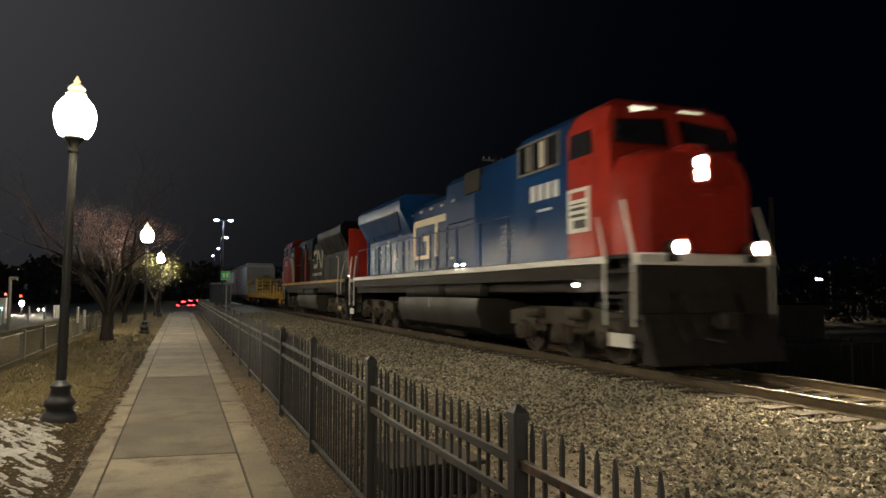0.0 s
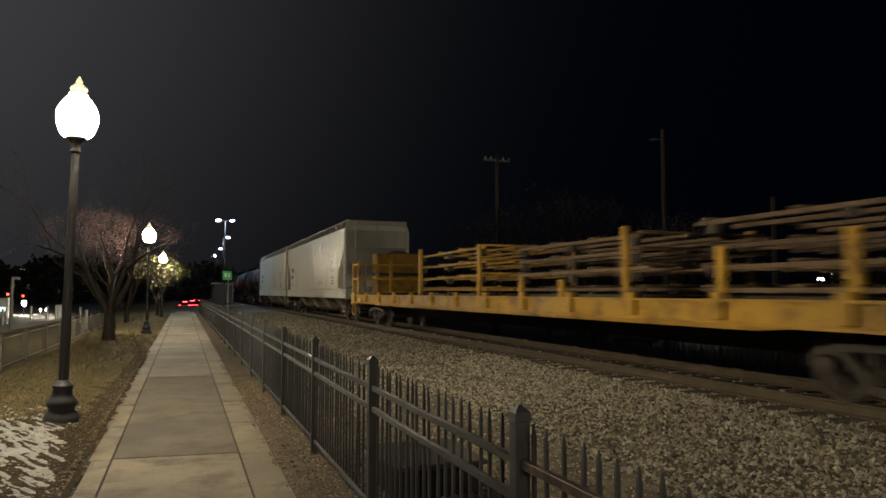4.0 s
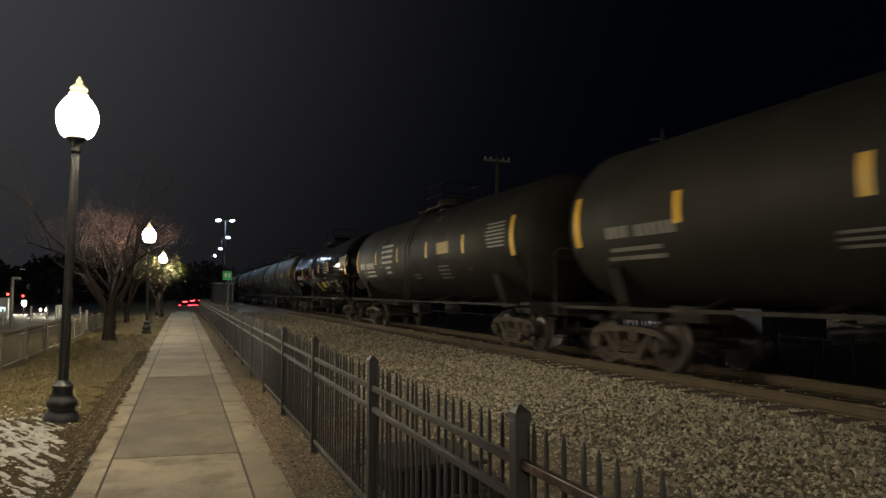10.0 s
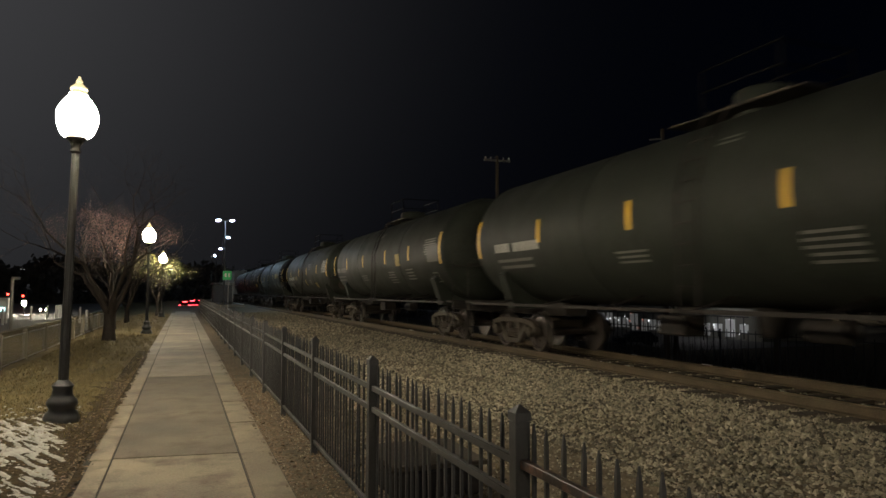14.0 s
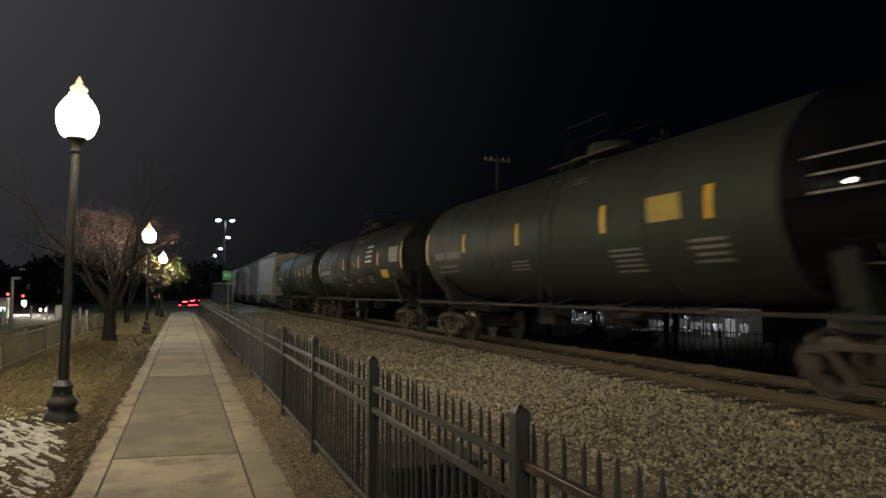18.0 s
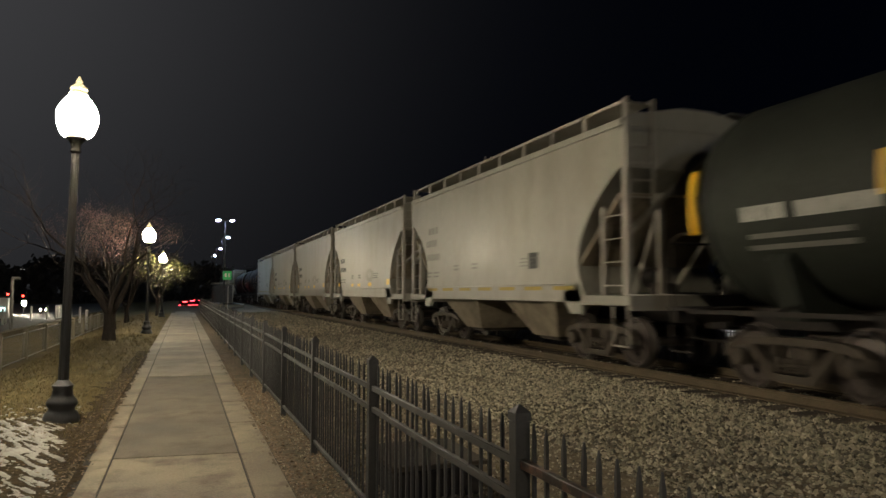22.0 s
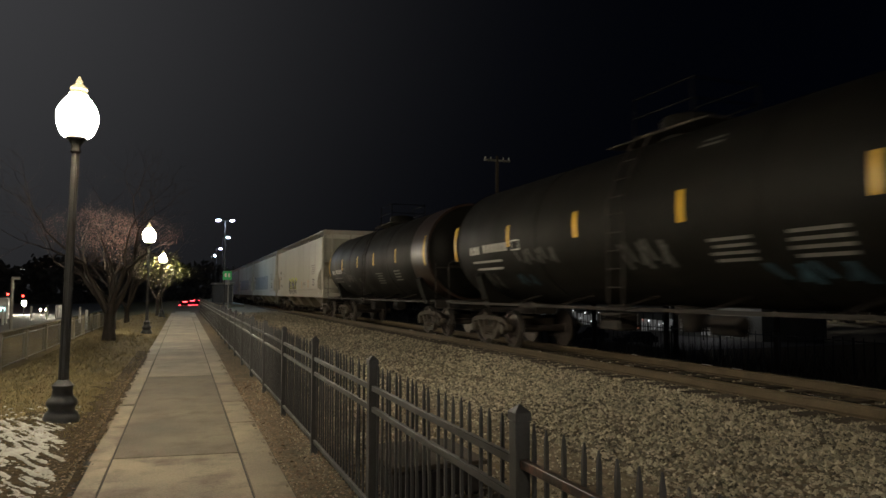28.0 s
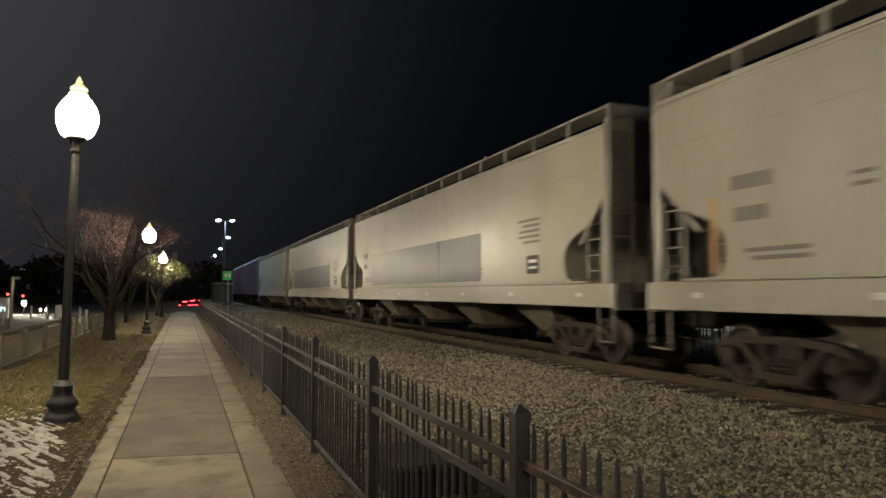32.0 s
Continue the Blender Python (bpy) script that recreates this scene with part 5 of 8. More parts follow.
# ---------- flat car with a load of frames ----------
def flat_car(L):
    car = thing("flat_car", "long yellow flat car with end railings", "flat car", "freight cars of the train")
    h = L / 2
    deck = Shape().box(-1.5, 1.5, -h + 0.55, h - 0.55, 1.12, 1.22, 0.01)
    part("deck", deck, TIE, car, "dark plank deck")
    for sx in (-1, 1):
        s = Shape().prism([(-h + 0.55, 1.24), (-h + 0.55, 0.92), (-h + 3.8, 0.90), (-h + 4.8, 0.82), (h - 4.8, 0.82), (h - 3.8, 0.90), (h - 0.55, 0.92), (h - 0.55, 1.24)], 0, sx * 1.42, sx * 1.52)
        for z in (0.87, 1.2):
            s.box(sx * 1.42, sx * 1.58, -h + 0.55, h - 0.55, z, z + 0.04)
        each("side_sill", s, YELLOW, car)
    part("centre_sill", Shape().box(-0.4, 0.4, -h + 0.55, h - 0.55, 0.45, 1.1, 0.02), BLACKSTEEL, car)
    for k in range(14):
        y = -h + 1.4 + (L - 2.8) * k / 13
        for sx in (-1, 1):
            part("stake_pocket", Shape().box(sx * 1.52, sx * 1.62, y - 0.1, y + 0.1, 0.95, 1.34, 0.01), YELLOW, car)
    for sgn in (-1, 1):
        part("end_sill", Shape().box(-1.52, 1.52, sgn * (h - 0.65), sgn * (h - 0.5), 0.78, 1.26, 0.02), YELLOW, car)
        st = Shape()
        for sx in (-1, 1):
            st.path([(sx * 1.5, sgn * (h - 0.7), 0.9), (sx * 1.5, sgn * (h - 0.7), 0.35), (sx * 1.5, sgn * (h - 1.2), 0.35), (sx * 1.5, sgn * (h - 1.2), 0.9)], 0.03)
        part("step", st, YELLOW, car)
        coupler(car, sgn * (h - 0.75), sgn)
        freight_truck(car, sgn * (h - 3.2))
    # end railing: a cross gate with three posts and short side rails back to the end posts
    yg, ye = h - 1.71, h - 0.72
    gate = Shape()
    for x, y in ((-1.45, yg), (0.0, yg), (1.45, yg), (-1.45, ye), (1.45, ye)):
        gate.box(x - 0.065, x + 0.065, y - 0.065, y + 0.065, 1.2, 2.73 if y == yg else 2.66, 0.012)
    each("railing_post", gate, YELLOW, car, "yellow square railing post")
    rails = Shape()
    for z in (1.94, 2.56):
        rails.box(-1.4, 1.4, yg - 0.035, yg + 0.035, z - 0.045, z + 0.045, 0.01)
        for x in (-1.45, 1.45):
            rails.box(x - 0.03, x + 0.03, yg + 0.07, ye - 0.07, z - 0.045, z + 0.045, 0.01)
    each("railing_bar", rails, YELLOW, car, "yellow flat railing bar")
    lit = Shape().box(-1.66, -1.62, h - 2.75, h - 2.35, 0.92, 1.08)
    each("reflector", lit, AMBER, car)
    # load: stacks of steel frames, each with long bars, cross bars and corner blocks
    def stack(y0, y1, levels, mat, label, step, lift, stakes):
        ld = part("frame_stack", Shape().box(-1.2, 1.2, y0 + 0.1, y1 - 0.1, 1.225, 1.30, 0.01), TIE, car, label)
        for k in range(levels):
            z = 1.32 + step * k
            fr = Shape()
            for x in (-1.32, -0.5, 0.5, 1.32):
                fr.box(x - 0.05, x + 0.05, y0 + random.uniform(-0.2, 0.2), y1 + random.uniform(-0.2, 0.2), z + 0.05, z + 0.12, 0.01)
            n = 4
            for j in range(n):
                y = y0 + 0.1 + (y1 - y0 - 0.2) * j / (n - 1)
                fr.box(-1.36, 1.36, y - 0.06, y + 0.06, z + 0.12, z + 0.17, 0.01)
            part("frame", fr, mat, ld, at=pose(0, 0, 0, random.gauss(0, 0.25) + lift * k, 0, 0))
            bl = Shape()
            for y in (y0 + 0.25, y1 - 0.25, (y0 + y1) / 2):
                for x in (-1.3, 1.3):
                    bl.box(x - 0.07, x + 0.07, y - 0.08, y + 0.08, z - 0.1, z + 0.05, 0.008)
            each("spacer", bl, TIE, ld)
        sp = Shape()
        for y, top in stakes:
            for x in (-1.42, 1.42):
                sp.box(x - 0.05, x + 0.05, y - 0.07, y + 0.07, 1.22, top, 0.01)
        each("stake", sp, YELLOW, ld)
    stack(-h + 0.95, -h + 6.0, 4, CARGO, "stack of rusty steel frames with yellow stakes", 0.33, 0.12, ((-h + 1.6, 1.75), (-h + 3.4, 2.1), (-h + 5.5, 2.0)))
    stack(-h + 7.4, -h + 12.1, 4, CARGO, "stack of rusty steel frames", 0.31, 0.05, ((-h + 7.8, 2.5), (-h + 10.0, 1.6), (-h + 11.8, 1.7)))
    stack(-h + 14.0, -h + 19.2, 4, OCHRE, "stack of dirty ochre steel frames", 0.37, 0.0, ((-h + 14.2, 2.6), (-h + 19.0, 2.75)))
    # two boxes behind the end railing
    cr = part("crate_stack", Shape().box(-0.6, 1.4, h - 1.6, h - 0.8, 1.22, 1.3, 0.01), TIE, car, "two yellow boxes stacked on the deck")
    lower = part("crate", Shape().box(-0.6, 1.42, h - 1.58, h - 0.78, 1.30, 2.08, 0.015), OCHRE, cr, "yellow slatted crate")
    for k in range(8):
        part("slat", Shape().box(-0.58, 1.40, h - 1.61, h - 1.58, 1.32 + 0.095 * k, 1.395 + 0.095 * k, 0.004), OCHRE, lower)
    part("dunnage", Shape().box(-0.5, 1.3, h - 1.5, h - 0.9, 2.085, 2.22, 0.01), TIE, cr, "dark timber between the boxes")
    upper = part("crate", Shape().box(-0.62, 1.45, h - 1.58, h - 0.78, 2.225, 3.08, 0.02), OCHRE, cr, "yellow closed box")
    each("batten", Shape().box(-0.62, -0.5, h - 1.61, h - 1.58, 2.25, 3.06).box(0.38, 0.44, h - 1.6, h - 1.58, 2.25, 3.06).box(1.33, 1.45, h - 1.61, h - 1.58, 2.25, 3.06), OCHRE, upper)
    part("tarpaulin", Shape().prism([(-0.1, 3.085), (0.25, 3.24), (0.7, 3.22), (0.85, 3.12), (1.3, 3.1), (1.45, 3.085)], 1, h - 1.5, h - 0.85), TIE, upper, "dark crumpled sheet")
    for k in range(6):
        y = h - 3.6 + 0.3 * k
        part("deck_grating", Shape().box(-1.1, 1.2, y, y + 0.24, 1.225, 1.30 + 0.03 * (k % 2), 0.008), TIE, car)
    return car


# ---------- locomotives ----------
PINKWHITE = material("faded_pinkish_lettering", (0.20, 0.085, 0.070), 0.6, vary=0.3, scale=4, bump=0.0)
DIMWIN = material("dim_grey_window_blind", (0.10, 0.095, 0.08), 0.6, vary=0.2, scale=3, bump=0.0)


def loco_truck_meshes():
    g = {}
    s = Shape()
    s.prism([(-2.35, 0.62), (-2.35, 0.95), (-1.2, 1.08), (1.2, 1.08), (2.35, 0.95), (2.35, 0.62), (1.95, 0.70), (1.35, 0.70), (1.0, 0.52), (0.55, 0.70), (-0.55, 0.70), (-1.0, 0.52), (-1.35, 0.70), (-1.95, 0.70)], 0, -0.09, 0.09)
    g["pedestal"] = Shape().box(-0.08, 0.08, -0.08, 0.08, 0.35, 0.68, 0.02).mesh("pedestal", TRUCKSTEEL)
    g["side"] = s.mesh("sideframe", TRUCKSTEEL)
    g["box"] = Shape().box(-0.14, 0.10, -0.22, 0.22, -0.2, 0.24, 0.05).lathe([(0.12, -0.2), (0.14, -0.14), (0.14, 0.0)], 12, (0, 0, 0), 0).mesh("axle_box", TRUCKSTEEL)
    sp = Shape()
    sp.lathe([(0.08, 0.35), (0.1, 0.4), (0.08, 0.45), (0.1, 0.5), (0.08, 0.55), (0.1, 0.6), (0.08, 0.66)], 8, (-0.04, 0, 0.2))
    g["spring"] = sp.mesh("spring", TRUCKSTEEL)
    g["beam"] = Shape().box(-1.0, 1.0, -2.0, 2.0, 0.72, 1.0, 0.03).mesh("truck", BLACKSTEEL)
    g["cyl"] = Shape().lathe([(0.12, -0.3), (0.13, -0.05), (0.13, 0.25), (0.05, 0.35)], 12, (-0.12, 0, 0), 1).mesh("brake_cylinder", TRUCKSTEEL)
    w = Shape().rod((-1.0, 0, 0), (1.0, 0, 0), 0.1, n=10)
    for sx in (-1, 1):
        prof = [(0.12, sx * 0.66), (0.40, sx * 0.70), (0.45, sx * 0.69), (0.54, sx * 0.69), (0.54, sx * 0.715), (0.51, sx * 0.73), (0.505, sx * 0.82), (0.44, sx * 0.825), (0.40, sx * 0.77), (0.14, sx * 0.81)]
        w.lathe(prof if sx > 0 else prof[::-1], 24, (0, 0, 0), 0)
        for k in range(5):
            a = k * 2 * math.pi / 5
            w.rod((sx * 0.78, 0.26 * math.cos(a), 0.26 * math.sin(a)), (sx * 0.82, 0.26 * math.cos(a), 0.26 * math.sin(a)), 0.045, n=6)
    g["wheelset"] = shine_tread(w.mesh("wheelset", WHEEL), 0.49)
    return g


LG = loco_truck_meshes()


def loco_truck(car, y):
    tr = part("truck", LG["beam"], None, car, "grimy three-axle locomotive truck", (0, y, ZR - ZC))
    for x in (-1.02, 1.02):
        r = 0 if x < 0 else 180
        part("sideframe", LG["side"], None, tr, at=(x, 0, 0))
        for yy in (-0.95, -0.7, 0.7, 0.95):
            part("spring", LG["spring"], None, tr, at=pose(x * 1.04, yy, 0, 0, 0, r))
        for yy in (-1.98, -1.38, -0.3, 0.3, 1.38, 1.98):
            part("pedestal", LG["pedestal"], None, tr, at=(x, yy, 0))
        for yy in (-1.68, 0, 1.68):
            part("axle_box", LG["box"], None, tr, at=pose(x * 1.04, yy, 0.51, 0, 0, r))
        for yy in (-0.9, 0.9):
            part("brake_cylinder", LG["cyl"], None, tr, at=pose(x * 1.08, yy, 0.95, 0, 0, r))
    for yy in (-1.68, 0.0, 1.68):
        ws = part("wheelset", LG["wheelset"], None, tr, "steel wheels on an axle", (0, yy, 0.51))
        WHEELS.setdefault(("loco", yy), []).append(ws)


LOW_PARTS = ("logo", "web_mark", "headlight", "lens", "ditch_light", "side_board", "board_bar", "board_shape", "vent_cover", "plough", "step_plate", "step_reflector", "end_rail", "corner_light", "fuel_tank", "sight_glass")


CAB_PARTS = ("cab", "cab_front_section", "cab_brow", "nose", "nose_door", "roof_overhang", "side_window", "window_frame", "window_blind", "windscreen", "side_windscreen", "number_board", "headlight_box", "roof_panel")


def raise_body(car):
    """Lifts deck, hood and cab to their height above the rail; what hangs low, lamps and marks keep their level."""
    for ob in car.children_recursive:
        if ob.type != "MESH" or ob.name.split(".")[0] in LOW_PARTS or ob.name.startswith("truck") or (ob.parent and ob.parent.name.startswith("truck")):
            continue
        for v in ob.data.vertices:
            z = v.co.z
            if z > 1.2:
                v.co.z = z + 0.13 * min(1.0, (z - 1.2) / 0.5) + max(0.0, z - 1.87) * (0.03 if ob.name.split(".")[0] in CAB_PARTS else 0.072)


def ribbon(sh, pts, w, x0, x1):
    """A band of even width along a bent line on a flat side, in one piece."""
    side = []
    n = len(pts)
    for k in range(n):
        p = Vector(pts[k])
        d0 = (p - Vector(pts[k - 1])).normalized() if k else (Vector(pts[1]) - p).normalized()
        d1 = (Vector(pts[k + 1]) - p).normalized() if k < n - 1 else d0
        t = (d0 + d1).normalized()
        m = Vector((-t.y, t.x)) * (w / 2 / max(0.5, t.dot(d0)))
        side.append((p + m, p - m))
    vs = []
    for a, b in side:
        vs += [(x0, a.x, a.y), (x0, b.x, b.y), (x1, a.x, a.y), (x1, b.x, b.y)]
    fs = [(0, 1, 3, 2), (4 * n - 4, 4 * n - 2, 4 * n - 1, 4 * n - 3)]
    for k in range(n - 1):
        i, j = 4 * k, 4 * k + 4
        fs += [(i, j, j + 1, i + 1), (i + 2, i + 3, j + 3, j + 2), (i, i + 2, j + 2, j), (i + 1, j + 1, j + 3, i + 3)]
    return sh.add(vs, fs)


def locomotive(L, livery, label, lit):
    """Six-axle road locomotive, cab towards -y. livery: hood, nose, sill, stripe, cab side, logo kind."""
    hood, nose, stripe, cabside, kind = livery
    car = thing("locomotive", label, "locomotive", "locomotives of the train")
    h = L / 2
    def Y(u):
        return -h + u - 1.0

    def R(d):
        return h - d
    cx = -1 if kind == 1 else 1      # the side that carries the marks
    frame_ = Shape().box(-1.2, 1.2, -h + 0.65, R(0.65), 1.3, 1.68, 0.02)
    part("underframe", frame_, BLACKSTEEL, car)
    for sx in (-1, 1):
        part("sill", Shape().box(sx * 1.45, sx * 1.56, Y(2.45), R(1.45), 1.73, 1.86, 0.01), stripe, car, "bright sill stripe")
        part("sill_skirt", Shape().box(sx * 1.40, sx * 1.5, Y(2.45), R(1.45), 1.5, 1.725), BLACKSTEEL, car)
    part("walkway_deck", Shape().box(-1.5, 1.5, -h + 0.65, R(0.65), 1.80, 1.875, 0.005), BLACKSTEEL, car)
    # hood, raised block behind the cab, flared radiator at the rear
    part("hood", Shape().prism([(-0.92, 1.87), (-0.92, 3.98), (-0.72, 4.18), (0.72, 4.18), (0.92, 3.98), (0.92, 1.87)], 1, Y(6.0), R(1.9)), hood, car)
    part("equipment_block", Shape().prism([(-1.12, 1.87), (-1.12, 4.2), (-0.9, 4.5), (0.9, 4.5), (1.12, 4.2), (1.12, 1.87)], 1, Y(6.25), Y(9.3)), hood, car)
    part("intake_block", Shape().prism([(-1.05, 3.2), (-1.05, 4.3), (-0.85, 4.5), (0.85, 4.5), (1.05, 4.3), (1.05, 3.2)], 1, Y(9.32), Y(11.65)), hood, car)
    part("intake_grille", Shape().box(-1.16, -1.05, Y(8.85), Y(9.94), 3.85, 4.42, 0.01), BLACKSTEEL, car, "dark air intake screen")
    y0, y1 = Y(15.35), R(1.75)
    rad = Shape().prism([(-0.95, 3.25), (-1.42, 4.05), (-1.42, 4.35), (-1.2, 4.55), (1.2, 4.55), (1.42, 4.35), (1.42, 4.05), (0.95, 3.25)], 1, y0, y1)
    part("radiator", rad, hood, car)
    gl = Shape()
    for sx in (-1, 1):
        gl.prism([(y0 + 0.35, 4.0), (y0 + 1.0, 3.4), (y1 - 0.7, 3.4), (y1 - 0.15, 4.0)], 0, 0, 0.03)
    k0 = len(gl.v) // 2
    gl.v = [(-(0.985 + 0.43 * (z - 3.3) / 0.75) - 0.02 - x, y, z) for x, y, z in gl.v[:k0]] + [((0.985 + 0.43 * (z - 3.3) / 0.75) + 0.02 + x, y, z) for x, y, z in gl.v[k0:]]
    part("radiator_grille", gl, material("dark_blue_screen", (0.006, 0.025, 0.075), 0.7, bump=0.3, grain=80, spec=0.1) if kind == 1 else LOCOBLACK, car, "dark slanted radiator grille")
    part("exhaust_stack", Shape().box(-0.3, 0.3, Y(12.2), Y(13.4), 4.15, 4.4, 0.03), BLACKSTEEL, car)
    for u in (15.9, 17.6, 19.3):
        if u < L - 1.8:
            part("roof_fan", Shape().lathe([(0.62, 4.54), (0.62, 4.62), (0.5, 4.63)], 20, (0, Y(u), 0)), BLACKSTEEL, car)
    # hood doors, with handles
    n = 13
    for k in range(n):
        ya = Y(11.1) + (L - 12.2) * k / n
        yb = ya + (L - 12.2) / n - 0.05
        for sx in (-1, 1):
            dr = part("hood_door", Shape().box(sx * 0.92, sx * 0.945, ya, yb, 2.0, 3.15, 0.008), hood, car)
            if sx < 0:
                part("latch", Shape().box(-0.975, -0.945, yb - 0.12, yb - 0.06, 2.55, 2.67, 0.005), PALE, dr)
    for k in range(6):
        part("louvre", Shape().box(-1.15, -1.12, Y(6.5), Y(7.6), 2.1 + 0.13 * k, 2.18 + 0.13 * k), hood, car)
    part("rear_wall", Shape().box(-1.0, 1.0, R(1.9), R(1.72), 1.87, 4.2, 0.03), RED if kind == 2 else hood, car)
    # cab and nose
    def N(u):
        return -h + u
    ring = [(-1.55, 1.87), (-1.55, 4.25), (-1.38, 4.60), (-1.05, 4.80), (1.05, 4.80), (1.38, 4.60), (1.55, 4.25), (1.55, 1.87)]
    part("cab", Shape().prism(ring, 1, N(2.66), N(4.95)), cabside, car)
    nn = len(ring)
    if kind == 1:
        part("cab_front_section", Shape().prism(ring, 1, N(1.72), N(2.65)), nose, car)
        fr = Shape()
        vs = [(x, N(1.72), z) for x, z in ring] + [(x * 0.94, N(1.16) if z < 2 else N(1.22 + 0.3 * max(0.0, z - 3.75)), min(z, 4.62)) for x, z in ring]
        fr.add(vs, [(k, (k + 1) % nn, nn + (k + 1) % nn, nn + k) for k in range(nn)] + [tuple(range(nn, 2 * nn))])
        part("cab_brow", fr, nose, car)
        lo = [(-1.5, 1.87), (-1.5, 3.2), (-1.3, 3.6), (-0.8, 3.78), (0.8, 3.78), (1.3, 3.6), (1.5, 3.2), (1.5, 1.87)]
        ns = Shape()
        vs = []
        for u, kx, kz in ((1.30, 1.0, 1.0), (0.95, 0.93, 0.985), (0.78, 0.80, 0.95), (0.74, 0.62, 0.90)):
            vs += [(x * kx, N(u), 1.87 + (z - 1.87) * kz) for x, z in lo]
        fs = []
        for j in range(3):
            fs += [(j * nn + k, j * nn + (k + 1) % nn, (j + 1) * nn + (k + 1) % nn, (j + 1) * nn + k) for k in range(nn)]
        fs.append(tuple(range(3 * nn, 4 * nn)))
        ns.add(vs, fs)
        part("nose", ns, nose, car)
        brow = 1.20
    else:
        # lower full-width nose ahead of an upright cab front
        part("cab_front_section", Shape().prism(ring, 1, N(1.80), N(2.65)), nose, car)
        lo = [(-1.5, 1.87), (-1.5, 3.68), (-1.42, 3.80), (-1.1, 3.86), (1.1, 3.86), (1.42, 3.80), (1.5, 3.68), (1.5, 1.87)]
        ns = Shape()
        vs = []
        for u, kx, kz in ((1.80, 1.0, 1.0), (0.72, 1.0, 0.985), (0.62, 0.985, 0.96), (0.56, 0.95, 0.93)):
            vs += [(x * kx, N(u), 1.87 + (z - 1.87) * kz) for x, z in lo]
        fs = []
        for j in range(3):
            fs += [(j * nn + k, j * nn + (k + 1) % nn, (j + 1) * nn + (k + 1) % nn, (j + 1) * nn + k) for k in range(nn)]
        fs.append(tuple(range(3 * nn, 4 * nn)))
        ns.add(vs, fs)
        part("nose", ns, nose, car, "low wide red nose")
        part("roof_overhang", Shape().prism([(-1.5, 4.52), (-1.38, 4.68), (-1.05, 4.86), (1.05, 4.86), (1.38, 4.68), (1.5, 4.52)], 1, N(1.6), N(5.0)), nose, car)
        brow = 1.76
    for sx in (-1, 1):
        wa, wz = (2.95, 3.78) if kind == 1 else (1.95, 3.72)
        wn = part("side_window", Shape().box(sx * 1.55, sx * 1.572, N(wa), N(wa + 1.75), wz, wz + 0.60, 0.01), GLASS, car, "dark cab side window")
        fr = Shape()
        for q0, q1, z0, z1 in ((-0.05, 1.80, -0.05, 0.0), (-0.05, 1.80, 0.60, 0.64), (-0.05, 0.0, 0.0, 0.6), (0.46, 0.52, 0.0, 0.6), (1.08, 1.14, 0.0, 0.6), (1.75, 1.80, 0.0, 0.6)):
            fr.box(sx * 1.572, sx * 1.585, N(wa + q0), N(wa + q1), wz + z0, wz + z1)
        each("window_frame", fr, DULLFRAME, wn)
        if kind == 1:
            part("window_blind", Shape().box(sx * 1.573, sx * 1.578, N(wa + 0.60), N(wa + 0.80), wz + 0.03, wz + 0.57), WINDOWLIT, wn)
            part("window_blind", Shape().box(sx * 1.573, sx * 1.578, N(wa + 1.22), N(wa + 1.4), wz + 0.03, wz + 0.57), DIMWIN, wn)
        wb = N(brow)
        lean = 1.0 if kind == 1 else 0.0
        ws = Shape().add([(sx * 0.2, wb, 3.88), (sx * 1.38, wb, 3.88), (sx * 1.30, wb + 0.15 * lean, 4.32), (sx * 0.2, wb + 0.18 * lean, 4.42), (sx * 0.2, wb + 0.1, 3.88), (sx * 1.38, wb + 0.1, 3.88), (sx * 1.30, wb + 0.1 + 0.15 * lean, 4.32), (sx * 0.2, wb + 0.1 + 0.18 * lean, 4.42)], [(0, 1, 2, 3), (7, 6, 5, 4), (0, 4, 5, 1), (1, 5, 6, 2), (2, 6, 7, 3), (3, 7, 4, 0)])
        part("windscreen", ws, GLASS, car, "dark windscreen pane")
        part("side_windscreen", Shape().prism([(N(1.75), 3.75), (N(2.55), 3.75), (N(2.5), 4.2), (N(1.8), 4.2)], 0, sx * 1.552, sx * 1.57), GLASS, car, "dark quarter window")
    nb = Shape()
    for sx in (-1, 1):
        nb.box(sx * 0.28, sx * 0.85, N(1.52), N(1.70), 4.52, 4.65, 0.02)
    each("number_board", nb, WINDOWLIT if not lit else glow("lit_number_board", (1.0, 0.95, 0.65), 1.3), car, "pale lit number boards")
    for z in (3.45, 3.68):
        hl = part("headlight", Shape().lathe([(0.135, 0.30), (0.135, 0.0), (0.115, 0.0), (0.10, 0.07)][::-1], 14, (0, N(0.61), z), 1), BLACKSTEEL, car, "twin round headlight")
        part("lens", Shape().lathe([(0.03, 0.0), (0.105, 0.004)], 14, (0, N(0.665), z), 1), BEAM if lit else WINDOWLIT, hl, "glowing lens" if lit else "dull lens")
    part("headlight_box", Shape().box(-0.24, 0.24, N(0.72), N(1.2), 3.26, 3.84, 0.05), nose, car)
    for sx in (-1, 1):
        dl = part("ditch_light", Shape().lathe([(0.14, 0.26), (0.14, 0.0), (0.12, 0.0), (0.10, 0.07)][::-1], 14, (sx * 0.87, N(0.16), 2.10), 1).box(sx * 0.87 - 0.05, sx * 0.87 + 0.05, N(0.26), N(0.55), 1.86, 1.98), BLACKSTEEL, car, "round ditch light")
        part("lens", Shape().lathe([(0.03, 0.0), (0.105, 0.004)], 14, (sx * 0.87, N(0.215), 2.10), 1), BEAM if lit else WINDOWLIT, dl, "glowing lens" if lit else "dull lens")
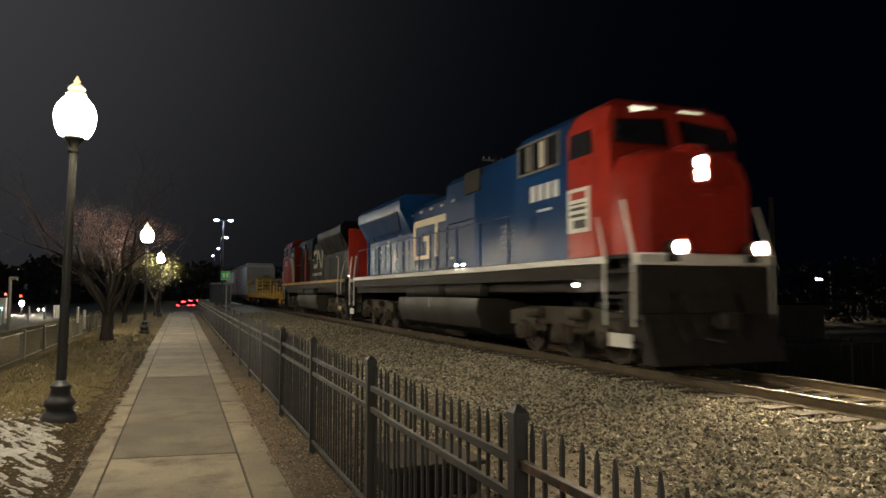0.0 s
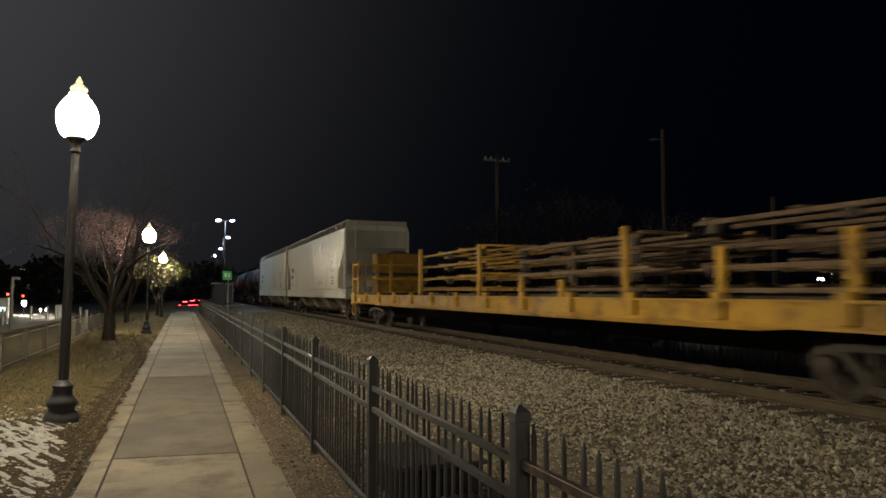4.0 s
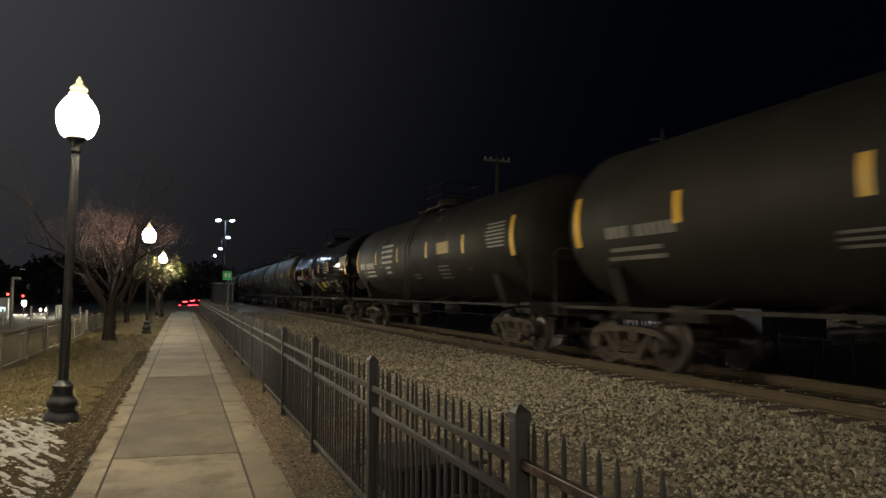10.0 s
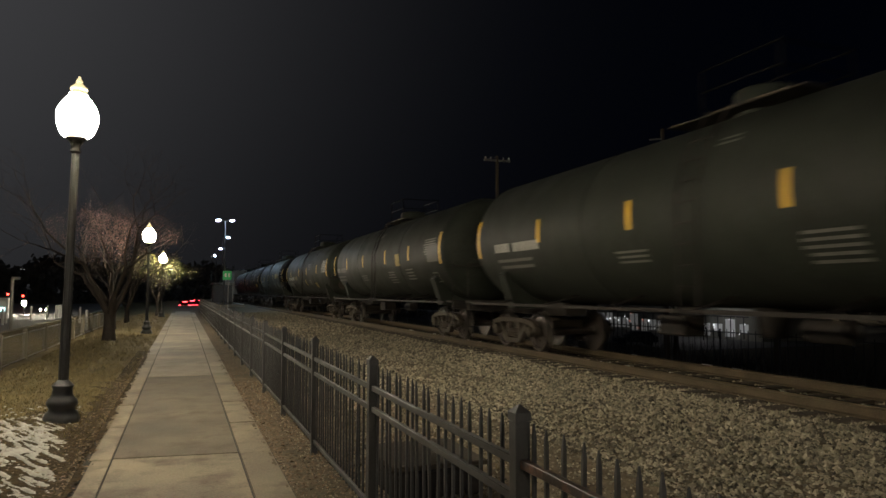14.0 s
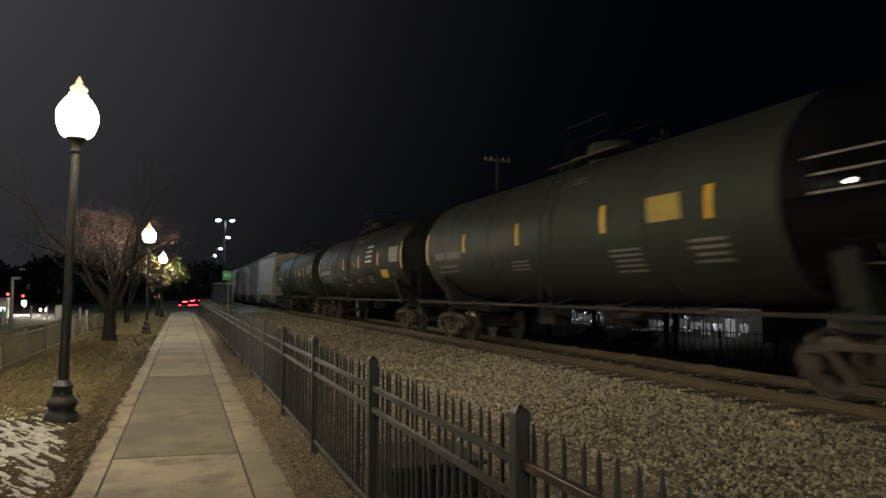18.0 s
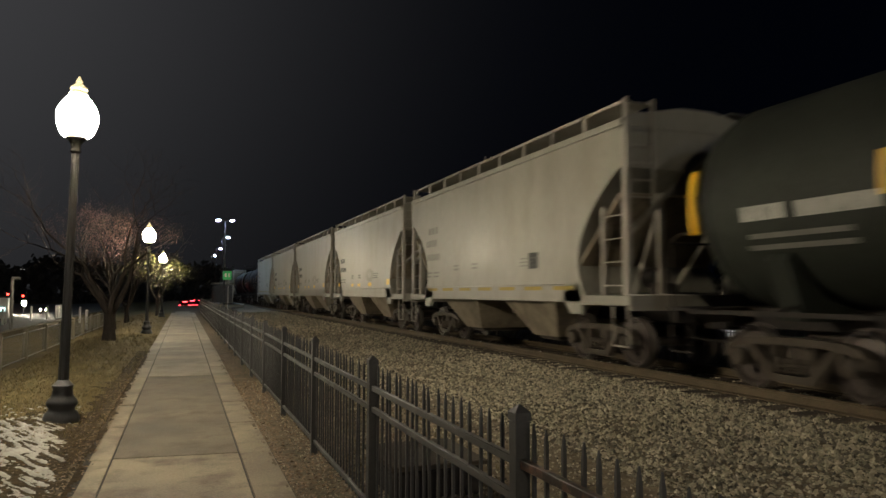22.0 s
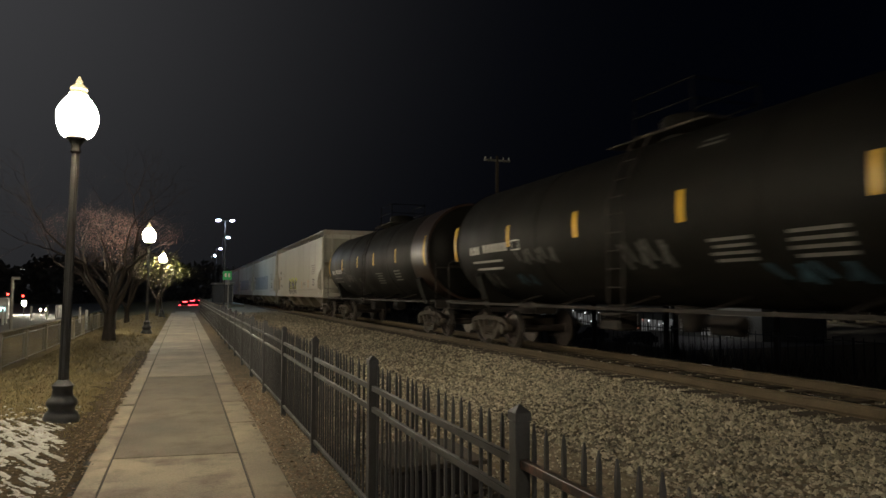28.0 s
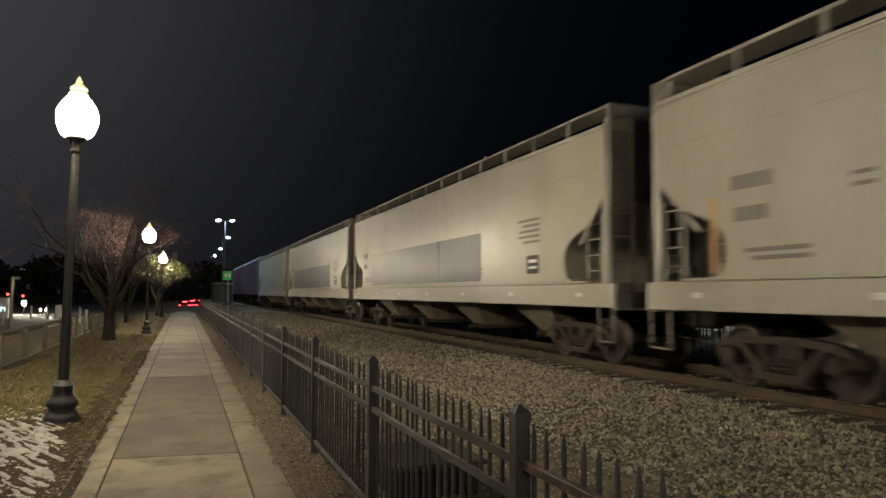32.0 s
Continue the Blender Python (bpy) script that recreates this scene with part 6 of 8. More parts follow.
    part("nose_door", Shape().box(-0.32, 0.32, N(0.70), N(0.75), 1.95, 2.95, 0.02), nose, car)
    # ends: plates, plough, steps, handrails
    for sgn, u0 in ((-1, -h + 0.6), (1, h - 0.6)):
        e = u0
        part("anticlimber", Shape().box(-1.5, 1.5, e - 0.12, e + 0.12, 1.68, 1.88, 0.03), stripe if kind == 1 else BLACKSTEEL, car)
        part("end_plate", Shape().box(-1.45, 1.45, e - 0.06, e + 0.06, 0.95, 1.68, 0.02), BLACKSTEEL, car)
        part("plough", Shape().prism([(e + sgn * 0.45, 0.12), (e + sgn * 0.05, 0.12), (e + sgn * 0.02, 0.95), (e + sgn * 0.12, 0.95)], 0, -1.4, 1.4), BLACKSTEEL, car)
        coupler(car, e - sgn * 0.1, sgn)
        se = e - sgn * (0.36 if kind == 2 else 0.0)
        inn = se - sgn * 0.84
        for sx in (-1, 1):
            st = Shape()
            for k, z in enumerate((0.42, 0.82, 1.22, 1.58)):
                st.box(sx * 1.50, sx * 1.15, min(se, inn), max(se, inn), z, z + 0.05)
            st.box(sx * 1.18, sx * 1.14, min(se, inn), max(se, inn), 0.4, 1.85)
            part("steps", st, BLACKSTEEL, car, "stepwell with metal treads")
            if kind == 1:
                part("step_plate", Shape().box(sx * 1.52, sx * 1.50, min(e, inn) + 0.08, max(e, inn) - 0.08, 0.38, 0.62, 0.005), WHITE, car, "pale lit step edge")
                for yy in (e, inn):
                    part("handrail", Shape().path([(sx * 1.53, yy, 0.75), (sx * 1.53, yy, 1.9), (sx * 1.50, yy - sgn * 0.30, 2.75)], 0.03, 8), WHITE, car, "pale tubular handrail")
            else:
                part("step_plate", Shape().box(sx * 1.52, sx * 1.50, min(se, inn), max(se, inn), 0.49, 0.70, 0.005), DULLCREAM, car, "dull cream step edge")
                part("step_reflector", Shape().box(sx * 1.525, sx * 1.521, se - sgn * 0.02, se - sgn * 0.40, 0.53, 0.66), AMBER, car, "amber reflective plate")
                part("end_rail", Shape().path([(sx * 1.53, inn, 0.84), (sx * 1.53, inn, 2.03), (sx * 1.53, inn + sgn * 0.10, 2.20), (sx * 1.52, inn + sgn * 0.13, 2.92), (sx * 1.52, inn + sgn * 0.02, 3.05), (sx * 1.51, inn - sgn * 0.34, 3.12)], 0.032, 8), PALE, car, "pale bent handrail")
                part("end_rail", Shape().path([(sx * 1.53, se - sgn * 0.11, 1.30), (sx * 1.53, se - sgn * 0.06, 2.10), (sx * 1.50, se + sgn * 0.58, 2.82), (sx * 1.46, se + sgn * 0.70, 2.88)], 0.028, 8), PALE, car, "pale leaning handrail")
                part("end_stripe", Shape().box(sx * 1.44, sx * 1.56, min(e - sgn * 0.22, e + sgn * 0.14), max(e - sgn * 0.22, e + sgn * 0.14), 1.73, 1.85, 0.01), stripe, car, "bright sill stripe")
            part("hose_rack", Shape().path([(sx * 0.6, e + sgn * 0.1, 1.3), (sx * 0.62, e + sgn * 0.25, 0.9), (sx * 0.5, e + sgn * 0.3, 0.55)], 0.03).path([(sx * 0.75, e + sgn * 0.1, 1.3), (sx * 0.78, e + sgn * 0.25, 0.85), (sx * 0.65, e + sgn * 0.3, 0.5)], 0.03), BLACKSTEEL, car)
    for sx in (-1, 1):
        hr = Shape()
        x = sx * 1.5
        m = 9
        for k in range(m + 1):
            y = Y(6.4) + (L - 7.6) * k / m
            hr.rod((x, y, 1.87), (x, y, 2.95), 0.018, n=6)
        hr.path([(x, Y(6.4), 2.93), (x, R(2.2), 2.93)], 0.018)
        part("side_handrail", hr, BLACKSTEEL if kind == 2 else hood, car)
    # fuel tank and gear below the frame
    ft = Shape().prism([(-1.42, 1.18), (-1.46, 0.85), (-1.30, 0.40), (-0.95, 0.24), (0.95, 0.24), (1.30, 0.40), (1.46, 0.85), (1.42, 1.18)], 1, Y(8.4), Y(15.4))
    part("fuel_tank", ft, TANKGREYF, car, "dusty grey fuel tank with rounded bottom")
    for z, x in ((1.36, -1.3), (1.36, 1.3)):
        each("air_reservoir", Shape().lathe([(0.05, -1.6), (0.16, -1.55), (0.16, 1.55), (0.05, 1.6)], 14, (x, Y(12.8), z), 1).lathe([(0.05, -1.3), (0.15, -1.25), (0.15, 1.25), (0.05, 1.3)], 14, (x, Y(9.5), z), 1), BLACKSTEEL, car)
    loco_truck(car, -h + 3.75)
    loco_truck(car, R(3.75))
    # livery marks
    lg = Shape()

    def plate(sh, x, ya, yb, za, zb):
        sh.box(cx * x, cx * (x + 0.014), ya, yb, za, zb)
        return sh
    if kind == 1:
        for ya, yb, za, zb in ((10.96, 14.0, 3.60, 3.83), (13.92, 14.15, 2.60, 3.60), (12.74, 14.05, 2.47, 2.60), (12.5, 12.74, 2.47, 3.08), (12.5, 13.08, 3.08, 3.28), (11.66, 11.92, 2.50, 3.60)):
            plate(lg, 0.95, N(ya), N(yb), za, zb)
        lg.prism([(N(14.0), 3.60), (N(14.15), 3.60), (N(14.15), 3.70), (N(14.0), 3.83)], 0, cx * 0.95, cx * 0.964)
        part("logo", lg, LOGO, car, "large ivory angular railway emblem")
        each("number", blocks(Shape(), -1.553, N(3.0), 3.08, 1.3, 0.32, 4), WHITE, car, "white block numerals as bars")
        each("number_line", bars(Shape(), -1.553, N(3.3), 2.9, 0.6, 0.09, 1), WHITE, car)
        pan = part("side_board", Shape().box(-1.575, -1.553, N(1.85), N(2.62), 2.48, 3.34, 0.006), WHITE, car, "white panel with dark shapes")
        each("board_bar", Shape().box(-1.582, -1.576, N(1.95), N(2.4), 2.56, 2.72).box(-1.582, -1.576, N(1.95), N(2.52), 2.78, 2.84).box(-1.582, -1.576, N(1.95), N(2.52), 2.91, 2.97).box(-1.582, -1.576, N(1.95), N(2.52), 3.02, 3.05), INK, pan)
        part("board_shape", Shape().box(-1.582, -1.576, N(1.95), N(2.5), 3.12, 3.27), RED, pan)
        for u, z, x in ((8.5, 1.95, -1.2), (8.05, 1.95, -1.2), (2.6, 1.42, -1.42)):
            part("walkway_light", Shape().lathe([(0.026, -0.03), (0.03, 0.0), (0.018, 0.03)], 10, (x if x < -1.3 else -1.57, N(u), z), 0), glow("lit_walkway_lamp", (1.0, 0.93, 0.78), 130.0), car, "small glowing walkway lamp")
        vc = Shape()
        for u, z in ((14.5, 4.05), (13.5, 4.08), (12.45, 4.08), (11.45, 4.08)):
            vc.box(-0.97, -0.90, N(u - 0.25), N(u - 0.05), z, z + 0.08)
        vc.box(-1.16, -1.12, N(9.72), N(9.95), 4.04, 4.12).box(-1.16, -1.12, N(9.8), N(10.0), 2.33, 2.40)
        each("vent_cover", vc, WHITE, car, "small pale lifting lug")
        st = Shape()
        for u, z, w, hh in ((17.9, 3.35, 0.18, 0.12), (17.3, 2.95, 0.12, 0.22), (18.4, 2.75, 0.16, 0.10), (17.0, 3.28, 0.14, 0.05), (15.6, 3.25, 0.3, 0.06), (16.2, 2.4, 0.1, 0.1)):
            st.box(-0.965, -0.946, N(u), N(u + w), z, z + hh)
        each("sticker", st, WHITE, car, "small pale notice")
        part("sight_glass", Shape().lathe([(0.14, 0.0), (0.14, 0.02), (0.10, 0.03)], 14, (-1.50, N(10.95), 1.02), 0), PALE, car, "pale round disc on the fuel tank")
    else:
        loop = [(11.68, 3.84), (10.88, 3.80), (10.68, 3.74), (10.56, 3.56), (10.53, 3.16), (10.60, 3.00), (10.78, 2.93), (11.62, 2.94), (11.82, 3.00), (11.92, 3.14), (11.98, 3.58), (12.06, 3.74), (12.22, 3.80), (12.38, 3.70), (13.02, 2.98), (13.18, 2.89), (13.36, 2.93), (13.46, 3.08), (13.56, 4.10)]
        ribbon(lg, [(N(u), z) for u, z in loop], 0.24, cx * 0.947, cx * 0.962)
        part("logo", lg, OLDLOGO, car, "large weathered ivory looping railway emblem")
        for k in range(9):
            part("web_mark", plate(Shape(), 0.946, N(10.3 + 0.34 * k), N(10.53 + 0.34 * k), 2.36, 2.54), PALE, car, "small pale lettering as a bar")
        for k in range(4):
            part("number", plate(Shape(), 1.552, N(2.25 + 0.30 * k), N(2.50 + 0.30 * k), 3.0, 3.38), PINKWHITE, car, "faded pinkish block numeral as a bar")
        part("side_cabinet", Shape().box(-1.53, 1.53, N(4.96), N(6.76), 1.88, 4.1, 0.02), RED2, car)
        part("cabinet_black", Shape().prism([(N(5.92), 3.46), (N(6.78), 2.62), (N(6.78), 4.12), (N(4.98), 4.12), (N(4.98), 3.46)], 0, 1.532, 1.545), LOCOBLACK, car, "black panel over the cream stripe")
        part("side_stripe", Shape().prism([(N(4.6), 3.49), (N(5.9), 3.49), (N(6.75), 2.66), (N(6.75), 1.9), (N(6.05), 1.9), (N(5.55), 2.82)], 0, 1.55, 1.575), DULLCREAM, car, "cream diagonal stripe")
        part("cream_patch", Shape().prism([(N(5.2), 3.55), (N(5.25), 3.78), (N(6.4), 3.78), (N(6.5), 3.52)], 0, 1.55, 1.575), DULLCREAM, car, "cream patch below the roof")
        part("roof_panel", Shape().prism([(N(4.22), 3.54), (N(4.96), 3.54), (N(4.96), 4.36), (N(4.22), 4.36)], 0, 1.552, 1.566), LOCOBLACK, car, "black panel behind the cab window")
        gr = Shape()
        for k in range(11):
            gr.box(1.146, 1.16, N(6.9), N(7.95), 2.05 + 0.13 * k, 2.10 + 0.13 * k)
        each("grille_bar", gr, LOCOBLACK, car)
        part("corner_light", Shape().lathe([(0.035, -0.03), (0.042, 0.0), (0.022, 0.05)], 12, (1.18, R(0.70), 2.14), 0), glow("lit_corner_lamp", (1.0, 0.93, 0.82), 22.0), car, "small glowing corner light")
        part("cab_grille", Shape().box(1.12, 1.145, N(6.85), N(8.0), 2.0, 3.5, 0.01), LOCOBLACK, car)
        part("red_panel", Shape().box(0.93, 1.155, N(8.3), N(9.05), 1.9, 3.9), RED2, car, "red hood panel")
        for k in range(5):
            part("louvre", plate(Shape(), 1.552, N(2.82), N(3.22), 2.24 + 0.085 * k, 2.285 + 0.085 * k), INK, car, "dark louvre slit")
        part("grab_line", plate(Shape(), 1.552, N(2.4), N(4.05), 2.79, 2.83), INK, car, "thin dark ledge")
        for z in (3.1, 2.62):
            part("grab_iron", plate(Shape(), 1.552, N(4.25), N(4.5), z, z + 0.04), INK, car)
    raise_body(car)
    return car


# ---------- the train, from its head to its tail ----------
TRAIN = []      # car and the place of its middle along the track at the start


def couple(car, head, tail):
    TRAIN.append((car, (head + tail) / 2))
    return car


STREAKS = ((2.2, 1.56, 2.6, 0.12), (18.08, 1.57, 2.58, 0.13), (15.05, 1.6, 2.07, 0.16), (5.15, 1.57, 2.04, 0.14), (7.5, 1.57, 1.95, 0.12), (10.1, 1.57, 1.85, 0.1), (12.7, 1.57, 1.8, 0.1))
couple(locomotive(22.3, (BLUE, RED, WHITE, BLUE, 1), "blue locomotive with a red nose and white sill stripe, headlights lit", True), 9.15, 31.45)
l2 = locomotive(22.3, (LOCOBLACK, RED2, YELLOW, RED2, 2), "black locomotive with a red cab and yellow sill stripe", False)
couple(l2, 31.65, 53.95)
couple(flat_car(29.0), 54.0, 83.0)
couple(big_hopper(20.2, CREAM, "cream four-bay covered hopper car with faded orange stripes", apex=3.55, streaks=STREAKS), 83.0, 103.25)
couple(big_hopper(19.6, CREAM, "cream four-bay covered hopper car with sloped ends", stencil=0, apex=3.55, slim=True, streaks=((1.5, 2.0, 2.9, 0.18), (6.2, 1.6, 2.2, 0.16), (10.0, 1.55, 2.2, 0.16), (13.5, 1.6, 2.0, 0.12))), 103.25, 122.9)
TANKS = [(123.0, 141.05, TANKBROWN, 1, "dusty brown-black tank car with amber strips and yellow panels", None),
         (141.05, 159.1, TANKBROWN, 0, "dusty brown-black tank car with white stencils and a yellow panel", None),
         (159.1, 177.1, TANKBLACK, 2, "glossy black tank car with white stencils and yellow panels", None),
         (177.1, 195.9, TANKGREY, 1, "grey-green tank car with amber strips", None),
         (195.9, 213.4, TANKGREY, 1, "grey-green tank car with amber strips", None),
         (213.4, 231.2, TANKGREY, 2, "grey-green tank car with faded lemon and black panels", None),
         (231.2, 249.6, TANKGREY, 1, "grey tank car with a glossy black end band", (-8.4, -5.9)),
         (249.6, 268.0, TANKBROWN, 1, "dark tank car with white data panels and a yellow panel", None),
         (268.0, 286.2, TANKGREY, 1, "grey-green tank car beside a cream hopper car", None),
         (350.4, 368.4, TANKDARK, 3, "dark graffiti-marked tank car with amber strips", None),
         (368.4, 386.2, TANKDARK, 3, "dark tank car with a rust-brown end band", (-7.7, -6.1))]
HOPPERS = [(286.2, 299.1, CREAM2, 2), (299.1, 311.7, CREAM2, 1), (311.7, 324.5, CREAM2, 1), (324.5, 337.3, CREAM2, 1), (337.3, 350.3, CREAM2, 2)]
for y0, y1, paint, style, lab, band in TANKS:
    couple(tank_car(y1 - y0, paint, lab, style, band, MARKS[y0]), y0, y1)
for y0, y1, paint, lo in HOPPERS:
    couple(small_hopper(y1 - y0, paint, "warm grey two-bay covered hopper car with arched end openings", lo), y0, y1)
SPRAY = material("black_spray_paint", (0.015, 0.014, 0.018), 0.7, vary=0.2, scale=4, bump=0.0)
ACID = material("yellow_green_spray_paint", (0.42, 0.45, 0.10), 0.7, vary=0.3, scale=4, bump=0.0)
VIOLET = material("faint_violet_spray_paint", (0.25, 0.25, 0.36), 0.7, vary=0.3, scale=4, bump=0.0)


def graffiti(car, y0, z0, width, height):
    """Sprayed word: jagged dark letters, each leaning its own way, over a yellow-green and a violet outline."""
    word = "KAYAK"
    step = width / len(word)
    for k, ch in enumerate(word):
        for mat, dx, dy, dz, grow_, nm in ((VIOLET, 0.006, 0.10, 0.02, 1.16, "violet_halo"), (ACID, 0.009, -0.03, 0.07, 1.08, "yellow_halo"), (SPRAY, 0.012, 0, 0, 1.0, "letter")):
            cu = bpy.data.curves.new(nm, "FONT")
            cu.body = ch
            cu.size = height * 1.30 * grow_
            cu.offset = 0.055 if nm == "letter" else 0.10
            cu.extrude = 0.001
            cu.align_x = "CENTER"
            cu.materials.append(mat)
            ob = new(nm, cu)
            ob.parent = car
            lean = (-10, 6, -4, 8, -7)[k]
            ob.matrix_basis = Matrix.Translation((-1.584 - dx, y0 - step * (k + 0.5) + dy, z0 + dz + (0.05, 0, 0.08, 0.02, 0.05)[k])) @ pose(0, 0, 0, 90, 0, -90) @ pose(0, 0, 0, 0, 0, lean)


kayak_car = couple(big_hopper(20.4, CREAM, "cream covered hopper car with spray-painted letters low on its side", stencil=1, streaks=((7.62, 1.6, 2.06, 0.16), (5.2, 1.62, 2.12, 0.17), (18.4, 1.6, 2.7, 0.10))), 386.2, 406.6)
graffiti(kayak_car, 3.14, 1.28, 3.5, 0.88)
couple(big_hopper(20.8, CREAM, "cream covered hopper car with a glossy grey patch", stencil=1, panel=(6.3, 17.2, 1.62, 2.85)), 406.6, 427.5)
couple(big_hopper(20.4, CREAM, "cream covered hopper car with a grey patch", stencil=1, panel=(5.0, 17.0, 1.62, 2.80)), 427.5, 447.9)
couple(big_hopper(21.2, CREAM2, "pale grey covered hopper car", panel=(6.0, 12.0, 1.6, 2.4)), 447.9, 469.1)


def box_car(L, label):
    """Tall closed car, yellow end wall, dark ribbed side."""
    car = thing("box_car", label, "box car", "freight cars of the train")
    h = L / 2
    DARKSIDE = material("dusky_violet_car_paint", (0.10, 0.085, 0.12), 0.5, vary=0.2, scale=0.8, grain=14, bump=0.03, dirt=(0.05, 0.04, 0.04), dirt_amount=0.5)
    part("body", Shape().prism([(-1.55, 1.1), (-1.55, 4.75), (-1.2, 5.1), (1.2, 5.1), (1.55, 4.75), (1.55, 1.1)], 1, -h + 0.6, h - 0.6), DARKSIDE, car)
    for sgn in (-1, 1):
        part("end_wall", Shape().prism([(-1.52, 1.1), (-1.52, 4.72), (-1.18, 5.06), (1.18, 5.06), (1.52, 4.72), (1.52, 1.1)], 1, sgn * (h - 0.6), sgn * (h - 0.52)), YELLOW, car, "yellow end wall")
        for x in (-1.0, -0.35, 0.35, 1.0):
            part("end_rib", Shape().box(x - 0.06, x + 0.06, sgn * (h - 0.52), sgn * (h - 0.44), 1.2, 4.9, 0.01), YELLOW, car)
        coupler(car, sgn * (h - 0.75), sgn)
        freight_truck(car, sgn * (h - 2.6))
    for k in range(16):
        y = -h + 1.2 + (L - 2.4) * k / 15
        part("side_rib", Shape().box(-1.60, -1.55, y - 0.06, y + 0.06, 1.2, 4.7, 0.01), DARKSIDE, car)
    part("centre_sill", Shape().box(-0.4, 0.4, -h + 0.5, h - 0.5, 0.7, 1.1, 0.02), BLACKSTEEL, car)
    return car


couple(box_car(21.0, "tall dusky box car with a yellow end wall"), 469.1, 490.1)
couple(box_car(21.0, "tall dusky box car with a yellow end wall"), 490.1, 511.1)

# ---------- loose stones, leaves, grass and snow ----------
def island_material(name, lo, hi, rough):
    m = bpy.data.materials.new(name)
    m.use_nodes = True
    n, l = m.node_tree.nodes, m.node_tree.links
    b = n["Principled BSDF"]
    g = n.new("ShaderNodeNewGeometry")
    mx = n.new("ShaderNodeMix")
    mx.data_type = "RGBA"
    l.new(g.outputs["Random Per Island"], mx.inputs[0])
    mx.inputs[6].default_value, mx.inputs[7].default_value = (*lo, 1), (*hi, 1)
    co = n.new("ShaderNodeTexCoord")
    nz = n.new("ShaderNodeTexNoise")
    nz.inputs["Scale"].default_value = 60
    l.new(co.outputs["Object"], nz.inputs["Vector"])
    mr = n.new("ShaderNodeMapRange")
    l.new(nz.outputs[0], mr.inputs[0])
    mr.inputs[3].default_value, mr.inputs[4].default_value = 0.6, 1.4
    sc = n.new("ShaderNodeVectorMath")
    sc.operation = "SCALE"
    l.new(mx.outputs[2], sc.inputs[0])
    l.new(mr.outputs[0], sc.inputs["Scale"])
    l.new(sc.outputs[0], b.inputs["Base Color"])
    b.inputs["Roughness"].default_value = rough
    return m


STONE = island_material("crushed_stone", (0.030, 0.026, 0.018), (0.35, 0.31, 0.22), 0.85)
LEAVES = island_material("fallen_leaves", (0.035, 0.024, 0.015), (0.17, 0.115, 0.062), 0.8)
STRAW = island_material("dry_grass_blades", (0.05, 0.040, 0.018), (0.165, 0.130, 0.058), 0.95)
TWIG = island_material("dark_twigs", (0.026, 0.020, 0.018), (0.085, 0.060, 0.052), 0.9)
BLOSSOM = island_material("pink_tinged_buds", (0.12, 0.065, 0.06), (0.30, 0.16, 0.145), 0.8)
FOLIAGE = island_material("yellow_green_foliage", (0.022, 0.024, 0.008), (0.08, 0.078, 0.02), 0.8)


def scatter_stones():
    rng = np.random.default_rng(4)
    vs, fs = [], []
    octa = np.array([(1, 0, 0), (-1, 0, 0), (0, 1, 0), (0, -1, 0), (0, 0, 1), (0, 0, -1)], float)
    tri = [(0, 2, 4), (2, 1, 4), (1, 3, 4), (3, 0, 4), (2, 0, 5), (1, 2, 5), (3, 1, 5), (0, 3, 5)]
    zones = [(2.2, 7.85, -5.0, 0.5, 5000, 0.014, 0.045), (8.1, 9.3, -8, 0, 700, 0.025, 0.045), (3.9, 7.85, 0.4, 12, 24000, 0.014, 0.040), (1.7, 4.2, 0.2, 12, 9000, 0.008, 0.024), (2.0, 7.85, 12, 26, 15000, 0.018, 0.045),
             (2.6, 7.85, 26, 60, 8000, 0.025, 0.05), (8.1, 9.3, 0, 25, 2600, 0.025, 0.045), (9.6, 11.5, 0, 20, 2200, 0.025, 0.045), (5.6, 7.85, 1, 16, 8000, 0.022, 0.05), (0.95, 1.9, 1.5, 14, 6000, 0.006, 0.017)]
    for x0, x1, y0, y1, count, s0, s1 in zones:
        xs, ys = rng.uniform(x0, x1, count), rng.uniform(y0, y1, count)
        for x, y in zip(xs, ys):
            s = rng.uniform(s0, s1)
            p = octa * (s * rng.uniform(0.6, 1.25, (6, 1))) * (1, rng.uniform(0.6, 1.0), rng.uniform(0.5, 0.9)) + rng.normal(0, s * 0.18, (6, 3))
            a = rng.uniform(0, 6.28)
            c, sn = math.cos(a), math.sin(a)
            k = len(vs)
            z = surf(x, y) + s * 0.25
            vs += [(x + c * q[0] - sn * q[1], y + sn * q[0] + c * q[1], z + q[2]) for q in p]
            fs += [(k + i, k + j, k + m) for i, j, m in tri]
    quick("ballast", vs, fs, STONE, "loose grey-brown crushed stone beside the rails", "ballast", "stuff")


def scatter_flat(name, mat, label, category, zones, seed, size, lift=0.004, curl=0.4):
    rng = np.random.default_rng(seed)
    vs, fs = [], []
    for x0, x1, y0, y1, count in zones:
        for _ in range(count):
            x, y = rng.uniform(x0, x1), rng.uniform(y0, y1)
            s = size * rng.uniform(0.5, 1.3)
            a = rng.uniform(0, 6.28)
            c, sn = math.cos(a) * s, math.sin(a) * s
            z = surf(x, y) + lift + rng.uniform(0, s * 0.5)
            k = len(vs)
            t = [rng.uniform(-curl, curl) * s for _ in range(3)]
            vs += [(x - c, y - sn, z), (x + sn * 0.45, y - c * 0.45, z + t[0]), (x + c, y + sn, z + abs(t[1])), (x - sn * 0.45, y + c * 0.45, z + t[2])]
            fs.append((k, k + 1, k + 2, k + 3))
    return quick(name, vs, fs, mat, label, category, "stuff")


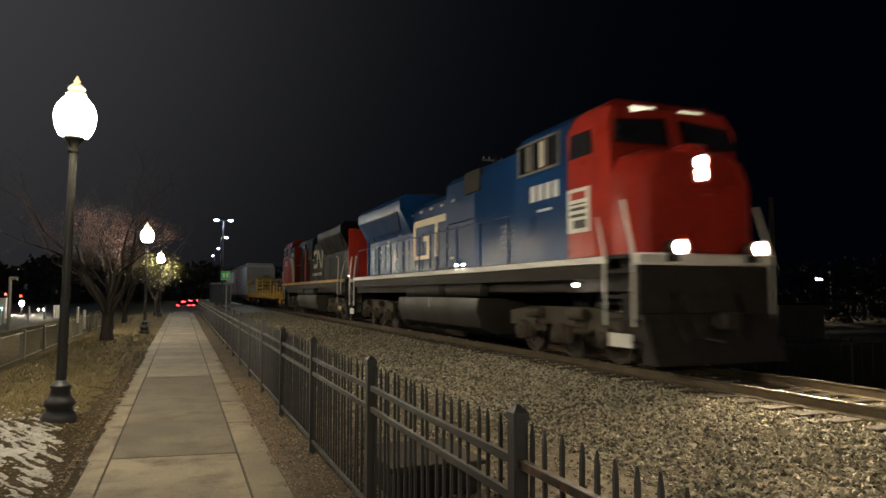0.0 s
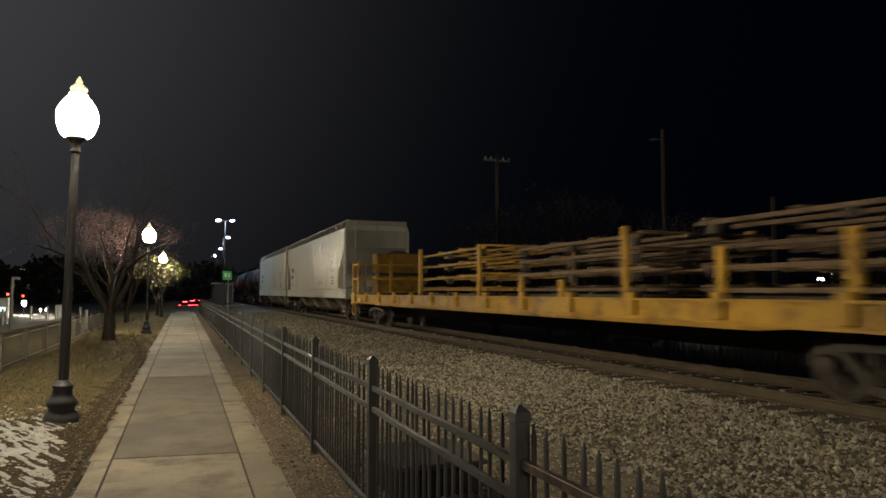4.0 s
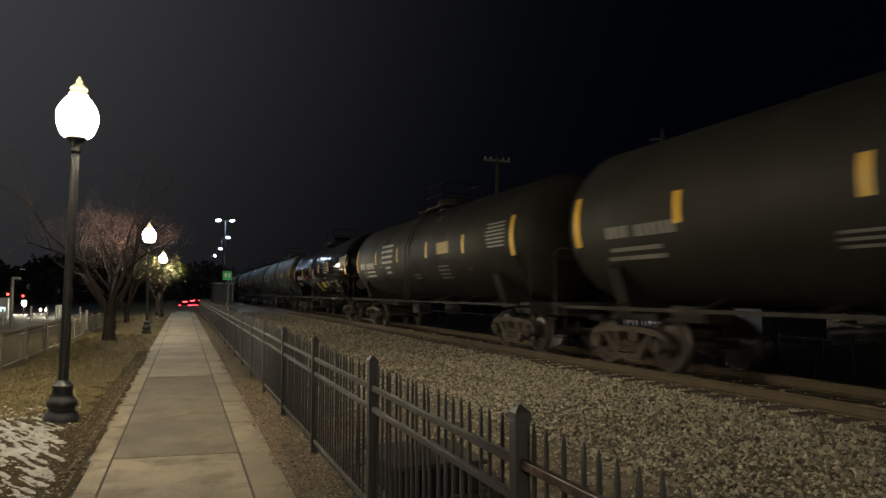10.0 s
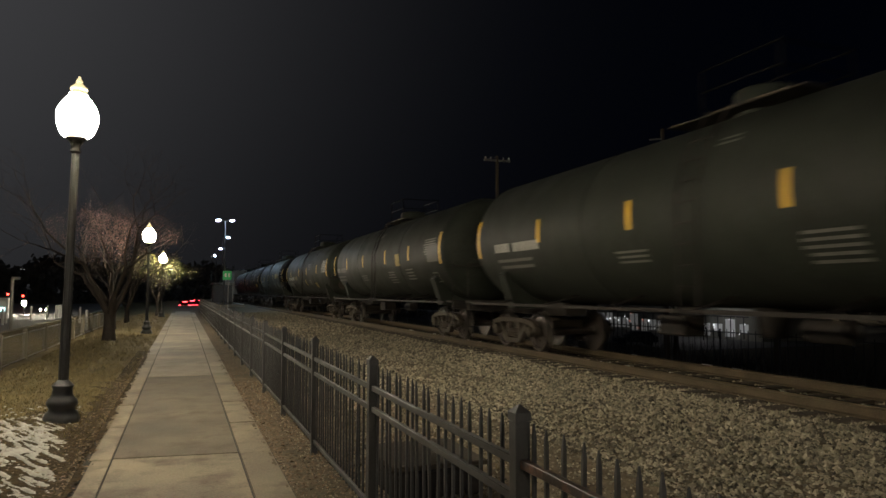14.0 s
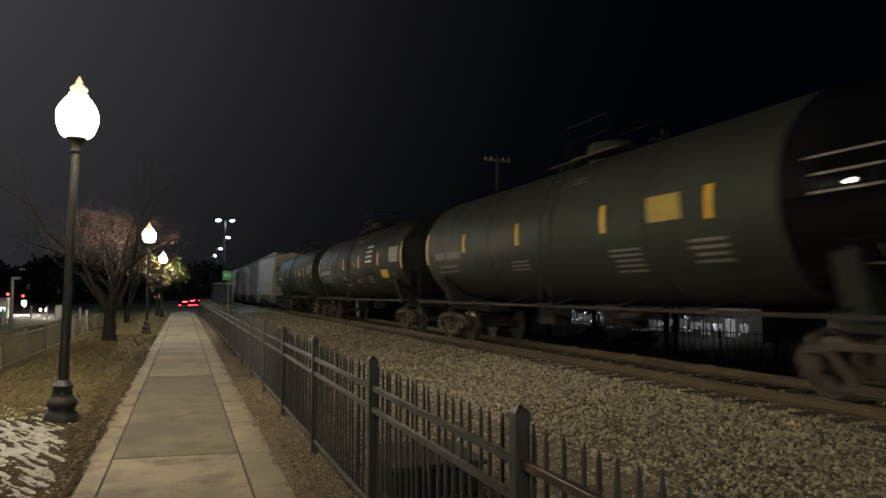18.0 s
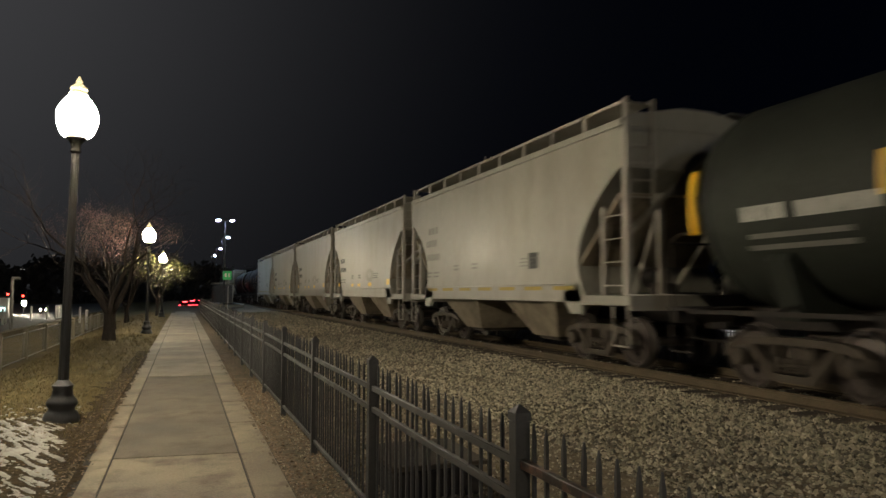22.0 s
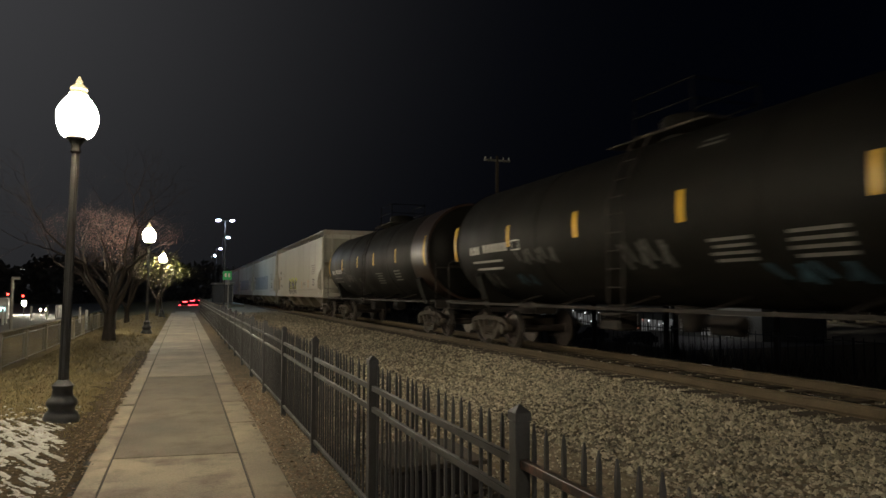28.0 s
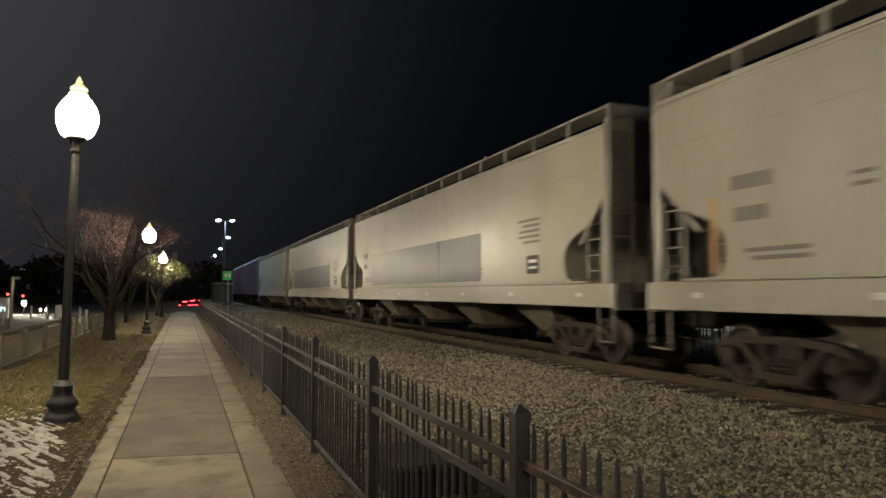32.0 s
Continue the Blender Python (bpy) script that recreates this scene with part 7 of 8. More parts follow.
def scatter_grass():
    rng = np.random.default_rng(9)
    vs, fs = [], []
    for x0, x1, y0, y1, count, hh in ((-3.6, -0.92, 9.0, 16, 15000, 0.035), (-3.8, -0.92, 16, 30, 9000, 0.06), (-3.4, -0.95, 3.0, 9.5, 900, 0.03), (1.5, 3.2, 2, 14, 2200, 0.05), (-3.6, -0.92, 7.5, 9.0, 900, 0.03), (-4.2, -0.95, 30, 60, 4000, 0.08)):
        for _ in range(count):
            x, y = rng.uniform(x0, x1), rng.uniform(y0, y1)
            h = hh * rng.uniform(0.5, 1.5)
            a = rng.uniform(0, 6.28)
            w = 0.004 + 0.1 * h * 0.6
            z = surf(x, y) - 0.005
            k = len(vs)
            lx, ly = rng.normal(0, h * 0.6, 2)
            vs += [(x - w * math.cos(a), y - w * math.sin(a), z), (x + w * math.cos(a), y + w * math.sin(a), z), (x + lx, y + ly, z + h)]
            fs.append((k, k + 1, k + 2))
    quick("grass", vs, fs, STRAW, "short dry winter grass on the bank", "grass", "stuff")


def sheet(name, mat, label, category, xs, ys, high, lift, cut):
    """Thin broken layer on the ground, kept where its height function is above the cut."""
    vs, fs, keep = [], [], []
    for y in ys:
        for x in xs:
            k = high(float(x), float(y))
            keep.append(k)
            vs.append((float(x), float(y), max(surf(x, y), 0.002 if abs(x) < 0.92 else -9.0) + lift + min(0.5 * k, 0.006 + 0.12 * k)))
    nx = len(xs)
    for j in range(len(ys) - 1):
        for i in range(nx - 1):
            q = (j * nx + i, j * nx + i + 1, (j + 1) * nx + i + 1, (j + 1) * nx + i)
            if max(keep[k] for k in q) > cut:
                fs.append(q)
    quick(name, vs, fs, mat, label, category, "stuff", True)


def snow():
    """Thin old snow that breaks up into streaks, on a patch of dark soil; soil creeps over the walkway's edges."""
    def mud(x, y):
        n1 = noise.fractal((x * 2.0, y * 2.0, 1.0), 0.6, 2.1, 4)
        far = min(1.0, (11.0 + 0.1 * (x + 2) - y) / 1.6)
        strip = min(1.0, (x + 1.32) / 0.3, (15.0 - y) / 4.0)
        rim = min(0.0, (x + 4.2) / 0.5, (y - 1.2) / 0.8)
        return 0.02 * (max(far, strip) + 0.8 * n1 - 0.3 + rim)
    sheet("bare_soil", MUD, "dark bare soil on the bank beside the walkway", "soil", np.arange(-5.4, -0.93, 0.05), np.arange(-0.5, 18.0, 0.07), mud, 0.006, 0.0)

    def streak(x, y):
        a, c = 0.5 * x - 0.86 * y, 0.86 * x + 0.5 * y
        n1 = 1.3 * noise.fractal((a * 2.6 + 0.8 * noise.noise((x * 3, y * 3, 0.0)), c * 14.0, 3.0), 0.5, 2.3, 5)
        n2 = noise.noise((x * 1.1, y * 1.1, 9.0))
        edge = min(1.0, (10.9 - y - 0.4 * (x + 2)) / 0.9, (y - 1.6) / 1.2, (x + 4.5) / 0.5)
        side = min(1.0, (-0.98 - 0.16 * max(0.0, y - 7.4) - x) / 0.25)
        return 0.05 * (n1 + 0.50 * n2 - 0.12) + 0.03 * (min(edge, side) - 1.0)
    sheet("snow", SNOW, "thin streaks of old snow on dark soil", "snow", np.arange(-4.6, -1.0, 0.02), np.arange(1.6, 12.0, 0.028), streak, 0.016, -0.001)

    def creep(x, y):
        d = (abs(x) - 0.90) / 0.10
        n1 = noise.fractal((x * 7.0, y * 3.0, 5.0), 0.6, 2.1, 4)
        return 0.010 * (d + 0.7 * n1 + (0.15 if x < 0 else -0.25)) - 0.05 * max(0.0, abs(x) - 1.12)
    for x0, x1 in ((-1.2, -0.72), (0.76, 1.2)):
        sheet("soil_edge", MUD if x0 < 0 else SOIL, "soil and grit creeping over the walkway edge", "soil", np.arange(x0, x1, 0.02), np.arange(-1.0, 22.0, 0.035), creep, 0.003, 0.0)


scatter_stones()
scatter_grass()
snow()
scatter_flat("leaf_litter", LEAVES, "brown fallen leaves and grit along the fence foot", "leaf litter", [(0.84, 1.0, 1.5, 20, 1500), (-1.0, -0.84, 2.5, 20, 1500), (0.93, 1.8, 1.5, 14, 9000), (0.93, 1.6, 14, 40, 2600), (-1.25, -0.88, 3, 20, 700), (-0.9, 0.9, 2, 14, 90), (1.6, 3.4, 0.5, 10, 1500), (-2.8, -0.9, 4, 11, 700), (-1.15, -0.85, 3, 16, 500)], 12, 0.022, 0.014)


# ---------- trees ----------
def grow(sh, twigs, tips, p, d, length, r, depth, rng, spread, up):
    seg = 3
    for _ in range(seg):
        d2 = (d + Vector((rng.gauss(0, 0.12), rng.gauss(0, 0.12), rng.gauss(0, 0.06) + up))).normalized()
        q = p + d2 * (length / seg)
        r2 = r * 0.86
        (sh if r > 0.02 else twigs).rod(p, q, r, r2, 7 if r > 0.05 else 4 if r > 0.02 else 3, r > 0.05)
        p, d, r = q, d2, r2
        if depth <= 1:
            tips.append(p.copy())
    if depth == 0:
        return
    n = 2 if depth > 3 else 3
    for k in range(n):
        ax = d.orthogonal()
        ax.rotate(Matrix.Rotation(2 * math.pi * (k + rng.random() * 0.7) / n, 3, d))
        nd = (d + ax * spread * rng.uniform(0.6, 1.2)).normalized()
        grow(sh, twigs, tips, p.copy(), nd, length * rng.uniform(0.66, 0.84), r * rng.uniform(0.62, 0.8), depth - 1, rng, spread, up)


def leaf_cloud(tips, rng, per, size, jitter):
    vs, fs = [], []
    for p in tips:
        for _ in range(per):
            c = p + Vector((rng.gauss(0, jitter), rng.gauss(0, jitter), rng.gauss(0, jitter)))
            u = Vector((rng.gauss(0, 1), rng.gauss(0, 1), rng.gauss(0, 1))).normalized() * size * rng.uniform(0.5, 1.2)
            w = u.orthogonal().normalized() * size * 0.45
            k = len(vs)
            vs += [c - u, c + w, c + u, c - w]
            fs.append((k, k + 1, k + 2, k + 3))
    me = bpy.data.meshes.new("crown")
    me.from_pydata([tuple(v) for v in vs], [], fs)
    return me


def tree(name, label, at, height, r, depth, seed, spread=0.75, up=0.05, leaves=None, limbs=4, fork=0.28, bark=BARK):
    rng = random.Random(seed)
    th = thing(name, label, "tree", at=at)
    trunk, twigs, tips = Shape(), Shape(), []
    fz = height * fork
    trunk.lathe([(r * 1.7, -0.15), (r * 1.25, 0.12), (r, 0.5), (r * 0.92, fz)], 12)
    for k in range(limbs):
        a = 2 * math.pi * (k + rng.uniform(-0.2, 0.2)) / limbs
        d = Vector((math.cos(a) * spread, math.sin(a) * spread, 1.0)).normalized()
        grow(trunk, twigs, tips, Vector((0.3 * r * math.cos(a), 0.3 * r * math.sin(a), fz - 0.15)), d, height * 0.26, r * 0.58, depth, rng, spread, up)
    part("trunk", trunk, bark, th, "dark trunk with forking limbs")
    if twigs.v:
        tagged(part("twig_mass", twigs, TWIG, th, "fine bare twigs"), kind="stuff")
    if leaves:
        mat, per, size, jit = leaves
        me = leaf_cloud(tips, rng, per, size, jit)
        me.materials.append(mat)
        tagged(part("crown", me, None, th), kind="stuff")
    return th


tree("tree", "leafless spreading tree with fine twigs beside the walkway", (-2.35, 26.0, 0.0), 7.4, 0.18, 5, 5, 0.62, 0.03, None, 5, 0.15)
tree("tree", "leafless tree with pink-lit twigs behind the lamp", (-3.1, 35.5, -0.1), 6.6, 0.16, 4, 8, 0.6, 0.05, (BLOSSOM, 4, 0.026, 0.14), 4, 0.2)
tree("tree", "small leafless tree by the road fence", (-3.0, 43.0, -0.1), 5.5, 0.13, 3, 14, 0.6, 0.05, (TWIG, 3, 0.08, 0.15), 4, 0.2)
tree("tree", "small tree with yellow-green foliage near a lit lamp", (-1.75, 53.2, -0.1), 4.6, 0.10, 3, 21, 0.6, 0.03, (FOLIAGE, 3, 0.10, 0.22), 4, 0.3)
tree("tree", "bare tree beyond the walkway end", (-6.5, 74.0, -0.2), 10.0, 0.2, 4, 22, 0.6, 0.04, None, 5, 0.2)
for x, y, hh, sd in ((20.5, 44.0, 9.5, 31), (22.5, 40.0, 10.5, 32), (25.0, 38.5, 11.0, 33), (27.0, 33.0, 9.0, 34)):
    tree("tree", "bare dark tree beyond the railway", (x, y, -1.8), hh, 0.15, 3, sd, 0.5, 0.08, (TWIG, 3, 0.10, 0.3), 4, 0.25)


# ---------- road side: low railing, lights, signals ----------
GALV = material("galvanised_steel", (0.20, 0.195, 0.18), 0.5, 0.4, vary=0.2, scale=4, grain=30, bump=0.05)
POSTM = Shape().box(-0.07, 0.07, -0.07, 0.07, -0.4, 0.92, 0.012).frustum((-0.07, 0.07, -0.07, 0.07, 0.92), (-0.03, 0.03, -0.03, 0.03, 0.96)).mesh("post", CONCRETE)
for k in range(-3, 10):
    y = 20.0 + 3.05 * k
    sec = thing("road_railing", "low grey steel railing between bank and road", "railing", "railing sections along the road", (-4.27, y, -0.3))
    part("post", POSTM, None, sec)
    part("top_rail", Shape().rod((0, 0.07, 0.84), (0, 2.98, 0.84), 0.016, n=8), GALV, sec)
    part("lower_rail", Shape().rod((0, 0.03, 0.12), (0, 3.02, 0.12), 0.018, n=6), GALV, sec)
    wires = Shape()
    for j in range(22):
        ya = 0.05 + 2.93 * j / 21
        wires.rod((0, ya, 0.12), (0, min(3.0, ya + 0.36), 0.84), 0.0025, n=3, caps=False)
        wires.rod((0, ya, 0.84), (0, min(3.0, ya + 0.36), 0.12), 0.0025, n=3, caps=False)
    tagged(part("wire_mesh", wires, GALV, sec), kind="stuff")

LOTLAMP = glow("lit_lot_lantern", (1.0, 0.93, 0.70), 700.0)
CITY = glow("lit_far_windows", (0.95, 0.93, 0.85), 0.7)
REDSIG = glow("lit_red_signal", (1.0, 0.03, 0.02), 14.0)
CYAN = glow("lit_bluish_screen", (0.55, 0.95, 0.95), 4.0)


def spot(px, py, zc):
    """Place at depth zc along the line of sight with the given offsets from the vanishing point of the track."""
    X = px * 0.936 * zc / 1215
    return X, (zc - X * 0.353) / 0.936, 1.7 - py * zc / 1215


def lantern(px, py, zc, r, label):
    x, y, z = spot(px, py, zc)
    th = thing("lot_lantern", label, "lantern", at=(x, y, -0.3))
    part("pole", Shape().rod((0, 0, 0), (0, 0, z + 0.3 - r), 0.05, n=8), IRON, th)
    part("head", Shape().lathe([(r * 0.5, z + 0.3 - r), (r, z + 0.3), (r * 0.6, z + 0.3 + r)], 10), LOTLAMP, th, "glowing lantern head")
    return th


lantern(-281, 19, 58.0, 0.20, "bright lit lantern in the parking lot")
lantern(-241, 30, 52.0, 0.10, "small lit lantern in the parking lot")
lantern(-252, 30, 60.0, 0.07, "small lit lantern in the parking lot")


def bollards():
    m = Shape().rod((0, 0, 0), (0, 0, 1.0), 0.07, n=8).lathe([(0.075, 1.0), (0.05, 1.05)], 8).mesh("post", WHITE)
    for px, zc in ((-318, 40), (-312, 42), (-268, 46), (-240, 48), (-224, 50), (-220, 50.5), (-216, 51), (-170, 36), (-182, 44)):
        x, y, _ = spot(px, 0, zc)
        b = thing("bollard", "short white post at the edge of the lot", "bollard", "white posts of the parking lot", (x, y, -0.25))
        part("post", m, None, b)


bollards()


def signal(px, py, zc):
    x, y, z = spot(px, py, zc)
    th = thing("traffic_signal", "dark traffic signal with its red lens lit", "traffic signal", "signals over the road", (x, y, -0.3))
    part("pole", Shape().rod((0.3, 0, 0), (0.3, 0, z + 0.9), 0.06, n=8), IRON, th)
    part("head", Shape().box(-0.16, 0.16, -0.1, 0.12, z + 0.3 - 0.75, z + 0.3 + 0.25, 0.03), IRON, th)
    part("red_lens", Shape().lathe([(0.11, -0.13), (0.12, -0.10)], 12, (0, 0, z + 0.3), 1), REDSIG, th, "lit red lens")
    for d in (0.3, 0.6):
        part("dark_lens", Shape().lathe([(0.11, -0.13), (0.12, -0.10)], 12, (0, 0, z + 0.3 - d), 1), GLASS, th)
    part("arm", Shape().rod((0.0, 0, z + 0.55), (0.3, 0, z + 0.55), 0.03, n=6), IRON, th)


signal(-310, 3, 75.0)
signal(-283, 6, 78.0)
x, y, z = spot(-303, -28, 34.7)
gp = thing("bracket_post", "plain grey post with a bent top beside the kerb", "post", at=(x, y, -0.16))
part("pole", Shape().rod((0, 0, 0), (0, 0, z + 0.1), 0.09, 0.08, 10), GALV, gp)
part("bracket", Shape().box(-0.05, 0.35, -0.06, 0.06, z + 0.0, z + 0.16, 0.03), GALV, gp)
x, y, z = spot(-317, 57, 50.0)
kk = thing("ticket_kiosk", "small kiosk with a lit bluish screen in the lot", "kiosk", at=(x, y, -0.17))
part("body", Shape().box(-0.35, 0.35, -0.3, 0.3, 0, 1.5, 0.04), WHITE, kk)
part("screen", Shape().box(-0.28, 0.28, -0.32, -0.30, 0.55, 0.8), CYAN, kk, "lit screen")
part("roof", Shape().box(-0.42, 0.42, -0.38, 0.38, 1.5, 1.58, 0.02), IRON, kk)
x, y, z = spot(-282, -39, 130.0)
twr = thing("lit_sign", "small lit white sign on a tall dark post", "sign", at=(x, y, -0.3))
part("post", Shape().rod((0, 0.1, 0), (0, 0.1, z), 0.12, n=8), IRON, twr)
part("panel", Shape().box(-0.75, 0.75, -0.1, 0.0, z, z + 0.9), CITY, twr, "lit white panel")
for k in range(3):
    part("mullion", Shape().box(-0.44 + k * 0.42, -0.38 + k * 0.42, -0.14, -0.105, z - 0.05, z + 0.95), IRON, twr)

# an unseen street lamp, added just outside the view to light the road
rl = thing("road_lamp", "unseen tall grey street lamp added over the road", "street lamp", at=(-9.6, 13.0, -0.17))
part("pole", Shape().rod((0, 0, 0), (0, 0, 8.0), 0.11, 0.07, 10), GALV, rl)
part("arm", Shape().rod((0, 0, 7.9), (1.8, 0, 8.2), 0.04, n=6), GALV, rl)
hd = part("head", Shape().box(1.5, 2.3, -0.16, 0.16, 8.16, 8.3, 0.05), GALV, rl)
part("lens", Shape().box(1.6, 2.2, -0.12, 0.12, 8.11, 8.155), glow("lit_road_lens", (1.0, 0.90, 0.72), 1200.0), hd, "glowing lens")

# tall unseen mast added behind the camera, lamps facing along the railway as fill
fm = thing("flood_mast", "unseen added steel mast whose two lamps fill the car ends", "light mast", at=(4.6, -25.0, 0.0))
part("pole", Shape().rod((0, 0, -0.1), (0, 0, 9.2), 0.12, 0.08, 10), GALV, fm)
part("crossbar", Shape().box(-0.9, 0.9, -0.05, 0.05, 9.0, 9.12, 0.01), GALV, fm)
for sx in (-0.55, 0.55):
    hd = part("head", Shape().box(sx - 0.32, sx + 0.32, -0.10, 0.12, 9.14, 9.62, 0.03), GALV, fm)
    part("lens", Shape().box(sx - 0.28, sx + 0.28, 0.122, 0.135, 9.18, 9.58), glow("lit_fill_lens", (0.95, 0.93, 0.95), FILL), hd, "glowing fill lens")

# ---------- platform end with its masts, sign and shelter ----------
pf = thing("platform", "low concrete railway platform with a pale edge strip", "platform", kind="structure")
part("slab", Shape().box(2.6, 6.55, 82, 190, -0.2, 0.34, 0.02), CONCRETE, pf)
part("edge_strip", Shape().box(6.15, 6.56, 82, 190, 0.342, 0.352), WHITE, pf, "pale tactile edge strip")


def mast(x, y, z, heads=(-1,)):
    th = thing("light_mast", "tall dark mast with lit white heads along the platform", "light mast", "masts along the platform", (x, y, 0.34 if y > 80 else 0.0))
    part("pole", Shape().rod((0, 0, 0), (0, 0, z), 0.08, 0.05, 10), IRON, th)
    part("base", Shape().lathe([(0.22, 0), (0.2, 0.25), (0.1, 0.3)], 12), CONCRETE, th)
    for sx in heads:
        part("arm", Shape().rod((0, 0, z - 0.05), (sx * 0.45, 0, z + 0.08), 0.03, n=6), IRON, th)
        hd = part("head", Shape().box(sx * 0.42, sx * 0.82, -0.15, 0.15, z + 0.04, z + 0.12, 0.03), GALV, th)
        part("lens", Shape().box(sx * 0.46, sx * 0.78, -0.12, 0.12, z + 0.0, z + 0.038), HEAD, hd, "glowing white lens")


mast(3.45, 66.0, 8.3, (-1, 1))
mast(4.3, 87.0, 8.0, (1,))
mast(4.5, 109.0, 8.0, (1,))
mast(4.6, 131.0, 8.0, (1,))

GREENSIGN = material("green_sign_sheet", (0.03, 0.42, 0.13), 0.4, vary=0.1, scale=3, bump=0.0)
sg = thing("platform_sign", "green square sign with two white marks on a grey post", "sign", at=(2.55, 45.3, 0.0))
part("post", Shape().rod((0.07, 0, 0), (0.07, 0, 2.9), 0.04, n=8), GALV, sg)
part("panel", Shape().box(-0.28, 0.26, -0.06, -0.045, 2.5, 3.05, 0.005), GREENSIGN, sg)
part("bar", Shape().box(-0.16, -0.05, -0.066, -0.061, 2.68, 2.9), WHITE, sg)
part("bar", Shape().box(0.05, 0.16, -0.066, -0.061, 2.68, 2.9), WHITE, sg)

sh = thing("platform_shelter", "small dark platform shelter with a pale roof edge", "shelter", at=(4.2, 84.0, 0.34))
part("roof", Shape().box(-1.1, 1.3, -1.2, 6.0, 2.35, 2.5, 0.03), PALE, sh, "pale flat roof")
for x in (-0.9, 1.1):
    for y in (-1.0, 5.8):
        part("post", Shape().box(x - 0.05, x + 0.05, y - 0.05, y + 0.05, 0, 2.35, 0.01), PALE if x > 0 else IRON, sh)
for y in (-1.0, 5.8):
    part("pane", Shape().box(-0.85, 1.05, y - 0.02, y + 0.02, 0.2, 2.2), IRON, sh)
part("bench", Shape().box(-0.6, 0.9, 2.0, 2.5, 0.42, 0.48, 0.01), TIE, sh)


# ---------- cars waiting at the crossing ----------
CARPAINT = material("dark_car_paint", (0.03, 0.03, 0.035), 0.25, vary=0.1, scale=1, bump=0.0, coat=0.5)
RUBBER = material("tyre_rubber", (0.02, 0.02, 0.02), 0.85, vary=0.2, scale=5, bump=0.1)


def motor_car(x, y, turn, label, high=1.45, base=-0.95, lit=True):
    th = thing("car", label, "car", "cars at the crossing" if lit else "cars in the yard", pose(x, y, base, 0, 0, turn))
    w = 0.9
    part("body", Shape().prism([(0, 0.35), (0.05, 0.95), (1.0, 1.0), (4.4, 0.85), (4.5, 0.4)], 0, -w, w), CARPAINT, th)
    cabin = Shape().frustum((-w + 0.05, w - 0.05, 0.25, 3.3, 0.95), (-w + 0.22, w - 0.22, 0.7, 2.5, high))
    part("cabin", cabin, CARPAINT, th)
    part("rear_window", Shape().add([(-0.62, 0.28, 1.02), (0.62, 0.28, 1.02), (0.55, 0.62, high - 0.08), (-0.55, 0.62, high - 0.08)], [(0, 1, 2, 3)]), GLASS, th)
    for sx in (-1, 1):
        part("tail_light", Shape().box(sx * 0.5, sx * 0.88, -0.03, 0.06, 0.66, 0.96, 0.02), REDLAMP if lit else TANKRUST, th, "lit red tail light" if lit else "")
        for yy in (0.85, 3.6):
            part("wheel", Shape().lathe([(0.2, -0.1), (0.32, -0.1), (0.33, 0.1), (0.2, 0.1)], 16, (sx * 0.82, yy, 0.33), 0), RUBBER, th)
    part("brake_light", Shape().box(-0.25, 0.25, 0.55, 0.60, high - 0.07, high - 0.02), REDLAMP if lit else TANKRUST, th, "lit high brake light" if lit else "")
    part("bumper", Shape().box(-0.88, 0.88, -0.06, 0.05, 0.35, 0.58, 0.03), CARPAINT, th)


motor_car(0.2, 100.0, 0, "dark car stopped with red tail lights lit")
motor_car(2.25, 101.5, 0, "dark car stopped with red brake lights", 1.6)
motor_car(1.2, 108.0, 0, "dark car stopped behind the crossing with red lights", 1.5)


# ---------- beyond the railway ----------
def utility_pole(x, y, base, top, label, arm=True):
    th = thing("utility_pole", label, "utility pole", "poles beyond the railway", (x, y, base))
    hgt = top - base
    part("pole", Shape().rod((0, 0, 0), (0, 0, hgt), 0.16, 0.10, 10), TIE, th)
    if arm:
        part("crossarm", Shape().box(-0.95, 0.95, -0.06, 0.06, hgt - 0.35, hgt - 0.22, 0.01), GALV, th)
        for sx in (-0.85, -0.45, 0.45, 0.85):
            part("insulator", Shape().lathe([(0.05, hgt - 0.22), (0.06, hgt - 0.12), (0.02, hgt - 0.05)], 8, (sx, 0, 0)), WHITE, th)
    return th


utility_pole(19.2, 40.8, -1.5, 10.7, "wooden utility pole with a crossarm beyond the railway")
utility_pole(24.2, 23.0, -2.0, 5.9, "plain grey steel pole beyond the railway", False)
pz = utility_pole(22.9, 28.7, -2.0, 10.1, "tall wooden pole with a short bracket", False)
part("bracket", Shape().rod((0, 0, 11.6), (-0.8, 0, 11.5), 0.04, n=6), GALV, pz)

fl = thing("street_light", "distant lit street light on a bracket arm", "street light", at=(130.0, 111.0, -2.0))
part("pole", Shape().rod((3.2, 0, 0), (3.2, 0, 10.5), 0.2, 0.15, 8), IRON, fl)
part("arm", Shape().rod((3.2, 0, 6.0), (0.4, 0, 6.7), 0.08, n=6), GALV, fl)
part("head", Shape().box(-0.9, 0.5, -0.3, 0.3, 6.5, 6.8, 0.08), GLOBE, fl, "glowing lamp head")

lotr = Shape().box(46, 110, 55, 150, -4.4, -3.97, 0.01)
tagged(part("far_lot", lotr, ASPHALT), "dim asphalt yard beyond the railway", "parking lot", kind="structure")


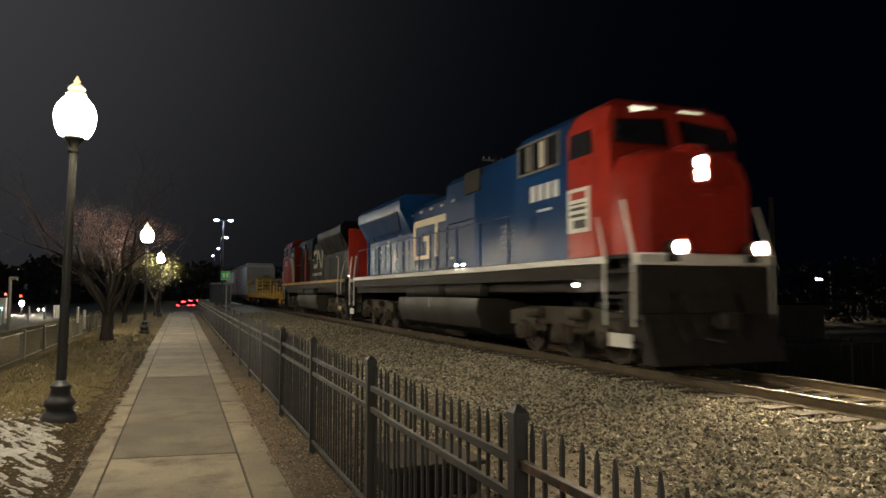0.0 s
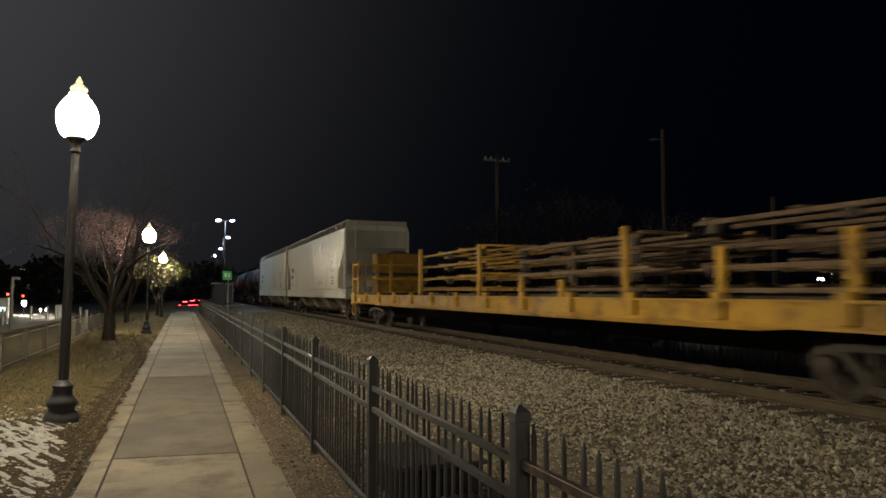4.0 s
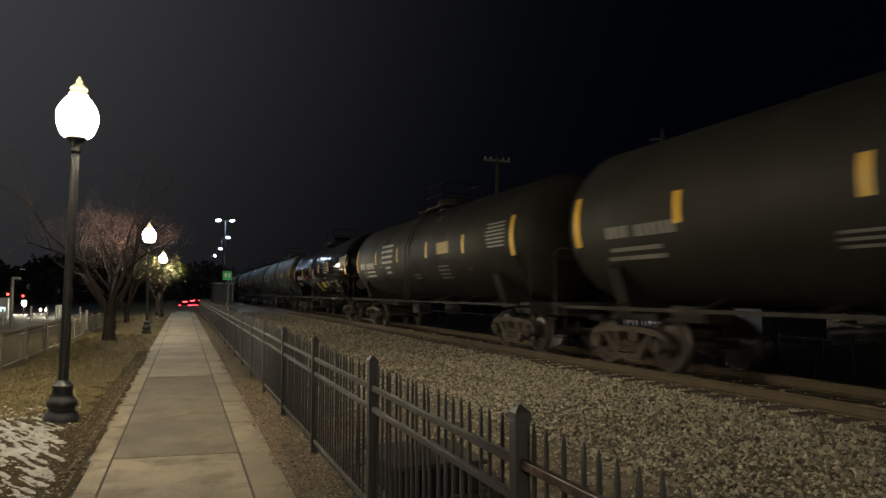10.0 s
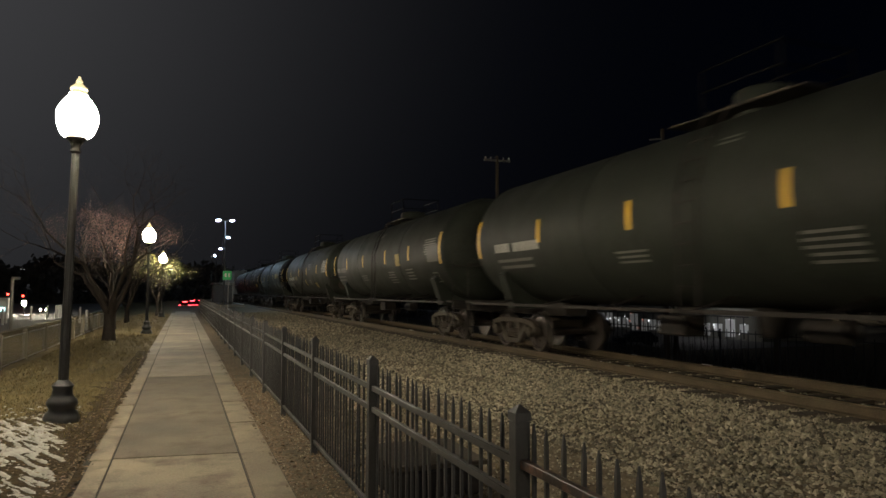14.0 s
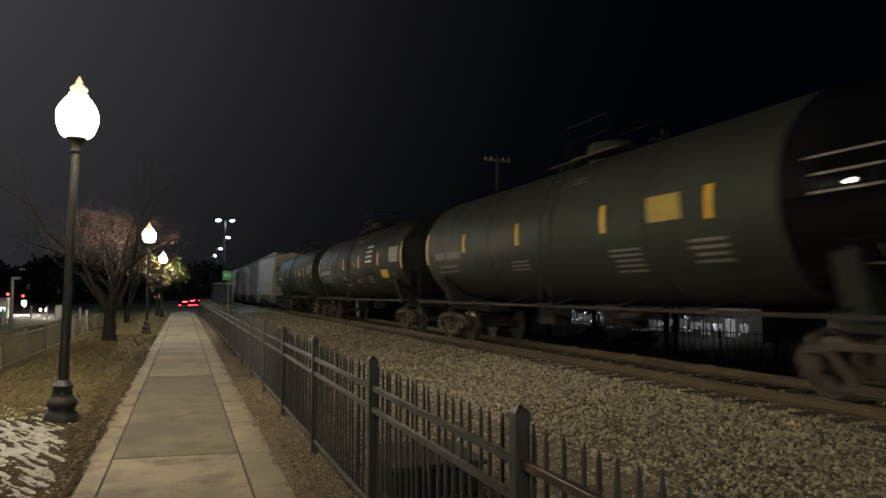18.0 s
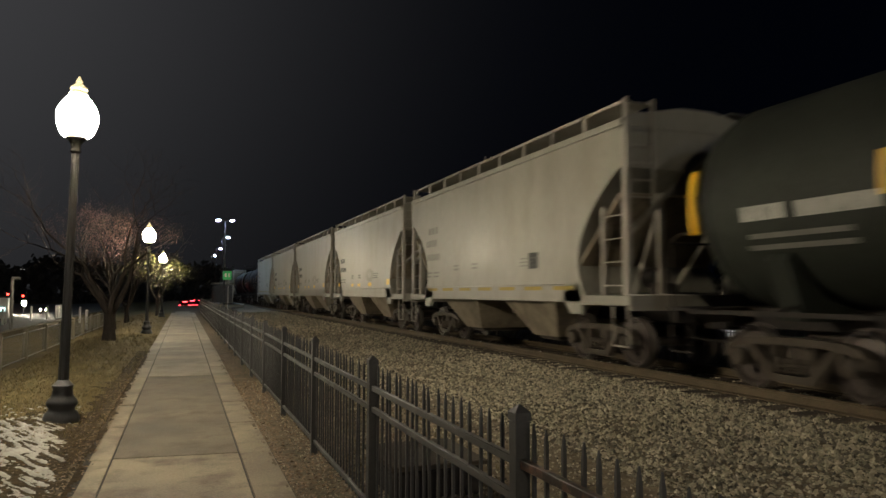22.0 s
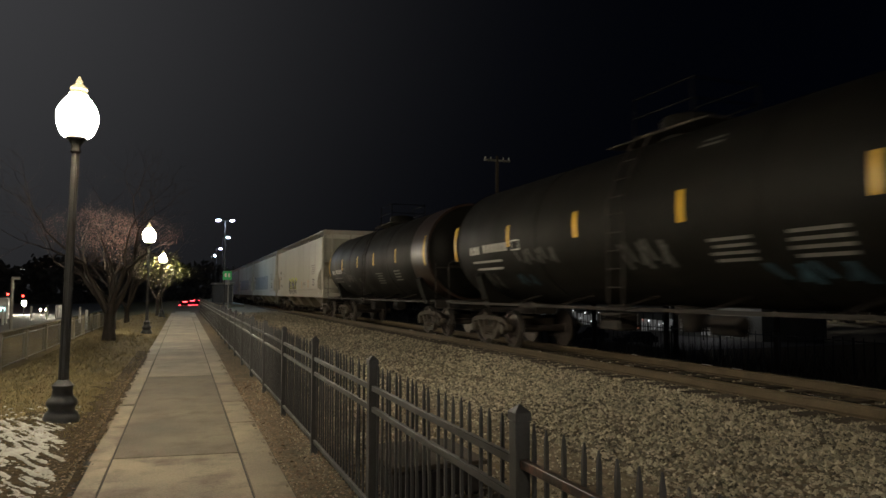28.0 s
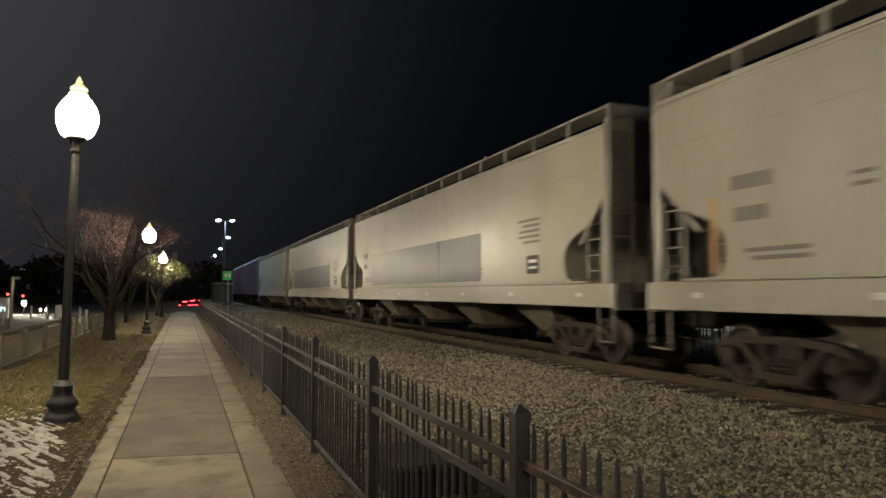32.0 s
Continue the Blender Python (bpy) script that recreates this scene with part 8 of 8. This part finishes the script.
# Added building: its dim glowing panels imitate pale lit ground behind the brushwood.
def shop():
    th = thing("shop_building", "added low dark building whose panels stand in for lit ground", "building", at=(62.0, 91.0, -3.97))
    part("wall", Shape().box(0, 10, -30, 24, 0, 4.2, 0.03), CREAM2, th)
    part("roof", Shape().box(-0.6, 10.3, -30.3, 24.3, 4.2, 4.5, 0.03), BLACKSTEEL, th)
    GROUNDGLOW = glow("lit_ground_glow", (1.0, 0.97, 0.9), 0.05)
    SHOPG = glow("lit_small_lamp", (0.95, 0.97, 1.0), 1.3)
    SHOPR = glow("lit_red_shop_sign", (1.0, 0.25, 0.12), 0.6)
    rng = random.Random(8)
    for k in range(24):
        y = -28 + 2.1 * k
        wn = part("window", Shape().box(-0.06, -0.02, y, y + rng.uniform(1.2, 1.9), rng.uniform(0.2, 0.9), rng.uniform(1.8, 2.6)), GROUNDGLOW, th, "dim glowing panel standing in for lit ground")
        part("frame", Shape().box(-0.12, -0.065, y + 0.6, y + 0.72, 0.2, 2.75).box(-0.12, -0.065, y - 0.1, y + 1.8, 2.7, 2.85), IRON, wn)
        for _ in range(2):
            yy, zz, w = y + rng.uniform(0, 1.8), rng.uniform(0.5, 2.6), rng.uniform(0.05, 0.22)
            part("small_lamp", Shape().box(-0.2, -0.13, yy, yy + w, zz, zz + rng.uniform(0.05, 0.25)), SHOPR if 8 < k < 11 else SHOPG, th, "small glowing lamp")


def shrubs():
    """Bare brushwood along the far side of the railway."""
    rng = random.Random(15)
    vs, fs = [], []
    for k in range(5200):
        x, y = rng.uniform(22.0, 30.0), rng.uniform(14.0, 75.0)
        z = surf(x, y)
        hh = rng.uniform(0.8, 2.4) * (0.7 + 0.5 * noise.noise((x * 0.3, y * 0.3, 2.0)))
        dx, dy = rng.gauss(0, 0.35) * hh, rng.gauss(0, 0.35) * hh
        w = rng.uniform(0.008, 0.03)
        k0 = len(vs)
        vs += [(x, y - w, z), (x, y + w, z), (x + dx, y + dy, z + hh)]
        fs.append((k0, k0 + 1, k0 + 2))
    quick("brushwood", vs, fs, BARK, "dark bare brushwood beyond the railway", "brushwood", "stuff")


shrubs()
shop()

# Lamp added behind the train to brighten the far yard.
yl = thing("yard_lamp", "added lamp on a short pole that lights the far yard", "lamp", at=(58.0, 66.0, -3.97))
part("pole", Shape().rod((0, 0, 0), (0, 0, 4.0), 0.08, n=8), IRON, yl)
part("head", Shape().lathe([(0.15, 4.0), (0.3, 4.15), (0.2, 4.35)], 10), glow("lit_yard_fill", (0.95, 0.95, 1.0), 70.0), yl, "glowing lamp head")
for k in range(26):
    y = 6.0 + 2.4 * k
    fp = thing("yard_fence_panel", "dark steel yard fence panel beyond the railway", "fence", "yard fence beyond the railway", (16.5, y, surf(16.5, y)))
    part("post", Shape().rod((0, 0, -0.1), (0, 0, 1.5), 0.035, n=6), IRON, fp)
    for z in (0.15, 1.4):
        part("rail", Shape().rod((0, 0, z), (0, 2.4, z), 0.02, n=5), IRON, fp)
    for j in range(7):
        part("bar", Shape().box(-0.01, 0.01, 0.3 + 0.3 * j - 0.01, 0.3 + 0.3 * j + 0.01, 0.1, 1.5), IRON, fp)
motor_car(48.0, 62.0, 70, "dark parked car in the far yard", 1.45, -3.97, False)
motor_car(47.0, 70.0, 80, "dark parked car in the far yard", 1.6, -3.97, False)

wall = thing("drain_box", "dark low concrete drain box behind the fence", "drain", at=(2.0, 5.9, -0.03))
part("box", Shape().box(-0.35, 0.45, -0.4, 0.5, 0, 0.26, 0.03), BLACKSTEEL, wall)
part("lid", Shape().box(-0.38, 0.48, -0.43, 0.53, 0.26, 0.30, 0.01), TIE, wall)


# ---------- far dark woods that close the view ----------
def far_woods():
    rng = random.Random(77)
    DARKWOOD = island_material("dark_winter_woods", (0.022, 0.020, 0.019), (0.07, 0.062, 0.055), 0.95)
    vs, fs = [], []
    lines = [((-95, 105), (-16, 150), 9.0, 300), ((-16, 150), (14, 160), 8.0, 120), ((14, 160), (80, 140), 8.0, 220), ((80, 140), (150, 60), 9.0, 300), ((150, 60), (170, -40), 9.0, 200)]
    for (xa, ya), (xb, yb), hh, n in lines:
        for k in range(n):
            t = k / n
            x, y = xa + (xb - xa) * t + rng.gauss(0, 2), ya + (yb - ya) * t + rng.gauss(0, 2)
            top = hh * (0.75 + 0.35 * noise.noise((x * 0.12, y * 0.12, 1.0)) + 0.12 * rng.random())
            base = -4.2 if x > 12 else -0.4
            for _ in range(26):
                z = base + (top - base) * rng.random() ** 0.8
                c = Vector((x + rng.gauss(0, 1.0), y + rng.gauss(0, 1.0), z))
                u = Vector((rng.gauss(0, 1), rng.gauss(0, 1), rng.gauss(0, 1))).normalized() * rng.uniform(0.4, 1.0)
                w = u.orthogonal().normalized() * rng.uniform(0.2, 0.6)
                k0 = len(vs)
                vs += [tuple(c - u), tuple(c + w), tuple(c + u), tuple(c - w)]
                fs.append((k0, k0 + 1, k0 + 2, k0 + 3))
    quick("far_woods", vs, fs, DARKWOOD, "dark leafless woods and bushes far off", "woods", "stuff")


far_woods()


# ---------- what moves: the train runs past, its wheels roll ----------
def run(t):
    """How far the train has gone after t seconds."""
    return 12.983 * t - 0.018189 * t * t


def motions():
    times = [0, 4, 8, 12, 16, 20, 24, 28, 32]
    for car, y in TRAIN:
        turn = 180 if car == l2 else 0
        walk(car, [(t, pose(TX, y - run(t), ZC, 0, 0, turn)) for t in times])
    steps = [2 * k / 30 for k in range(0, 480)] + [32.0]
    for (kind, yy), sets in WHEELS.items():
        r = 0.457 if kind == "freight" else 0.51
        for flip in (False, True):
            same = [w for w in sets if (w.parent.parent == l2) == flip]
            if not same:
                continue
            sg = -1 if flip else 1
            walk(same[0], [(t, pose(0, yy, r, sg * math.degrees(run(t) / r), 0, 0)) for t in steps])
            act, slot = same[0].animation_data.action, same[0].animation_data.action_slot
            for w in same[1:]:
                w.rotation_mode = "QUATERNION"
                w.animation_data_create()
                w.animation_data.action = act
                w.animation_data.action_slot = slot


motions()
